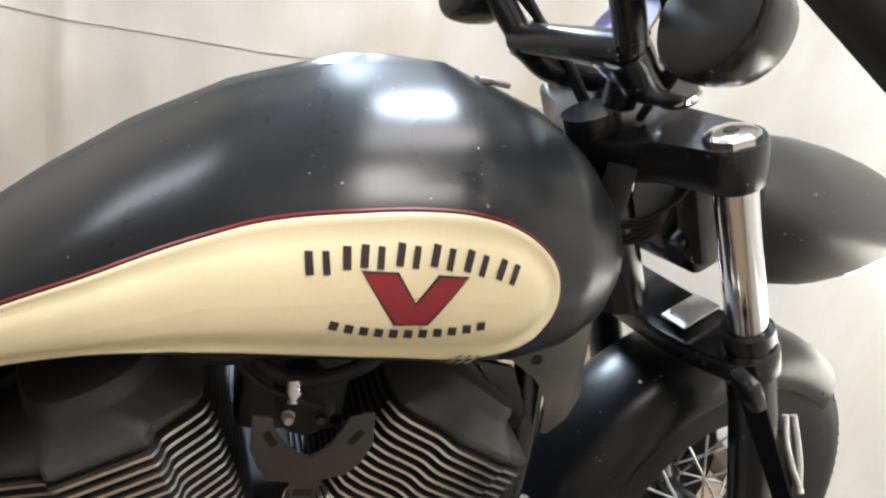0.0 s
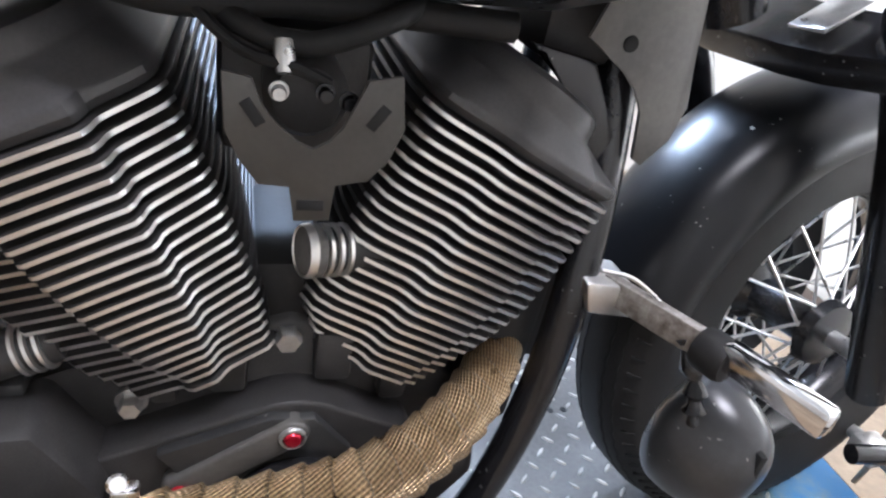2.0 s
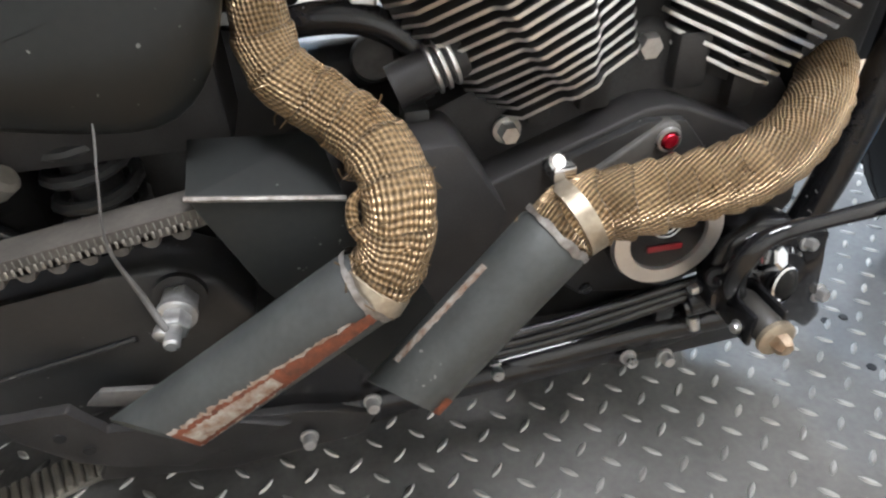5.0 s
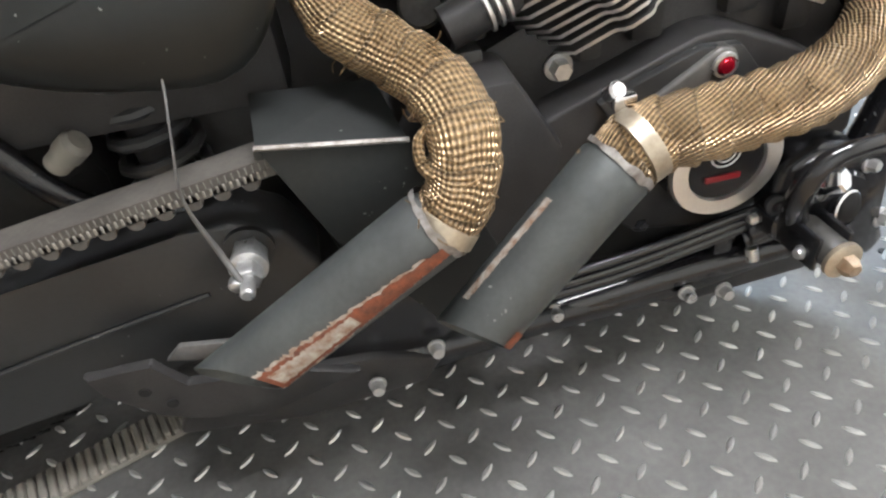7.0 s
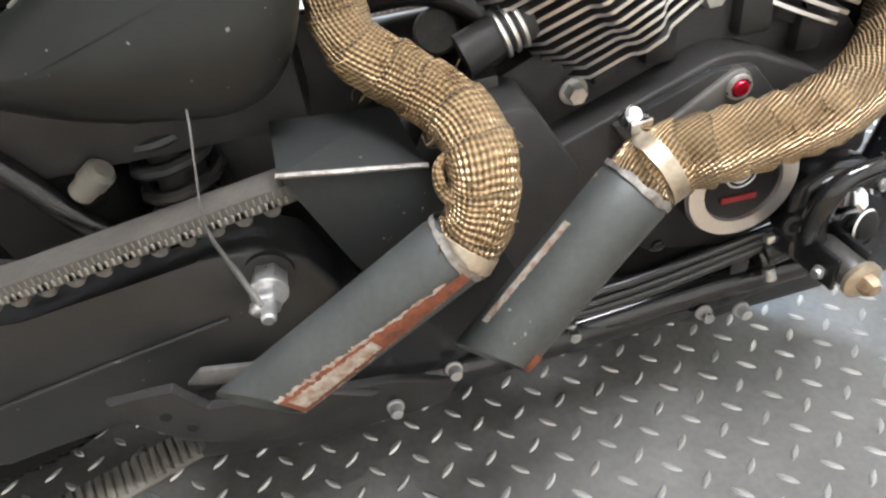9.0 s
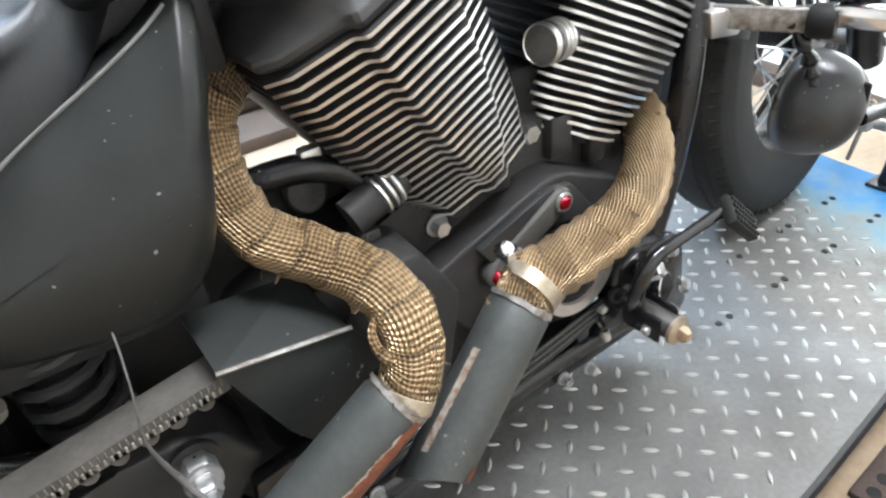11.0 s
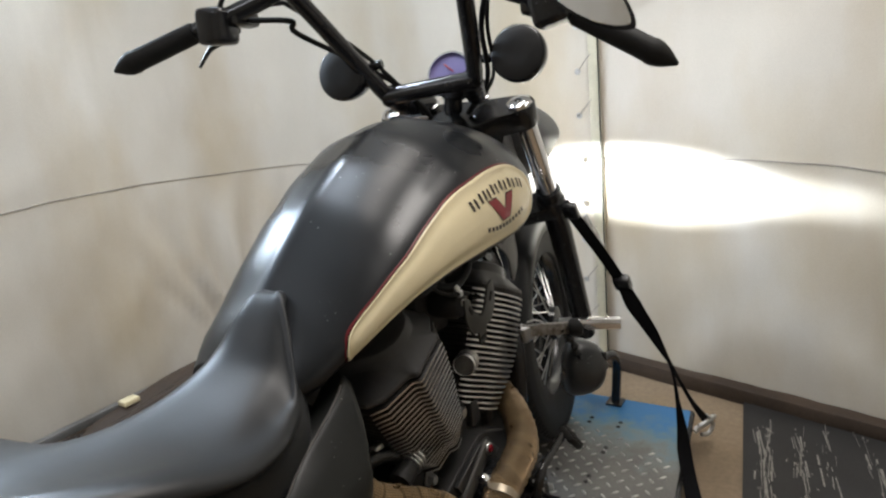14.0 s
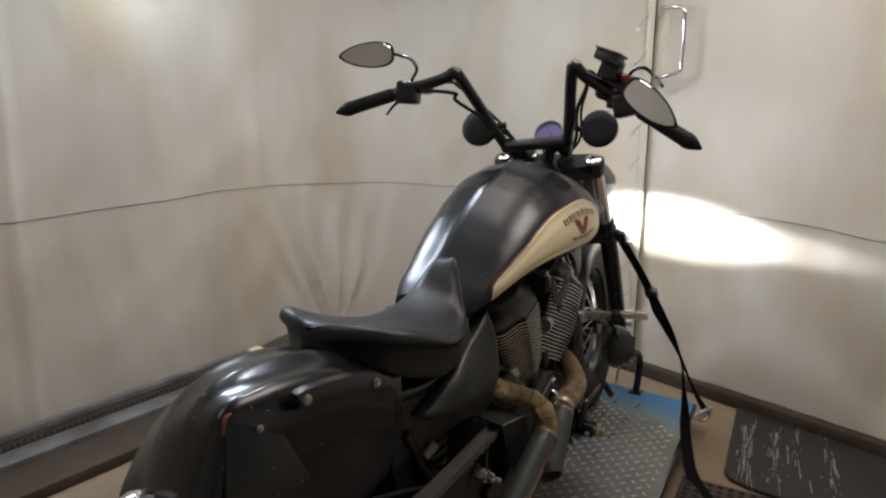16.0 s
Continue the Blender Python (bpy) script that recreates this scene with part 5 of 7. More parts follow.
        # worn stripe along the underside
        stripes = {"front": ((0.30, 0.86, 0.12, 0.05, "bare", "scraped bare streak"), (0.90, 1.0, 0.36, 2.15, "rust", "rusty lower lip")), "rear": ((0.10, 1.0, 0.40, 1.66, "bare", "pale ragged scrape edge"), (0.02, 1.0, 0.34, 1.68, "rust", "long rusty streak"), (0.50, 0.97, 0.21, 1.64, "bare", "bare scraped steel inside the rust"))}[which]
        for level, (f0, f1, wid, mid, mat, label) in enumerate(stripes):
            bm = bmesh.new()
            rows = []
            skin = 0.0007 + 0.0004 * level
            for i in range(81):
                f = f0 + (f1 - f0) * i / 80
                grow = 1.0 if which == "front" else 0.45 + 0.85 * f
                lo = mid - wid * grow * (1 + 0.30 * noise.noise((i * 0.21, 1 + level, 0)) + 0.30 * noise.noise((i * 0.9, 3 + level, 0)))
                hi = mid + wid * grow * (1 + 0.30 * noise.noise((i * 0.24, 9 + level, 0)) + 0.30 * noise.noise((i * 0.8, 13 + level, 0)))
                row = []
                for j in range(6):
                    t = lo + (hi - lo) * j / 5
                    off = side * math.cos(t) + up * math.sin(t)
                    end = b + way * cut(t)
                    row.append(bm.verts.new((a + off * (r + skin)).lerp(end + off * (r + skin), f)))
                rows.append(row)
            for p, q in zip(rows, rows[1:]):
                for j in range(5):
                    bm.faces.new((p[j], q[j], q[j + 1], p[j + 1]))
            part("bare_streak", bm, M[mat], pipe, label)
        # clamp
        m = axis_m(a - way * 0.012, way)
        if which == "front":
            part("clamp_screw", bm_join(bm_lathe([(0.006, -0.008), (0.0075, -0.006), (0.0075, 0.004), (0.0055, 0.006)], axis_m((0.081, -0.231, 0.396), (0.2, -0.7, 0.6)), 14), bm_box((0.086, -0.234, 0.390), (0.018, 0.012, 0.012), 0.002)), M["chrome"], pipe)
            part("clamp_band", bm_lathe([(0.0272, -0.0075), (0.0296, -0.0068), (0.0296, 0.0068), (0.0272, 0.0075)], axis_m((0.092, -0.2525, 0.3605), (-1, -0.18, -0.42)), 36, caps=False), M["brass"], pipe)


exhaust()

# ---------------------------------------------------------------- heat shield, belt, swingarm, shock


def rear_drive():
    face = [(-0.177, 0.405), (-0.072, 0.388), (-0.035, 0.33), (-0.005, 0.255), (-0.07, 0.20), (-0.142, 0.316)]
    shield = part("belt_guard", bm_prism(face, -0.224, -0.220, 0.0012), M["guard"], bike, "folded charcoal sheet metal guard")
    bm = bmesh.new()
    vs = [bm.verts.new(p) for p in ((-0.177, -0.224, 0.405), (-0.072, -0.224, 0.388), (-0.085, -0.150, 0.405), (-0.181, -0.150, 0.413), (-0.177, -0.220, 0.402), (-0.072, -0.220, 0.385), (-0.085, -0.150, 0.401), (-0.181, -0.150, 0.409))]
    for q in ((0, 1, 2, 3), (7, 6, 5, 4), (0, 4, 5, 1), (1, 5, 6, 2), (2, 6, 7, 3), (3, 7, 4, 0)):
        bm.faces.new([vs[i] for i in q])
    part("top_fold", bm, M["guard"], shield)
    part("fold_edge", bm_tube([(-0.178, -0.2245, 0.4055), (-0.071, -0.2245, 0.3885)], 0.0022, 6, 1), M["scuff"], shield)
    part("frame_junction", bm_prism([(-0.18, 0.24), (-0.06, 0.26), (-0.02, 0.165), (-0.09, 0.135), (-0.19, 0.15)], -0.195, -0.175, 0.004), M["black"], bike)
    part("engine_side_plate", bm_prism([(-0.10, 0.30), (-0.04, 0.40), (0.02, 0.40), (0.06, 0.33), (0.03, 0.20), (-0.06, 0.17)], -0.19, -0.12, 0.008), M["case"], bike)
    # swingarm with pivot bolt
    arm = [(-0.16, 0.255), (-0.185, 0.300), (-0.225, 0.322), (-0.27, 0.318), (-0.42, 0.290), (-0.78, 0.345), (-0.80, 0.20), (-0.513, 0.131), (-0.416, 0.152), (-0.308, 0.167), (-0.20, 0.205)]
    for y0, y1 in ((-0.18, -0.115), (0.115, 0.165)):
        part("swingarm", bm_prism(arm, y0, y1, 0.008, 3), M["satin"], bike, "charcoal painted swingarm", angle=45)
    m = axis_m((-0.215, -0.180, 0.294), (0, -1, 0.0)) @ Matrix.Diagonal((0.88, 0.88, 1, 1))
    pivot = part("pivot_bolt", bm_lathe([(0.024, 0), (0.024, 0.006), (0.019, 0.007)], m, 26), M["satin"], bike)
    part("hex_nut", bm_lathe([(0.0165, 0.007), (0.0175, 0.009), (0.0175, 0.022), (0.0155, 0.024)], m, 6), M["zinc"], pivot, "zinc hex nut")
    part("washer", bm_lathe([(0.016, 0.024), (0.018, 0.025), (0.018, 0.030), (0.016, 0.031)], m, 24), M["zinc"], pivot)
    part("lock_nut", bm_lathe([(0.0125, 0.031), (0.0135, 0.032), (0.0135, 0.044), (0.0115, 0.046)], m, 6), M["zinc"], pivot)
    part("stud", bm_lathe([(0.007, 0.046), (0.007, 0.062), (0.005, 0.064)], m, 16), M["zinc"], pivot)
    part("cable_lug", bm_lathe([(0.006, 0), (0.007, 0.003), (0.007, 0.009), (0.0045, 0.011)], axis_m((-0.222, -0.222, 0.296), (-0.2, -1, -0.3)), 16), M["zinc"], pivot)
    part("ground_cable", bm_tube([(-0.219, -0.230, 0.298), (-0.229, -0.218, 0.322), (-0.2368, -0.2216, 0.375), (-0.2299, -0.2134, 0.4184), (-0.2256, -0.194, 0.4515), (-0.223, -0.165, 0.505)], [0.0028, 0.0026, 0.0011, 0.0009, 0.0009, 0.0009], 8), M["plate"], bike)

    # drive belt with ribs, light dashes and rounded teeth
    def belt(x):
        return float(np.interp(x, (-0.80, -0.388, -0.17), (0.300, 0.341, 0.374)))
    rings = [[Vector((x, -0.210, belt(x) + 0.015)), Vector((x, -0.178, belt(x) + 0.015)), Vector((x, -0.178, belt(x))), Vector((x, -0.210, belt(x)))] for x in (-0.80, -0.6, -0.388, -0.28, -0.17)]
    b = part("drive_belt", bm_loft(rings), M["belt"], bike, "grey brown toothed drive belt")
    for k in range(28):
        x = -0.79 + k * 0.0222
        part("belt_tooth", bm_lathe([(0.0063, -0.015), (0.0072, -0.013), (0.0072, 0.013), (0.0063, 0.015)], axis_m((x, -0.195, belt(x) - 0.0005), (0, 1, 0)), 14), M["belt"], b)
    for k in range(86):
        x = -0.62 + k * 0.0052
        part("light_rib", bm_box((x, -0.2102, belt(x) + 0.0040), (0.0020, 0.0016, 0.0060), 0.0005, seg=1), M["soft_grey"], b)
        part("belt_groove", bm_box((x + 0.0026, -0.2101, belt(x) + 0.0108), (0.0012, 0.0014, 0.0065), 0.0004, seg=1), M["soft_belt"], b)
    part("swingarm_ridge", bm_tube([(-0.56, -0.1805, 0.196), (-0.465, -0.1815, 0.215), (-0.357, -0.1815, 0.236), (-0.262, -0.1815, 0.253)], 0.0026, 6), M["satin"], bike)
    # shock absorber behind the cover
    coil = [(-0.275 + 0.034 * math.cos(2 * math.pi * k / 12), -0.095 + 0.034 * math.sin(2 * math.pi * k / 12), 0.285 + 0.0021 * k) for k in range(110)]
    part("shock_spring", bm_tube(coil, 0.0062, 8, 1), M["satin"], bike, "charcoal coil spring")
    part("shock_body", bm_tube([(-0.275, -0.095, 0.27), (-0.275, -0.095, 0.53)], 0.022, 16, 1), M["case"], bike)
    part("bump_stop", bm_lathe([(0.010, 0), (0.016, 0.003), (0.0165, 0.022), (0.019, 0.024), (0.019, 0.044), (0.013, 0.050)], axis_m((-0.352, -0.13, 0.372), (0.85, -0.2, 0.62)) @ Matrix.Translation((0, 0, 0.006)) @ Matrix.Diagonal((0.66, 0.66, 0.76, 1)), 18), M["soft_grey"], bike, "pale rubber bump stop")
    # added dark panel down to the deck; blocks light from the far side
    part("added_dark_panel", bm_prism([(-0.60, 0.20), (-0.42, 0.012), (0.32, 0.012), (0.34, 0.14), (-0.02, 0.16), (-0.05, 0.40), (-0.12, 0.46), (-0.56, 0.50)], -0.060, -0.045, 0.003), M["case"], bike)
    part("frame_brace", bm_tube([(-0.42, -0.135, 0.46), (-0.383, -0.135, 0.405), (-0.352, -0.135, 0.350), (-0.315, -0.135, 0.324), (-0.25, -0.135, 0.315)], 0.011, 12), M["black"], bike)
    part("battery_box", bm_box((-0.30, 0.0, 0.47), (0.30, 0.26, 0.16), 0.01), M["case"], bike)
    part("rear_subframe", bm_tube([(-0.14, -0.10, 0.60), (-0.28, -0.125, 0.54), (-0.46, -0.13, 0.55), (-0.62, -0.125, 0.61)], 0.015, 12), M["black"], bike)
    part("brake_line", bm_tube([(-0.38, -0.16, 0.33), (-0.45, -0.165, 0.36), (-0.55, -0.16, 0.39)], 0.005, 8), M["rubber"], bike)


rear_drive()

# ---------------------------------------------------------------- frame, controls, pegs


def frame_tubes():
    for s in (-1, 1):
        part("frame_downtube", bm_tube([(0.455, s * 0.055, 0.735), (0.458, s * 0.095, 0.60), (0.449, s * 0.125, 0.47), (0.436, s * 0.13, 0.33), (0.405, s * 0.13, 0.20), (0.35, s * 0.145, 0.14), (0.25, s * 0.165, 0.128), (0.05, s * 0.18, 0.128), (-0.14, s * 0.18, 0.13), (-0.22, s * 0.15, 0.19)], 0.0185, 16), M["black"], bike, "gloss black frame tube")
        part("lower_rail", bm_tube([(0.30, s * 0.185, 0.158), (0.20, s * 0.178, 0.146), (0.05, s * 0.178, 0.130), (-0.10, s * 0.185, 0.112)], 0.0165, 14), M["gloss"], bike, "gloss black lower frame rail")
    part("backbone", bm_tube([(0.49, 0, 0.86), (0.35, 0, 0.80), (0.0, 0, 0.70), (-0.18, 0, 0.62)], 0.03, 14), M["case"], bike)
    gusset = [(0.400, 0.700), (0.415, 0.745), (0.470, 0.780), (0.482, 0.772), (0.488, 0.74), (0.494, 0.70), (0.504, 0.655), (0.497, 0.625), (0.478, 0.602), (0.468, 0.608), (0.463, 0.648), (0.452, 0.665), (0.438, 0.678), (0.420, 0.688)]
    part("neck_gusset", bm_prism(gusset, -0.120, -0.116, 0.001), M["neck"], bike, "grey scuffed steel neck plate")
    part("neck_gusset", bm_prism(gusset, 0.116, 0.120, 0.001), M["neck"], bike)
    part("plate_hole", bm_lathe([(0.0065, 0), (0.006, 0.001)], axis_m((0.435, -0.1201, 0.699), (0, -1, 0)), 16), M["hole"], bike)
    part("neck_box", bm_box((0.435, 0.0, 0.725), (0.11, 0.17, 0.11), 0.012), M["case"], bike)
    part("horn_bracket", bm_prism([(0.36, 0.69), (0.42, 0.68), (0.455, 0.62), (0.45, 0.57), (0.425, 0.585), (0.41, 0.65)], -0.108, -0.098, 0.004), M["black"], bike)
    for a, b, c, r in (((-0.05, 0.163), (0.105, 0.178), (0.262, 0.212), 0.0058), ((-0.05, 0.172), (0.10, 0.188), (0.258, 0.219), 0.0052), ((-0.05, 0.181), (0.10, 0.199), (0.250, 0.227), 0.0048)):
        part("oil_line", bm_tube([(a[0], -0.190, a[1]), (b[0], -0.198, b[1]), (c[0], -0.200, c[1])], r, 10), M["gloss"], bike, "thin gloss black oil line")
    for at in ((0.191, -0.196, 0.129), (0.230, -0.201, 0.126), (-0.140, -0.213, 0.122), (0.051, -0.187, 0.138), (-0.076, -0.203, 0.144)):
        part("bolt", bolt_bm(at, (0, -1, 0.1), 0.0065, 0.012, False), M["zinc"], bike)
    part("clip", bm_box((0, 0, 0), (0.046, 0.010, 0.009), 0.002, Matrix.Translation((0.258, -0.206, 0.2245)) @ Matrix.Rotation(-0.2, 4, "Y")), M["alu"], bike, "bright line clip")
    part("line_fitting", bm_tube([(0.238, -0.196, 0.190), (0.262, -0.196, 0.196), (0.292, -0.192, 0.202)], [0.013, 0.015, 0.014], 14, 2), M["gloss"], bike)
    part("line_fitting", bm_tube([(0.250, -0.202, 0.178), (0.252, -0.206, 0.165)], 0.006, 10, 1), M["zinc"], bike)
    part("oil_cooler", bm_box((0.440, 0.0, 0.50), (0.05, 0.20, 0.24), 0.006), M["case"], bike)
    part("engine_mount", bm_prism([(0.36, 0.30), (0.43, 0.30), (0.44, 0.50), (0.40, 0.56), (0.37, 0.45)], -0.105, -0.06, 0.006), M["case"], bike)
    part("bracket_tab", bm_box((0.225, -0.188, 0.185), (0.02, 0.012, 0.03), 0.003), M["black"], bike)
    part("stand_leg", bm_prism([(-0.34, 0.105), (-0.30, 0.165), (-0.14, 0.150), (-0.07, 0.128), (-0.09, 0.098), (-0.22, 0.085)], -0.205, -0.165, 0.006), M["case"], bike)
    part("seat_pan", bm_box((-0.145, 0.0, 0.590), (0.15, 0.17, 0.10), 0.012), M["case"], bike)
    part("regulator_box", bm_box((-0.120, -0.005, 0.515), (0.075, 0.10, 0.085), 0.008), M["case"], bike)
    part("hose", bm_tube([(-0.150, -0.075, 0.545), (-0.118, -0.068, 0.566), (-0.080, -0.050, 0.590), (-0.04, -0.04, 0.62)], 0.009, 10), M["rubber"], bike)
    part("terminal", bm_box((-0.036, -0.118, 0.490), (0.020, 0.014, 0.014), 0.003), M["zinc"], bike, "pale metal terminal")
    part("cable_arm", bm_tube([(-0.120, -0.095, 0.468), (-0.075, -0.112, 0.480), (-0.035, -0.122, 0.478), (-0.002, -0.126, 0.455), (0.004, -0.128, 0.415)], [0.012, 0.013, 0.013, 0.012, 0.011], 10), M["black"], bike)
    part("end_cap", bm_lathe([(0.014, -0.03), (0.014, 0.0), (0.012, 0.003), (0.004, 0.004)], axis_m((-0.028, -0.062, 0.425), (-0.2, -1, 0.3)) @ Matrix.Scale(1.5, 4), 24), M["plate"], bike, "dull grey starter end cap")
    part("starter_motor", bm_tube([(-0.13, -0.02, 0.405), (0.03, -0.02, 0.405)], 0.026, 20, 1), M["case"], bike)
    part("scraped_plate", bm_prism([(-0.314, 0.207), (-0.298, 0.221), (-0.25, 0.212), (-0.262, 0.192)], -0.204, -0.198, 0.001), M["plate"], bike, "pale scraped steel plate")
    for x, z in ((-0.334, 0.197), (-0.318, 0.176)):
        part("plate_hole", bm_lathe([(0.0055, 0), (0.005, 0.001)], axis_m((x, -0.2252, z), (0, -1, 0)), 14), M["hole"], bike)
    # kick plate at the rear
    part("stand_plate", bm_prism([(-0.149, 0.159), (-0.20, 0.178), (-0.27, 0.193), (-0.300, 0.190), (-0.317, 0.228), (-0.342, 0.223), (-0.374, 0.229), (-0.366, 0.200), (-0.332, 0.160), (-0.300, 0.146), (-0.248, 0.128)], -0.225, -0.215, 0.003), M["case"], bike, "dark bent stand bracket with holes")
    # highway bar and peg
    bar = part("highway_bar", bm_prism([(0.445, 0.503), (0.495, 0.498), (0.515, 0.478), (0.506, 0.463), (0.455, 0.470)], -0.150, -0.100, 0.004), M["alu"], bike, "polished aluminium highway bar clamp")
    part("arm", bm_box((0, 0, 0), (0.125, 0.012, 0.026), 0.002, Matrix.Translation((0.505, -0.185, 0.489)) @ Matrix.Rotation(radians(-62), 4, "Z")), M["scuff"], bar)
    part("joint_band", bm_lathe([(0.017, -0.014), (0.019, -0.01), (0.019, 0.01), (0.017, 0.014)], axis_m((0.522, -0.235, 0.492), (0.35, -1, 0.05)), 20), M["rubber"], bar)
    part("peg", bm_box((0, 0, 0), (0.088, 0.021, 0.024), 0.005, Matrix.Translation((0.538, -0.282, 0.500)) @ Matrix.Rotation(radians(-70), 4, "Z")), M["chrome"], bar)
    part("wire", bm_tube([(0.45, -0.155, 0.52), (0.48, -0.16, 0.515), (0.505, -0.175, 0.50), (0.515, -0.2, 0.49)], 0.002, 6), M["zinc"], bar)
    # horn under the bar: a dull black bell
    horn = part("horn_cover", bm_lathe([(0.058 * math.cos(radians(t)) ** 0.75 + 0.001, 0.068 * math.sin(radians(t)) if t > 0 else 0.032 * math.sin(radians(t))) for t in range(88, -80, -8)], axis_m((0.560, -0.215, 0.382), (0.35, -0.9, -0.1)) @ Matrix.Diagonal((0.86, 1.12, 1, 1)), 36), M["horn"], bike, "dusty charcoal bell shaped horn cover", angle=60)
    part("vent", bm_box((0.572, -0.276, 0.405), (0.008, 0.012, 0.028), 0.003), M["hole"], horn)
    part("chain_stay", bm_tube([(0.515, -0.205, 0.485), (0.525, -0.225, 0.455), (0.53, -0.235, 0.425), (0.54, -0.24, 0.40)], 0.008, 10, bumps=lambda s, a: 0.003 * math.sin(s * 800)), M["black"], horn)
    # brake pedal with chequered pad
    pedal = part("brake_pedal", bm_tube([(0.266, -0.232, 0.222), (0.248, -0.245, 0.262), (0.250, -0.252, 0.296), (0.268, -0.254, 0.313), (0.310, -0.255, 0.3195), (0.366, -0.256, 0.326)], [0.012, 0.011, 0.0095, 0.0075, 0.0065, 0.0075], 12, flat=(1.0, 0.72)), M["gloss"], bike, "black brake pedal with chequered rubber pad")
    pm = Matrix.Translation((0.390, -0.262, 0.308)) @ Matrix.Rotation(radians(42), 4, "Y") @ Matrix.Rotation(radians(42), 4, "X")
    pad = part("pad", bm_box((0, 0, 0), (0.074, 0.036, 0.014), 0.004, pm), M["rubber"], pedal)
    for i in range(8):
        for j in range(4):
            part("stud", bm_box(((i - 3.5) * 0.0088, (j - 1.5) * 0.0082, 0.008), (0.0052, 0.0050, 0.004), 0.0012, pm, 1), M["rubber"], pad)
    part("pad_cap", bm_box((0.0375, 0.0, 0.001), (0.006, 0.034, 0.012), 0.0015, pm), M["alu"], pad, "worn bare metal end")
    part("pedal_web", bm_prism([(0.283, 0.262), (0.305, 0.283), (0.345, 0.284), (0.366, 0.268), (0.361, 0.232), (0.372, 0.199), (0.391, 0.162), (0.379, 0.140), (0.350, 0.165), (0.319, 0.205)], -0.215, -0.200, 0.006, 2), M["gloss"], bike, "dark cast plate beside the brake pedal")
    part("peg_mount", bm_prism([(0.252, 0.235), (0.258, 0.275), (0.285, 0.292), (0.325, 0.286), (0.350, 0.262), (0.372, 0.222), (0.385, 0.180), (0.376, 0.148), (0.345, 0.150), (0.318, 0.166), (0.285, 0.176), (0.262, 0.195)], -0.212, -0.175, 0.010, 3), M["black"], bike, "black cast peg mount")
    part("mount_boss", bm_lathe([(0.030, -0.01), (0.031, 0.008), (0.027, 0.013), (0.012, 0.014)], axis_m((0.313, -0.213, 0.232), (0.1, -1, 0.1)), 24), M["gloss"], bike)
    part("mount_web", bm_prism([(0.10, 0.135), (0.24, 0.165), (0.30, 0.150), (0.385, 0.120), (0.36, 0.085), (0.20, 0.075)], -0.165, -0.130, 0.008), M["case"], bike)
    pm2 = axis_m((0.268, -0.230, 0.226), (0.03, -1, 0.02))
    clevis = part("peg_clevis", bm_join(bm_box((0.0145, 0, 0.022), (0.005, 0.034, 0.050), 0.002, pm2), bm_box((-0.0145, 0, 0.022), (0.005, 0.034, 0.050), 0.002, pm2), bm_lathe([(0.024, -0.03), (0.026, -0.012), (0.024, -0.002), (0.016, 0.001)], pm2, 20)), M["gloss"], bike, "black steel peg clevis")
    part("foot_peg", bm_lathe([(0.012, 0.004), (0.0145, 0.010), (0.0145, 0.048), (0.011, 0.054)], pm2, 18), M["bracket"], clevis, "worn bare steel peg stub")
    part("peg_end", bm_lathe([(0.013, 0.054), (0.0175, 0.0555), (0.0175, 0.060), (0.012, 0.0625)], pm2, 20), M["brass"], clevis)
    part("peg_tip", bm_lathe([(0.0095, 0.0625), (0.0095, 0.069), (0.006, 0.074)], pm2, 6), M["peg_tip"], clevis, "rusty brass coloured tip")
    part("side_bolt", bolt_bm((0.252, -0.262, 0.220), (-1, -0.2, 0), 0.005, 0.006, False), M["zinc"], clevis)
    hexa = part("adjuster", bm_lathe([(0.010, -0.004), (0.0115, -0.002), (0.0115, 0.020), (0.0095, 0.022)], axis_m((0.285, -0.224, 0.262), (0.45, -0.75, 0.5)), 6), M["chrome"], bike, "chrome hex adjuster")
    part("lock_ring", bm_lathe([(0.0125, -0.008), (0.014, -0.006), (0.0135, -0.003)], axis_m((0.285, -0.224, 0.262), (0.45, -0.75, 0.5)), 24), M["black"], hexa)
    part("rubber_stop", bm_lathe([(0.016, -0.01), (0.017, 0.0), (0.015, 0.012), (0.009, 0.016)], axis_m((0.314, -0.222, 0.229), (0.3, -0.9, 0.2)), 20), M["rubber"], bike)
    part("stop_ring", bm_lathe([(0.0165, 0.0), (0.0188, 0.002), (0.0188, 0.005), (0.0165, 0.006)], axis_m((0.314, -0.228, 0.229), (0.3, -0.9, 0.2)), 26, caps=False), M["chrome"], bike)
    for at, r in (((0.378, -0.212, 0.190), 0.0075), ((0.340, -0.214, 0.262), 0.006)):
        part("bolt", bolt_bm(at, (0.3, -1, 0.2), r, 0.010), M["zinc"], bike)
    part("master_cylinder", bm_tube([(0.36, -0.19, 0.225), (0.29, -0.2, 0.215), (0.24, -0.2, 0.20)], 0.014, 12), M["black"], bike)


frame_tubes()

# ---------------------------------------------------------------- steering: fork, wheel, bars
RAKE = 30.0
STEM = Vector((0.500, 0.022, 0.930))
AX = Vector((-math.sin(radians(RAKE)), 0, math.cos(radians(RAKE))))
TURN = Matrix.Translation(STEM) @ Matrix.Rotation(radians(10), 4, AX) @ Matrix.Translation(-STEM)


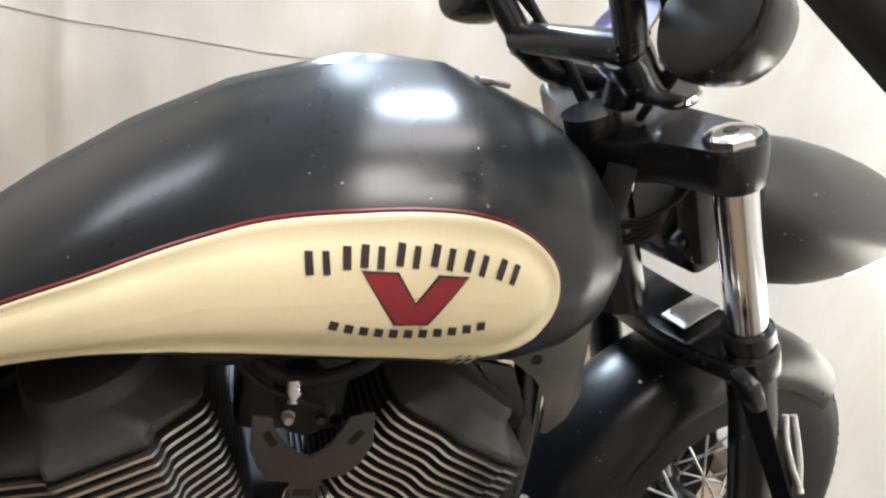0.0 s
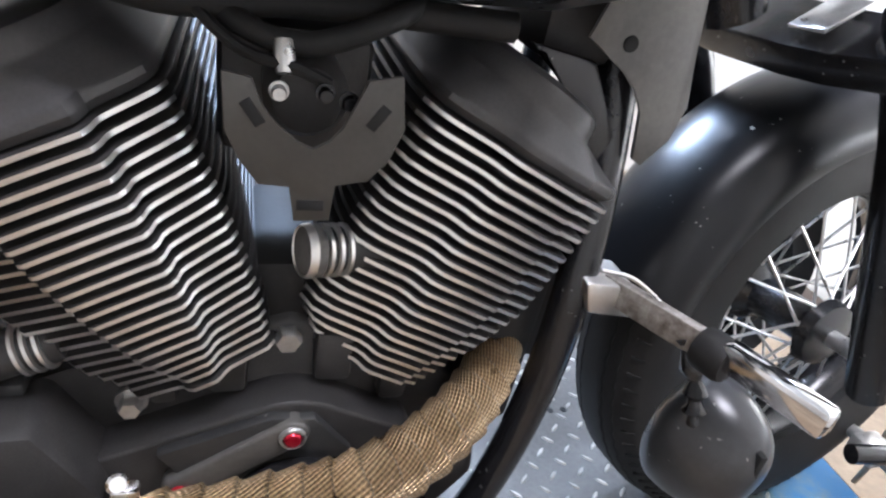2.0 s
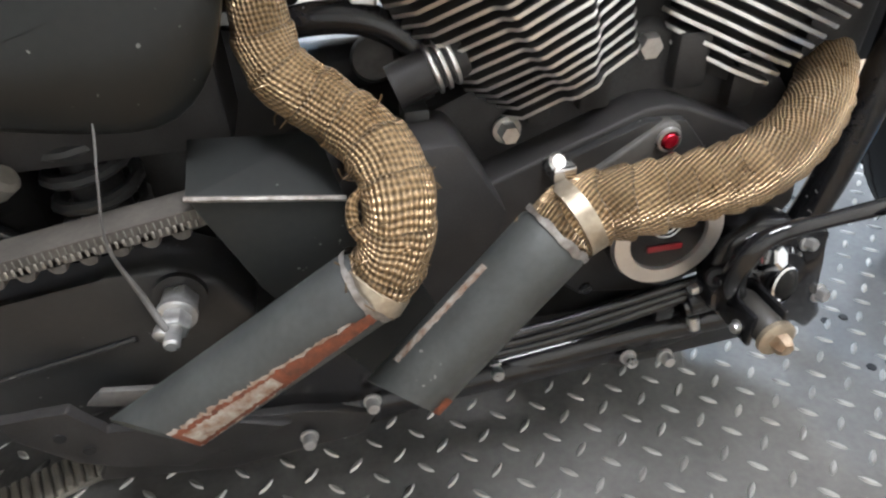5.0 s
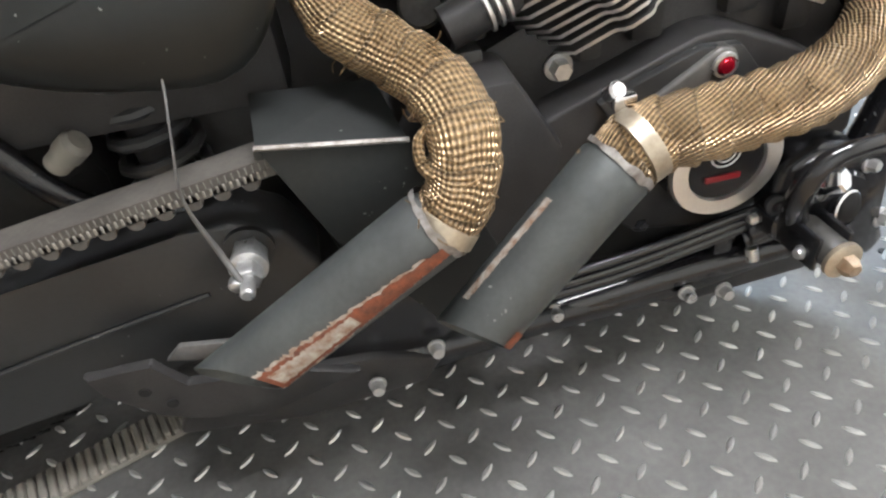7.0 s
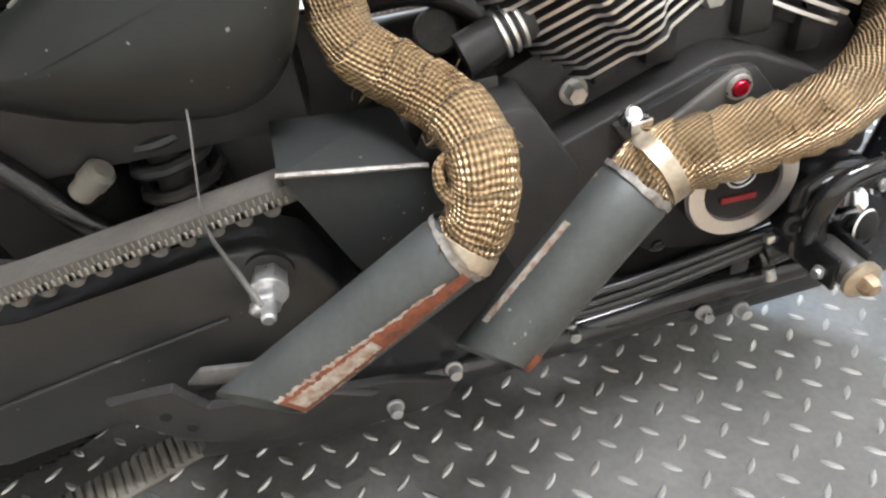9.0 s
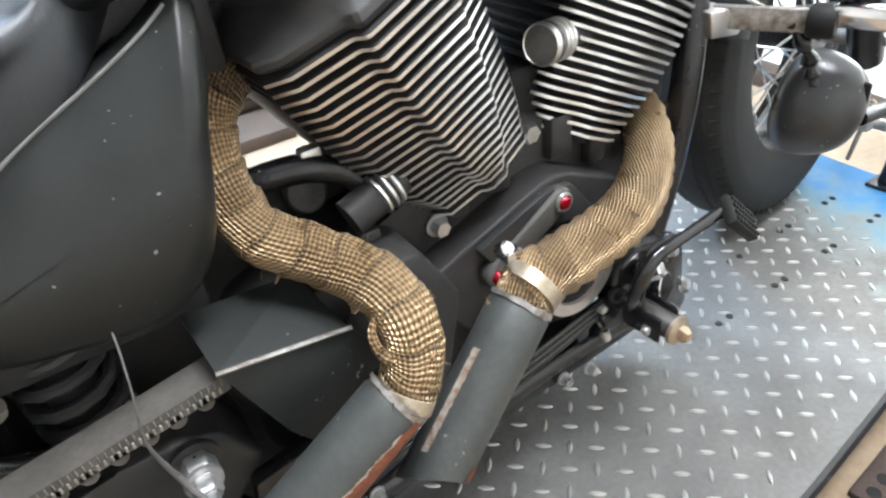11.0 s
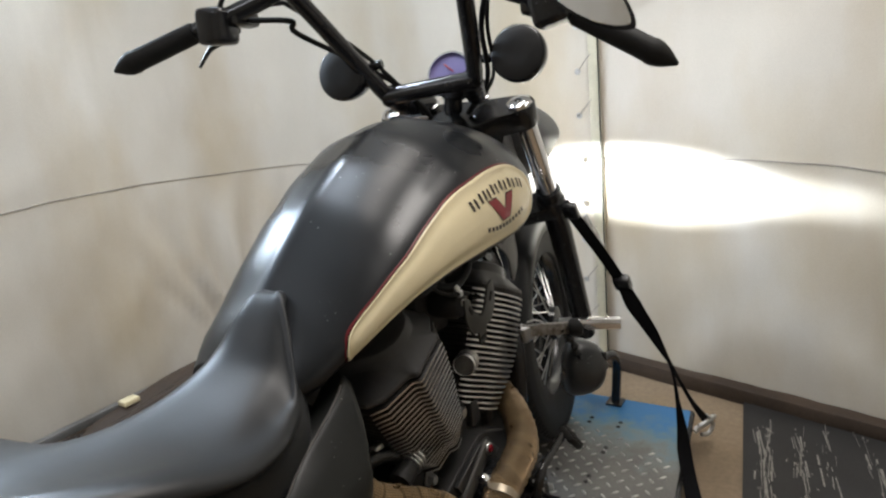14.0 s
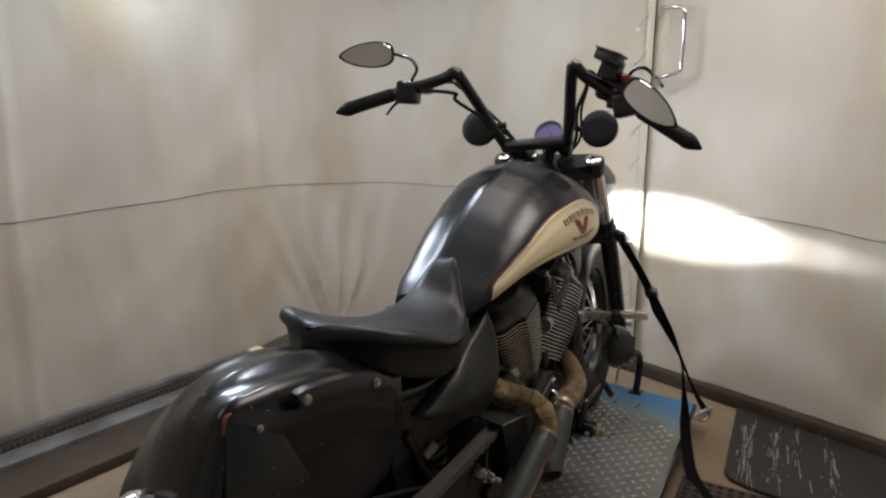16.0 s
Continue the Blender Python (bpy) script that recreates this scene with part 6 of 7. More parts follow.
def steering():
    y0 = STEM.y
    top = Vector((0.553, y0, 0.957))

    def along(d, s=0.0, fwd=0.0):
        return top - AX * d + Vector((0, s, 0)) + Vector((math.cos(radians(RAKE)), 0, math.sin(radians(RAKE)))) * fwd
    half = 0.1455
    spin = TURN.to_3x3().inverted()

    def leg_at(d, s):
        """A point down a fork leg, with the small shift that the clamps give it."""
        high, low = (Vector((0.007, -0.003, -0.017)), Vector((0.016, -0.005, -0.021))) if s < 0 else (Vector((0.010, 0.009, 0.009)), Vector((0.010, 0.006, -0.004)))
        return along(d, s * half) + spin @ high.lerp(low, min(1.0, max(0.0, d / 0.25)))
    axle_d = (top.z - 0.335) / math.cos(radians(RAKE))
    hub_c = along(axle_d) + Vector((-0.024, 0, -0.008))
    for s in (-1, 1):
        part("fork_tube", bm_tube([leg_at(0.0, s), leg_at(0.27, s)], 0.0232, 24, 1), M["chrome"], bike, "chrome fork tube", TURN)
        part("fork_leg", bm_tube([leg_at(0.222, s), leg_at(0.238, s), leg_at(0.24, s), leg_at(0.36, s), leg_at(0.36, s).lerp(hub_c + Vector((0, s * half, 0)), 0.75), hub_c + Vector((0.012, s * half, -0.025))], [0.030, 0.031, 0.029, 0.029, 0.028, 0.026], 24, 1), M["black"], bike, "black lower fork leg", TURN)
        cap = part("fork_cap", bm_lathe([(0.027, -0.01), (0.0285, 0.0), (0.0275, 0.007), (0.022, 0.010), (0.012, 0.0105)], axis_m(leg_at(-0.012, s), AX), 8), M["chrome"], bike, "chrome fork cap bolt", TURN)
        part("hex_socket", bm_lathe([(0.0085, 0.0108), (0.0075, 0.0115)], axis_m(leg_at(-0.012, s), AX), 6), M["hole"], cap, "", TURN)
        part("pinch_collar", bm_lathe([(0.026, 0), (0.034, 0.003), (0.034, 0.035), (0.030, 0.040)], axis_m(leg_at(0.285, s), AX), 26), M["black"], bike, "", TURN)
        part("brake_caliper", bm_box((0, 0, 0), (0.05, 0.05, 0.10), 0.012, Matrix.Translation(along(axle_d - 0.10, s * 0.10, -0.06)) @ Matrix.Rotation(radians(-RAKE), 4, "Y")), M["black"], bike, "", TURN) if s > 0 else None

    def tree(d, thick, name, reach, shift, tip):
        n = 14
        right = [(0.036 * math.sin(a), -(half + 0.036 * math.cos(a))) for a in np.linspace(-math.pi / 2, math.pi / 2, n + 1)]
        front = [(0.030, -0.06), (0.030, 0.06)]
        left = [(x, -y) for x, y in right[::-1]]
        back = [(-0.05, 0.095), (-reach, 0.05), (-reach, -0.05), (-0.05, -0.095)]
        outline = right + front + left + back
        up = AX
        fw = Vector((math.cos(radians(RAKE)), 0, math.sin(radians(RAKE))))
        rings = []
        for h, k in ((-thick / 2, 0.96), (-thick / 2 + 0.004, 1.0), (thick / 2 - 0.004, 1.0), (thick / 2, 0.96)):
            rings.append([top - AX * d + fw * x * k + Vector((0, y * (1 - (1 - k) * 0.25), 0)) + up * h for x, y in outline])
        mid = TURN @ (top - AX * d)
        return part(name, bm_loft(rings), M["black"], bike, "thick black fork clamp", Matrix.Translation(shift) @ Matrix.Translation(mid) @ Matrix.Rotation(radians(tip), 4, "X") @ Matrix.Translation(-mid) @ TURN, angle=35)
    tree(0.014, 0.050, "upper_fork_clamp", 0.085, (0.008, 0.003, -0.004), 4.3)
    tree(0.272, 0.034, "lower_fork_clamp", 0.055, (0.013, 0.0, -0.012), 3.0)
    part("clamp_plate", bm_box((0, 0, 0), (0.042, 0.062, 0.004), 0.0015, axis_m(along(0.246, -0.066, -0.006), AX)), M["zinc"], bike, "shiny scuffed plate on the lower clamp", Matrix.Translation((0.010, 0, -0.014)) @ TURN)
    part("steering_neck", bm_tube([STEM + AX * 0.02, STEM - AX * 0.25], 0.034, 20, 1), M["black"], bike)
    # headlight
    yl = y0 - 0.04
    rings = []
    for x, r, dz in ((0.680, 0.030, 0.022), (0.695, 0.062, 0.018), (0.735, 0.086, 0.010), (0.79, 0.099, 0.0), (0.86, 0.102, -0.006), (0.92, 0.098, -0.010), (0.965, 0.091, -0.012), (0.975, 0.082, -0.012)):
        ring = []
        for k in range(32):
            a = 2 * math.pi * k / 32
            z = 0.868 + dz + r * math.copysign(abs(math.sin(a)) ** 1.25, math.sin(a)) * 0.98
            peak = 0.030 * max(0, math.sin(a)) * (x - 0.69) / 0.26
            low = -0.06 * max(0, -math.sin(a)) * max(0, (x - 0.8) / 0.15)
            ring.append(Vector((x + peak + low, yl + r * 1.04 * math.copysign(abs(math.cos(a)) ** 1.25, math.cos(a)), z)))
        rings.append(ring)
    lamp = part("headlight", bm_loft(rings), M["satin"], bike, "dusty black teardrop headlight", TURN, angle=24)
    part("lens", bm_lathe([(0.074, 0.0), (0.06, 0.008), (0.02, 0.013)], axis_m((0.976, yl, 0.856), (1, 0, 0.12)), 32), EMIT, lamp, "lit headlight lens", TURN)
    part("headlight_bracket", bm_tube([along(0.17, -0.05), (0.66, y0 - 0.05, 0.835), (0.70, y0 - 0.045, 0.85)], 0.012, 10), M["black"], bike, "", TURN)
    for at in ((0.66, y0 - 0.065, 0.80),):
        part("bolt", bolt_bm(at, (0, -1, 0), 0.006, 0.008, False), M["zinc"], bike, "", TURN)
    part("fork_brace", bm_box((0, 0, 0), (0.040, 0.075, 0.15), 0.010, axis_m(along(0.125, -0.062, 0.045), AX)), M["case"], bike, "", TURN)
    part("headlight_mount", bm_prism([(0.64, 0.88), (0.71, 0.91), (0.73, 0.80), (0.68, 0.77), (0.65, 0.80)], y0 - 0.06, y0 + 0.06, 0.01), M["black"], bike, "", TURN)
    # cables and hoses
    rng = random.Random(2)
    for k in range(5):
        d = 0.010 * k
        part("control_cable", bm_tube([(0.60 + d, y0 - 0.075 + d, 0.925), (0.585 + 0.6 * d, y0 - 0.085 + d, 0.885), (0.555 + 0.4 * d, y0 - 0.075, 0.850 - 0.5 * d), (0.515, y0 - 0.06 + 0.4 * d, 0.822 - 0.7 * d + 0.01 * rng.uniform(-1, 1)), (0.475, y0 - 0.05, 0.795)], 0.0030, 7), M["rubber"], bike)
    part("cable_sleeve", bm_tube([(0.505, y0 - 0.075, 0.905), (0.498, y0 - 0.085, 0.85), (0.485, y0 - 0.085, 0.79), (0.478, y0 - 0.09, 0.745)], [0.016, 0.018, 0.026, 0.030], 14), M["rubber"], bike)
    part("brake_hose", bm_tube([along(0.27, -0.13, 0.035), along(0.36, -0.14, 0.05), along(0.42, -0.135, 0.045), along(0.5, -0.12, 0.03)], 0.005, 8), M["zinc"], bike, "", TURN)
    # front fender
    c = hub_c
    rings = []
    for a in np.linspace(radians(57), radians(164), 40):
        ring = []
        half_w = 0.083
        for inner in (0, 1):
            ks = range(15) if not inner else range(14, -1, -1)
            for k in ks:
                f = k / 14 * 2 - 1
                r = 0.360 - 0.004 * inner - 0.075 * abs(f) ** 2.6
                ring.append(c + Vector((r * math.cos(a), (half_w - 0.003 * inner) * math.copysign(abs(math.sin(f * math.pi / 2)), f), r * math.sin(a))))
        rings.append(ring)
    fen = part("front_fender", bm_loft(rings), M["front_fender"], bike, "satin black front fender with water spots", TURN, angle=50)
    for ang in (95, 110, 128):
        p = c + Vector((0.357 * math.cos(radians(ang)), -0.035, 0.357 * math.sin(radians(ang)) - 0.003))
        part("rivet", bm_lathe([(0.004, 0), (0.0035, 0.002), (0.001, 0.003)], axis_m(p, p - c), 10), M["zinc"], fen, "", TURN)
    c = c + Vector((0.016, 0, 0.008))
    wheel("front_wheel", c, 0.333, 0.068, TURN, 0.200)
    disc_m = TURN @ Matrix.Translation(c + Vector((0, 0.085, 0))) @ Matrix.Rotation(radians(90), 4, "X")
    part("brake_disc", bm_lathe([(0.10, -0.0025), (0.168, -0.0025), (0.168, 0.0025), (0.10, 0.0025), (0.10, -0.0025)], disc_m, 48, caps=False), M["satin"], bike, "steel brake disc")
    part("disc_carrier", bm_lathe([(0.02, -0.02), (0.105, -0.003), (0.105, 0.003), (0.02, 0.02)], disc_m, 36, caps=False), M["black"], bike)
    part("front_axle", bm_tube([c + Vector((0, -0.19, 0)), c + Vector((0, 0.19, 0))], 0.012, 14, 1), M["zinc"], bike, "", TURN)
    bars(y0, along)


def bars(y0, along):
    for s in (-1, 1):
        base = along(-0.014, s * 0.060, 0.016)
        part("riser", bm_tube([base, base + Vector((-0.012, s * 0.002, 0.012)), Vector((0.485, y0 + s * 0.078, 0.988)), Vector((0.450, y0 + s * 0.088, 1.007)), Vector((0.437, y0 + s * 0.091, 1.013))], [0.0215, 0.0215, 0.022, 0.0235, 0.024], 20), M["black"], bike, "gloss black handlebar riser", TURN)
        part("riser_collar", bm_lathe([(0.026, 0), (0.029, 0.002), (0.029, 0.006), (0.026, 0.008)], axis_m(base + AX * 0.001, AX) @ Matrix.Diagonal((0.87, 0.87, 1, 1)), 24), M["chrome"], bike, "", TURN)
    back = TURN.inverted()
    gL, gR = back @ Vector((0.085, 0.470, 1.108)), back @ Vector((0.395, -0.445, 1.027))
    bends = {1: back @ Vector((0.212, 0.160, 1.208)), -1: back @ Vector((0.300, -0.148, 1.218))}
    bar = part("handlebar", bm_tube([(0.437, y0 - 0.10, 1.012), (0.437, y0, 1.012), (0.437, y0 + 0.10, 1.012)], 0.0185, 16, 1), M["black"], bike, "matt black mini ape handlebar", TURN)
    for s, g in ((1, gL), (-1, gR)):
        bend = bends[s]
        p = [Vector((0.437, y0 + s * 0.09, 1.012)), Vector((0.432, y0 + s * 0.102, 1.022)), Vector((0.437, y0 + s * 0.09, 1.012)).lerp(bend, 0.93), bend + Vector((-0.006, s * 0.010, 0.004)), bend.lerp(g, 0.12), g.lerp(bend, 0.45)]
        part("bar_arm", bm_tube(p, 0.0165, 16, 3), M["black"], bar, "", TURN)
        gd = (g - bend).normalized()
        grip = bm_tube([g - gd * 0.155, g - gd * 0.15, g - gd * 0.02, g - gd * 0.015, g - gd * 0.004, g + gd * 0.010, g + gd * 0.032], [0.017, 0.0195, 0.0205, 0.022, 0.021, 0.016, 0.003], 18, 1)
        gob = part("grip", grip, M["rubber"], bar, "black rubber grip with pointed end", TURN)
        for k in range(4):
            part("stud", bm_lathe([(0.003, 0), (0.0025, 0.003)], axis_m(g - gd * (0.03 + 0.03 * k) + Vector((0, 0, 0.02)), (0, 0, 1)), 8), M["zinc"], gob, "", TURN)
        ctl = g - gd * 0.20
        part("switch_housing", bm_box((0, 0, 0), (0.058, 0.062, 0.066), 0.012, Matrix.Translation(ctl + Vector((0.0, 0, -0.008))) @ Matrix.Rotation(0.15 * s, 4, "X"), 3), M["black"], bar, "", TURN)
        part("lever_perch", bm_box((0, 0, 0), (0.07, 0.03, 0.028), 0.006, Matrix.Translation(ctl + Vector((0.03, -s * 0.035, 0.0)))), M["black"], bar, "", TURN)
        part("lever", bm_tube([ctl + Vector((0.055, 0.0, -0.01)), ctl + Vector((0.075, s * 0.06, -0.02)), ctl + Vector((0.072, s * 0.09, -0.03)), ctl + Vector((0.06, s * 0.115, -0.06))], [0.008, 0.007, 0.005, 0.003], 10), M["black"], bar, "", TURN)
        low = Vector((0.437, y0 + s * 0.09, 1.012))
        if s > 0:
            part("cable_loop", bm_tube([ctl + Vector((0.03, -s * 0.05, -0.005)), ctl + Vector((0.06, -s * 0.12, -0.02)), bend + Vector((0.05, s * 0.03, -0.07)), Vector((0.40, y0 + s * 0.12, 1.08)), Vector((0.47, y0 + s * 0.06, 1.01)), Vector((0.52, y0 + s * 0.04, 0.95))], 0.0055, 8), M["rubber"], bar, "", TURN)
            part("cable_loop", bm_tube([ctl + Vector((0.02, -s * 0.04, 0.01)), ctl + Vector((0.04, -s * 0.11, 0.012)), bend + Vector((0.035, s * 0.015, -0.03)), Vector((0.39, y0 + s * 0.11, 1.10)), Vector((0.46, y0 + s * 0.07, 1.02)), Vector((0.52, y0 + s * 0.05, 0.95))], 0.0045, 8), M["rubber"], bar, "", TURN)
        else:
            for off, r in ((0.0, 0.0055), (0.012, 0.004)):
                part("cable_loop", bm_tube([ctl + Vector((0.0, 0.03, 0.012)), bend + Vector((0.01 + off, -0.045, -0.012)), bend + Vector((0.02 + off, -0.030, -0.055)), bend.lerp(low, 0.55) + Vector((0.026, -0.020 - off, 0)), low + Vector((0.045, -0.02 - off, 0.0)), Vector((0.53, y0 - 0.04, 0.95))], r, 8), M["rubber"], bar, "", TURN)
        # round signal on a short stalk
        sg = back @ (Vector((0.450, -0.172, 1.061)) if s < 0 else Vector((0.349, 0.174, 1.058)))
        sig = part("turn_signal", bm_lathe([(0.050, 0.0), (0.0535, -0.004), (0.054, -0.014), (0.052, -0.030), (0.044, -0.055), (0.028, -0.075), (0.010, -0.083)], axis_m(sg, (-1, 0, 0.12)), 36), M["black"], bike, "round black turn signal with smoked lens", TURN, angle=50)
        part("smoked_lens", bm_lathe([(0.0495, 0.0005), (0.046, 0.0025), (0.02, 0.003)], axis_m(sg, (-1, 0, 0.12)), 36), M["glass_dark"], sig, "", TURN)
        part("stalk", bm_tube([sg + Vector((0.03, -s * 0.03, 0.0)), sg + Vector((0.035, -s * 0.08, 0.005))], 0.009, 10, 1), M["black"], sig, "", TURN)
        # mirror: middle, long way to the point, facing way
        if s > 0:
            mc, long, face, hl, hw = Vector((0.135, 0.43, 1.266)), Vector((-0.55, 0.83, -0.06)), Vector((-0.83, -0.55, 0.02)), 0.080, 0.042
            stem = [TURN @ (ctl + Vector((0.012, 0.0, 0.02))), TURN @ ctl + Vector((0.01, -0.022, 0.055)), TURN @ ctl + Vector((0.01, -0.004, 0.084)), TURN @ ctl + Vector((0.01, 0.03, 0.096)), mc - long * hl * 0.95 + Vector((0.01, 0, 0))]
        else:
            mc, long, face, hl, hw = Vector((0.24, -0.382, 1.118)), Vector((0.05, -0.766, -0.643)), Vector((-0.95, -0.18, -0.10)), 0.081, 0.040
            stem = [TURN @ (ctl + Vector((0.012, 0.0, 0.02))), TURN @ ctl + Vector((0.01, -0.005, 0.07)), TURN @ ctl + Vector((0.005, -0.04, 0.085)), TURN @ ctl + Vector((0.0, -0.075, 0.06)), mc + Vector((0.012, -0.02, 0.045))]
        face = (face - long.normalized() * face.dot(long.normalized())).normalized()
        xa = long.normalized()
        ya = face.cross(xa)
        shape = []
        for k in range(40):
            a = 2 * math.pi * k / 40
            blunt = math.copysign(abs(math.sin(a)) ** (0.62 if math.cos(a) < 0 else 1.0), math.sin(a))
            shape.append((hl * math.cos(a), hw * blunt * (0.42 + 0.58 * (0.5 - 0.5 * math.cos(a)) ** 0.5)))

        def at(px, py, h):
            return mc + xa * px + ya * py + face * h
        rings = [[at(px * k, py * k, h) for px, py in shape] for k, h in ((0.5, -0.020), (0.88, -0.013), (1.02, -0.004), (1.03, 0.002), (0.97, 0.003))]
        mir = part("mirror", bm_loft(rings), M["black"], bike, "teardrop handlebar mirror with black shell", angle=50)
        part("mirror_glass", bm_loft([[at(px * k, py * k, h) for px, py in shape] for k, h in ((0.92, 0.0032), (0.90, 0.0040))]), M["mirror"], mir, angle=5)
        part("mirror_stem", bm_tube(stem, 0.0048, 8), M["black"], mir)
    # reservoir on the right control, red switch, gauge
    ctl = gR - (gR - bends[-1]).normalized() * 0.20
    tray = TURN.inverted() @ Matrix.Translation((0.296, -0.25, 1.239)) @ Matrix.Rotation(0.35, 4, "X") @ Matrix.Rotation(0.1, 4, "Y")
    inv = TURN.inverted()
    part("switch_housing", bm_box((0, 0, 0), (0.070, 0.090, 0.082), 0.014, inv @ Matrix.Translation((0.362, -0.252, 1.168)) @ Matrix.Rotation(0.35, 4, "X"), 3), M["black"], bar, "", TURN)
    part("reservoir_mount", bm_box((0, 0, 0), (0.045, 0.055, 0.055), 0.008, inv @ Matrix.Translation((0.315, -0.25, 1.212)) @ Matrix.Rotation(0.35, 4, "X")), M["black"], bar, "", TURN)
    res = part("brake_reservoir", bm_box((0, 0, 0), (0.06, 0.066, 0.026), 0.006, tray), M["satin"], bike, "black brake fluid reservoir", TURN)
    part("reservoir_lid", bm_box((0, 0, 0.015), (0.064, 0.072, 0.006), 0.002, tray), M["plate"], res, "", TURN)
    part("kill_switch", bm_box((0, 0, 0), (0.014, 0.024, 0.018), 0.003, TURN.inverted() @ Matrix.Translation((0.322, -0.288, 1.187))), M["red"], bike, "red kill switch", TURN)
    g = axis_m((0.487, y0 - 0.029, 1.036), (-1, 0, 0.55))
    gauge = part("speedometer", bm_lathe([(0.02, -0.05), (0.042, -0.045), (0.048, -0.02), (0.049, 0.004), (0.047, 0.010), (0.043, 0.010), (0.042, 0.004)], g, 40), M["chrome"], bike, "round speedometer in a chrome cup", TURN)
    part("dial_face", bm_lathe([(0.042, 0.0045), (0.01, 0.0048)], g, 36), M["dial"], gauge, "", TURN)
    part("red_tell_tale", bm_lathe([(0.006, 0.005), (0.005, 0.0065)], g @ Matrix.Translation((0.008, -0.012, 0)), 14), M["red"], gauge, "", TURN)
    part("needle", bm_box((0, 0, 0), (0.003, 0.03, 0.001), 0.0003, g @ Matrix.Translation((0, 0.01, 0.007)) @ Matrix.Rotation(0.8, 4, "Z")), M["red"], gauge, "", TURN)
    part("gauge_mount", bm_tube([(0.505, y0 - 0.025, 1.01), (0.52, y0 - 0.01, 0.96)], 0.02, 12, 1), M["black"], bike, "", TURN)


EMIT = bpy.data.materials.new("lit_headlight_lens")
EMIT.use_nodes = True
EMIT.node_tree.nodes["Principled BSDF"].inputs["Emission Color"].default_value = (0.95, 0.97, 1.0, 1)
EMIT.node_tree.nodes["Principled BSDF"].inputs["Emission Strength"].default_value = 12
steering()

# ---------------------------------------------------------------- things on the floor and deck


def ribbon(name, points, wide, mat, parent, label="", way=(0.4, -0.7, 0.4), thick=0.0014, sub=8, taper=None):
    line = curve(points, sub)
    wides = [wide] * len(points) if taper is None else taper
    rings = []
    w = Vector(way).normalized()
    for i, p in enumerate(line):
        t = (line[min(i + 1, len(line) - 1)] - line[max(i - 1, 0)]).normalized()
        tw = 0.35 * math.sin(i * 0.12)
        wide = float(np.interp(i * (len(wides) - 1) / (len(line) - 1), range(len(wides)), wides))
        side = (w - t * w.dot(t)).normalized()
        side = (side * math.cos(tw) + t.cross(side) * math.sin(tw)).normalized()
        nrm = t.cross(side)
        rings.append([p + side * wide / 2 + nrm * thick, p - side * wide / 2 + nrm * thick, p - side * wide / 2 - nrm * thick, p + side * wide / 2 - nrm * thick])
    return part(name, bm_loft(rings), M[mat], parent, label, angle=30)


def strap():
    base = thing("tie_down_strap", (0.98, -0.43, FLOOR_Z), "black webbing tie-down strap hooked to the lift", "strap")
    o = Vector((0.98, -0.43, FLOOR_Z))

    def L(*pts):
        return [Vector(p) - o for p in pts]
    ribbon("upper_webbing", L((0.655, -0.17, 0.735), (0.70, -0.21, 0.65), (0.745, -0.24, 0.575), (0.79, -0.262, 0.505)), 0.026, "webbing", base)
    ribbon("lower_webbing", L((0.79, -0.262, 0.505), (0.80, -0.284, 0.452), (0.822, -0.322, 0.375), (0.842, -0.354, 0.30), (0.92, -0.366, 0.21), (1.00, -0.384, 0.11), (1.075, -0.405, 0.025)), 0.03, "webbing", base, taper=(0.028, 0.037, 0.028, 0.010, 0.008, 0.012, 0.022))
    ribbon("loose_tail", L((0.842, -0.356, 0.30), (0.845, -0.368, 0.25), (0.845, -0.376, 0.19), (0.855, -0.384, 0.11), (0.855, -0.389, 0.05), (0.825, -0.408, -0.02), (0.765, -0.438, -0.068), (0.70, -0.478, -0.084), (0.60, -0.545, -0.084)), 0.03, "webbing", base, taper=(0.008, 0.007, 0.010, 0.024, 0.036, 0.038, 0.039, 0.039, 0.039))
    part("cam_buckle", bm_join(bm_box((0, 0, 0), (0.05, 0.04, 0.022), 0.005, Matrix.Translation(Vector((0.785, -0.262, 0.512)) - o) @ Matrix.Rotation(radians(45), 4, "Y")), bm_box((0, 0, 0.014), (0.03, 0.03, 0.012), 0.004, Matrix.Translation(Vector((0.785, -0.262, 0.512)) - o) @ Matrix.Rotation(radians(30), 4, "Y"))), M["black"], base, "black cam buckle")
    part("upper_buckle", bm_box((0, 0, 0), (0.045, 0.035, 0.018), 0.005, Matrix.Translation(Vector((0.66, -0.185, 0.715)) - o) @ Matrix.Rotation(radians(50), 4, "Y")), M["black"], base)
    part("hook", bm_tube(L((1.08, -0.405, 0.035), (1.10, -0.415, 0.015), (1.11, -0.42, -0.01), (1.095, -0.41, -0.03), (1.075, -0.395, -0.025)), 0.006, 10), M["zinc"], base, "bent steel hook")
    for side in (-0.006, 0.006):
        part("chain_link", bm_tube(L((0.722 + side, -0.196, 0.692), (0.728 + side * 1.4, -0.206, 0.668), (0.738 + side, -0.218, 0.640), (0.749 - side * 0.3, -0.229, 0.612)), 0.0038, 10), M["zinc"], base, "pale steel hook")
    part("shackle", bm_tube(L((1.07, -0.38, -0.01), (1.09, -0.41, 0.012), (1.125, -0.42, 0.012), (1.14, -0.40, -0.02), (1.11, -0.37, -0.04)), 0.008, 10), M["zinc"], base)


strap()


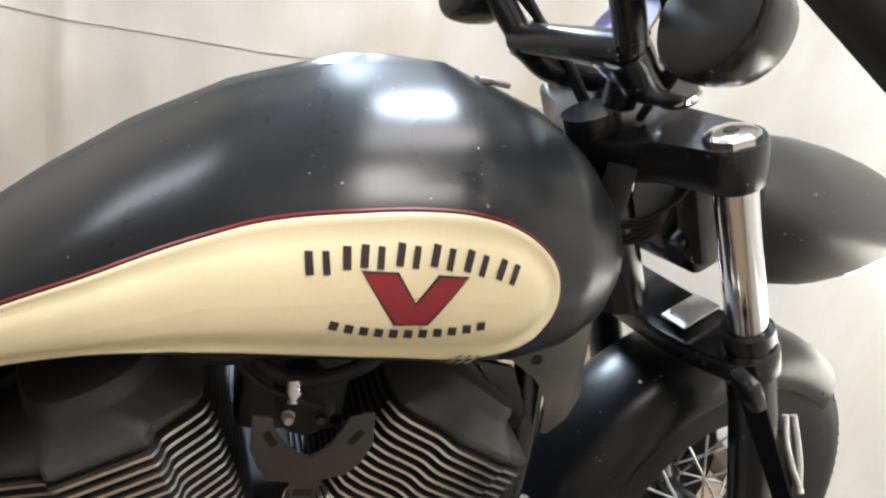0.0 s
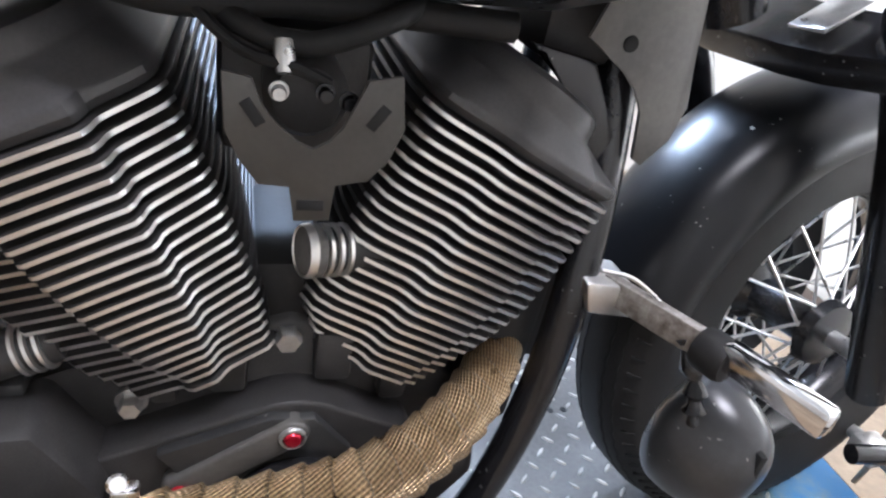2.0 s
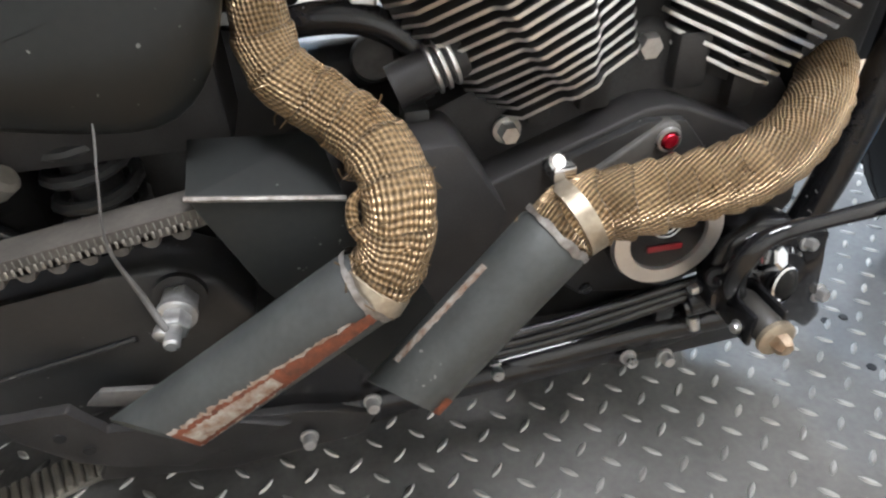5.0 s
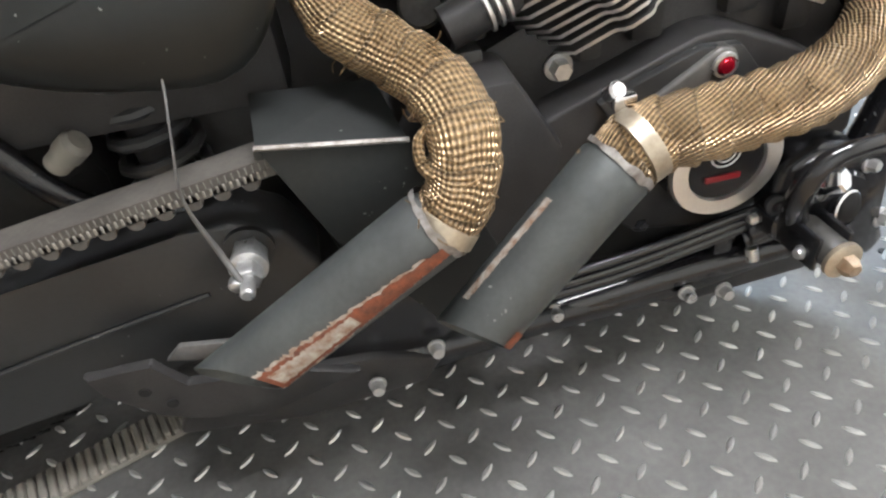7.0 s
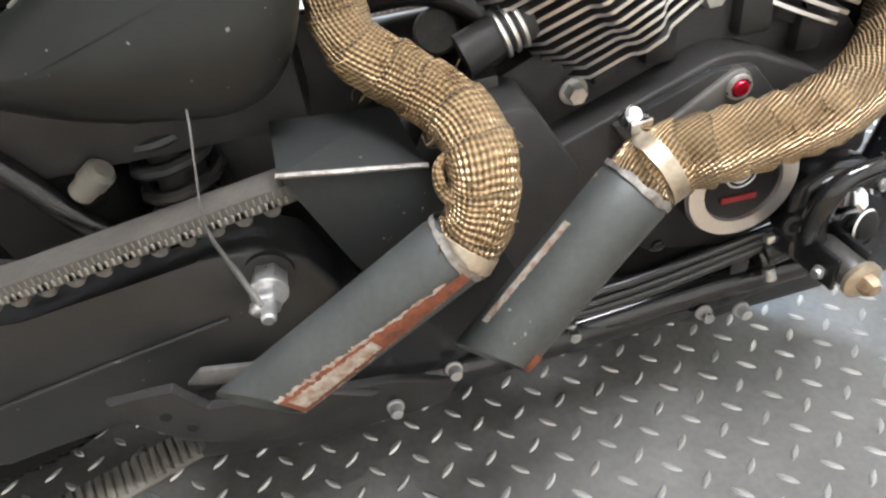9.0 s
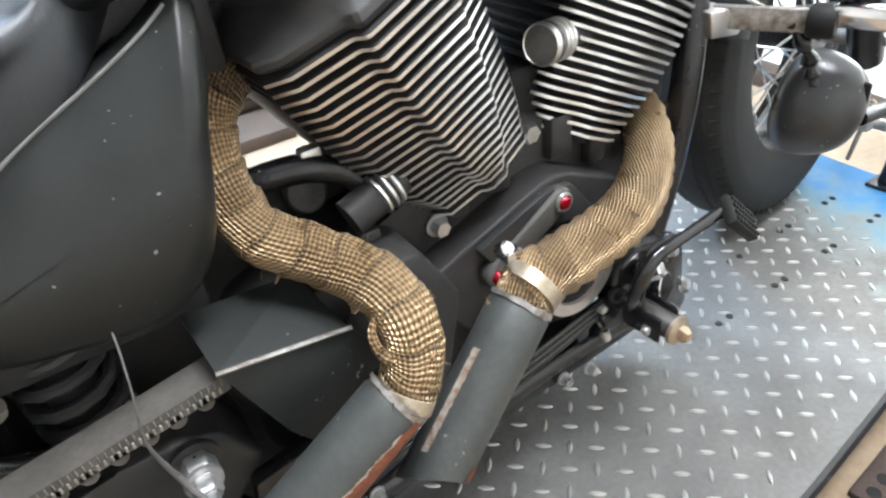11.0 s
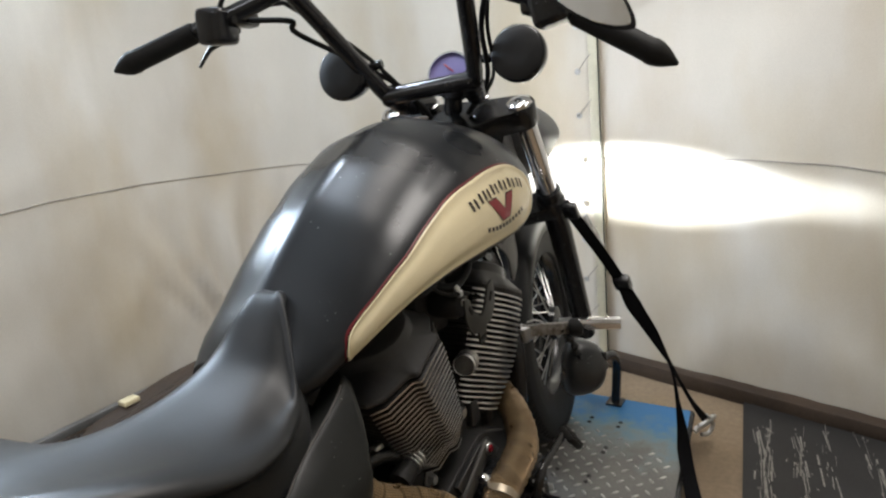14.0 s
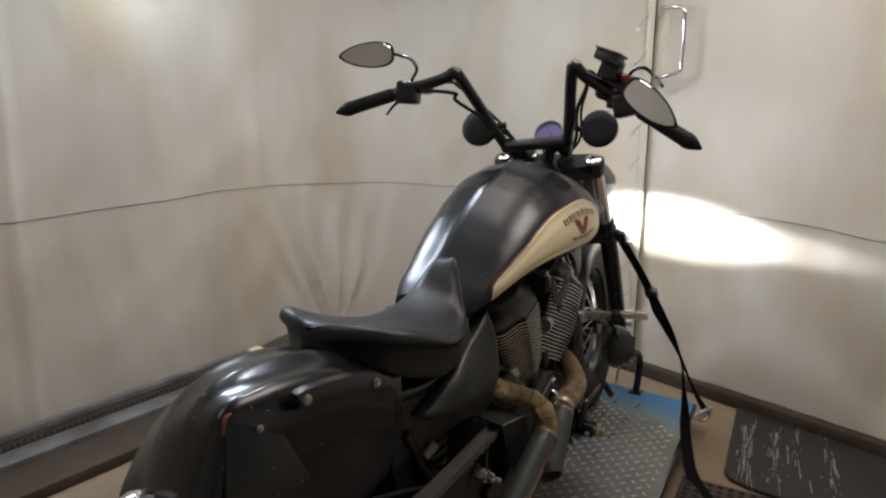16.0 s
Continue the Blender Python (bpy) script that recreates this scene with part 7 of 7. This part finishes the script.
def deck_things():
    chock = thing("wheel_chock", (1.12, -0.03, 0.0), "bent black steel tube wheel chock", "wheel chock")
    part("hoop", bm_tube([(0.01, -0.10, 0.0), (0.01, -0.105, 0.07), (0.0, -0.11, 0.14), (-0.04, -0.11, 0.185), (-0.10, -0.10, 0.20), (-0.16, -0.09, 0.20)], 0.014, 14), M["black"], chock)
    part("foot", bm_box((0.01, -0.10, 0.004), (0.05, 0.05, 0.008), 0.002), M["black"], chock)
    part("clamp", bm_box((-0.03, -0.04, 0.14), (0.05, 0.05, 0.03), 0.006), M["zinc"], chock)
    part("cross_bar", bm_tube([(-0.03, -0.09, 0.14), (-0.02, 0.03, 0.13), (-0.02, 0.12, 0.10)], 0.011, 12), M["zinc"], chock)
    part("post", bm_tube([(-0.02, 0.12, 0.0), (-0.02, 0.12, 0.14)], 0.014, 12, 1), M["black"], chock)
    strip = thing("ramp_strip", (-0.475, -0.131, 0.0), "pale ribbed plastic ramp strip on the deck", "ramp strip")
    rot = Matrix.Rotation(math.atan2(0.065, 0.163), 4, "Z")
    part("base_strip", bm_box((0, 0, 0.004), (0.24, 0.045, 0.008), 0.002, rot), M["soft_grey"], strip)
    for k in range(22):
        part("rib", bm_box((-0.112 + 0.0105 * k, 0, 0.010), (0.0082, 0.045, 0.008), 0.002, rot, 1), M["soft_grey"], strip)
    chain = thing("brass_snap_hook", (1.17, -0.048, 0.0), "small brass snap hook hanging on the wheel chock", "hook")
    part("ring", bm_tube([(0.0, 0.0, 0.146), (0.0, 0.016, 0.146 - 0.012), (0.0, 0.012, 0.146 - 0.036), (0.0, -0.008, 0.146 - 0.040), (0.0, -0.014, 0.146 - 0.018), (0.0, 0.0, 0.146)], 0.004, 8), M["brass"], chain)
    part("tail", bm_tube([(0.0, 0.0, 0.146 - 0.04), (0.005, 0.01, 0.071), (0.01, 0.02, 0.004)], 0.005, 8), M["brass"], chain)
    # mats on the floor
    m = thing("rubber_mat", (1.16, -0.90, FLOOR_Z), "worn black rubber floor mat with pale scrapes", "mat")
    rot = Matrix.Rotation(radians(7), 4, "Z")
    bm = bmesh.new()
    edge = [(0.285, 0.435), (-0.30, 0.372), (-0.345, 0.345), (-0.37, 0.28), (-0.42, -0.40), (0.03, -0.40), (0.115, -0.10)]
    low, high = [[bm.verts.new((x, y, z)) for x, y in edge] for z in (0.001, 0.014)]
    bm.faces.new(low)
    bm.faces.new(high[::-1])
    for k in range(len(edge)):
        bm.faces.new((low[k], high[k], high[(k + 1) % len(edge)], low[(k + 1) % len(edge)]))
    bmesh.ops.recalc_face_normals(bm, faces=list(bm.faces))
    bmesh.ops.bevel(bm, geom=list(bm.edges), offset=0.003, segments=2, affect="EDGES")
    part("sheet", bm, M["mat"], m)
    rng = random.Random(8)
    for k in range(170):
        x, y = rng.uniform(-0.30, 0.18), rng.choice((0.345, 0.345, 0.345, 0.255, 0.255, 0.19, 0.08)) + rng.gauss(0, 0.013)
        part("scrape", bm_box((x, y, 0.0146), (0.16 * rng.random() ** 3 + 0.008, 0.0008 + 0.0045 * rng.random() ** 2, 0.0012), 0.0004, rot @ Matrix.Rotation(rng.uniform(-0.1, 0.1), 4, "Z"), 1), M["paint_scrape"], m)
    p = thing("perforated_mat", (0.625, -0.52, FLOOR_Z), "brown perforated rubber mat", "mat")
    rot = Matrix.Rotation(radians(4), 4, "Z")
    part("sheet", bm_box((0, -0.06, 0.006), (0.26, 0.30, 0.012), 0.003, rot), M["brown_mat"], p)
    for i in range(8):
        for j in range(9):
            part("hole", bm_lathe([(0.010, 0.0), (0.0095, 0.0012), (0.006, 0.0008)], rot @ Matrix.Translation((-0.11 + 0.031 * i, -0.19 + 0.032 * j, 0.0118)), 10), M["hole"], p)
    roll = thing("rolled_cloth", (0.62, 1.43, -0.07), "dark brown rolled cloth at the curtain foot", "cloth")
    line = [(-0.36, 0.0, 0.020), (-0.25, 0.004, 0.045), (-0.10, -0.004, 0.058), (0.05, 0.006, 0.066), (0.22, 0.0, 0.070), (0.36, 0.01, 0.062)]
    part("roll", bm_tube(line, [0.018, 0.044, 0.056, 0.064, 0.068, 0.058], 16, 6), M["timber"], roll)
    part("loose_end", bm_tube([(-0.30, -0.03, 0.060), (-0.15, -0.055, 0.080), (0.05, -0.058, 0.100), (0.25, -0.05, 0.115)], [0.010, 0.018, 0.020, 0.016], 10), M["timber"], roll)
    tag = thing("paper_tag", (0.483, 1.42, 0.035), "small cream paper tag on the rolled cloth", "tag")
    part("sheet", bm_box((0, 0, 0.012), (0.06, 0.045, 0.020), 0.004), M["cream"], tag)
    plank = thing("dark_ledge", (-0.9, 1.30, FLOOR_Z), "dark grimy ledge with perforated rim beside the lift", "ledge")
    part("board", bm_box((0, 0, 0.02), (2.6, 0.20, 0.04), 0.004), M["timber"], plank)


deck_things()

# headlight beam on the curtain: a broad part and a thin one that reaches further
for watts, spread, high, aim, lean in ((150, 84, 0.25, (1.62, -0.215, 0.605), -8), (110, 112, 0.085, (1.62, -0.27, 0.60), -8), (7, 128, 1.0, (1.62, -0.30, 0.50), 0)):
    beam = bpy.data.lights.new("headlight_beam", "SPOT")
    beam.energy, beam.spot_size, beam.spot_blend, beam.color, beam.shadow_soft_size = watts, radians(spread), 0.35, (0.84, 0.92, 1.0), 0.02
    beam_ob = new("headlight_beam", beam)
    beam_ob.matrix_world = TURN @ look((1.03, 0.022, 0.86), aim, lean) @ Matrix.Diagonal((1.0, high, 1.0, 1.0))
lift()
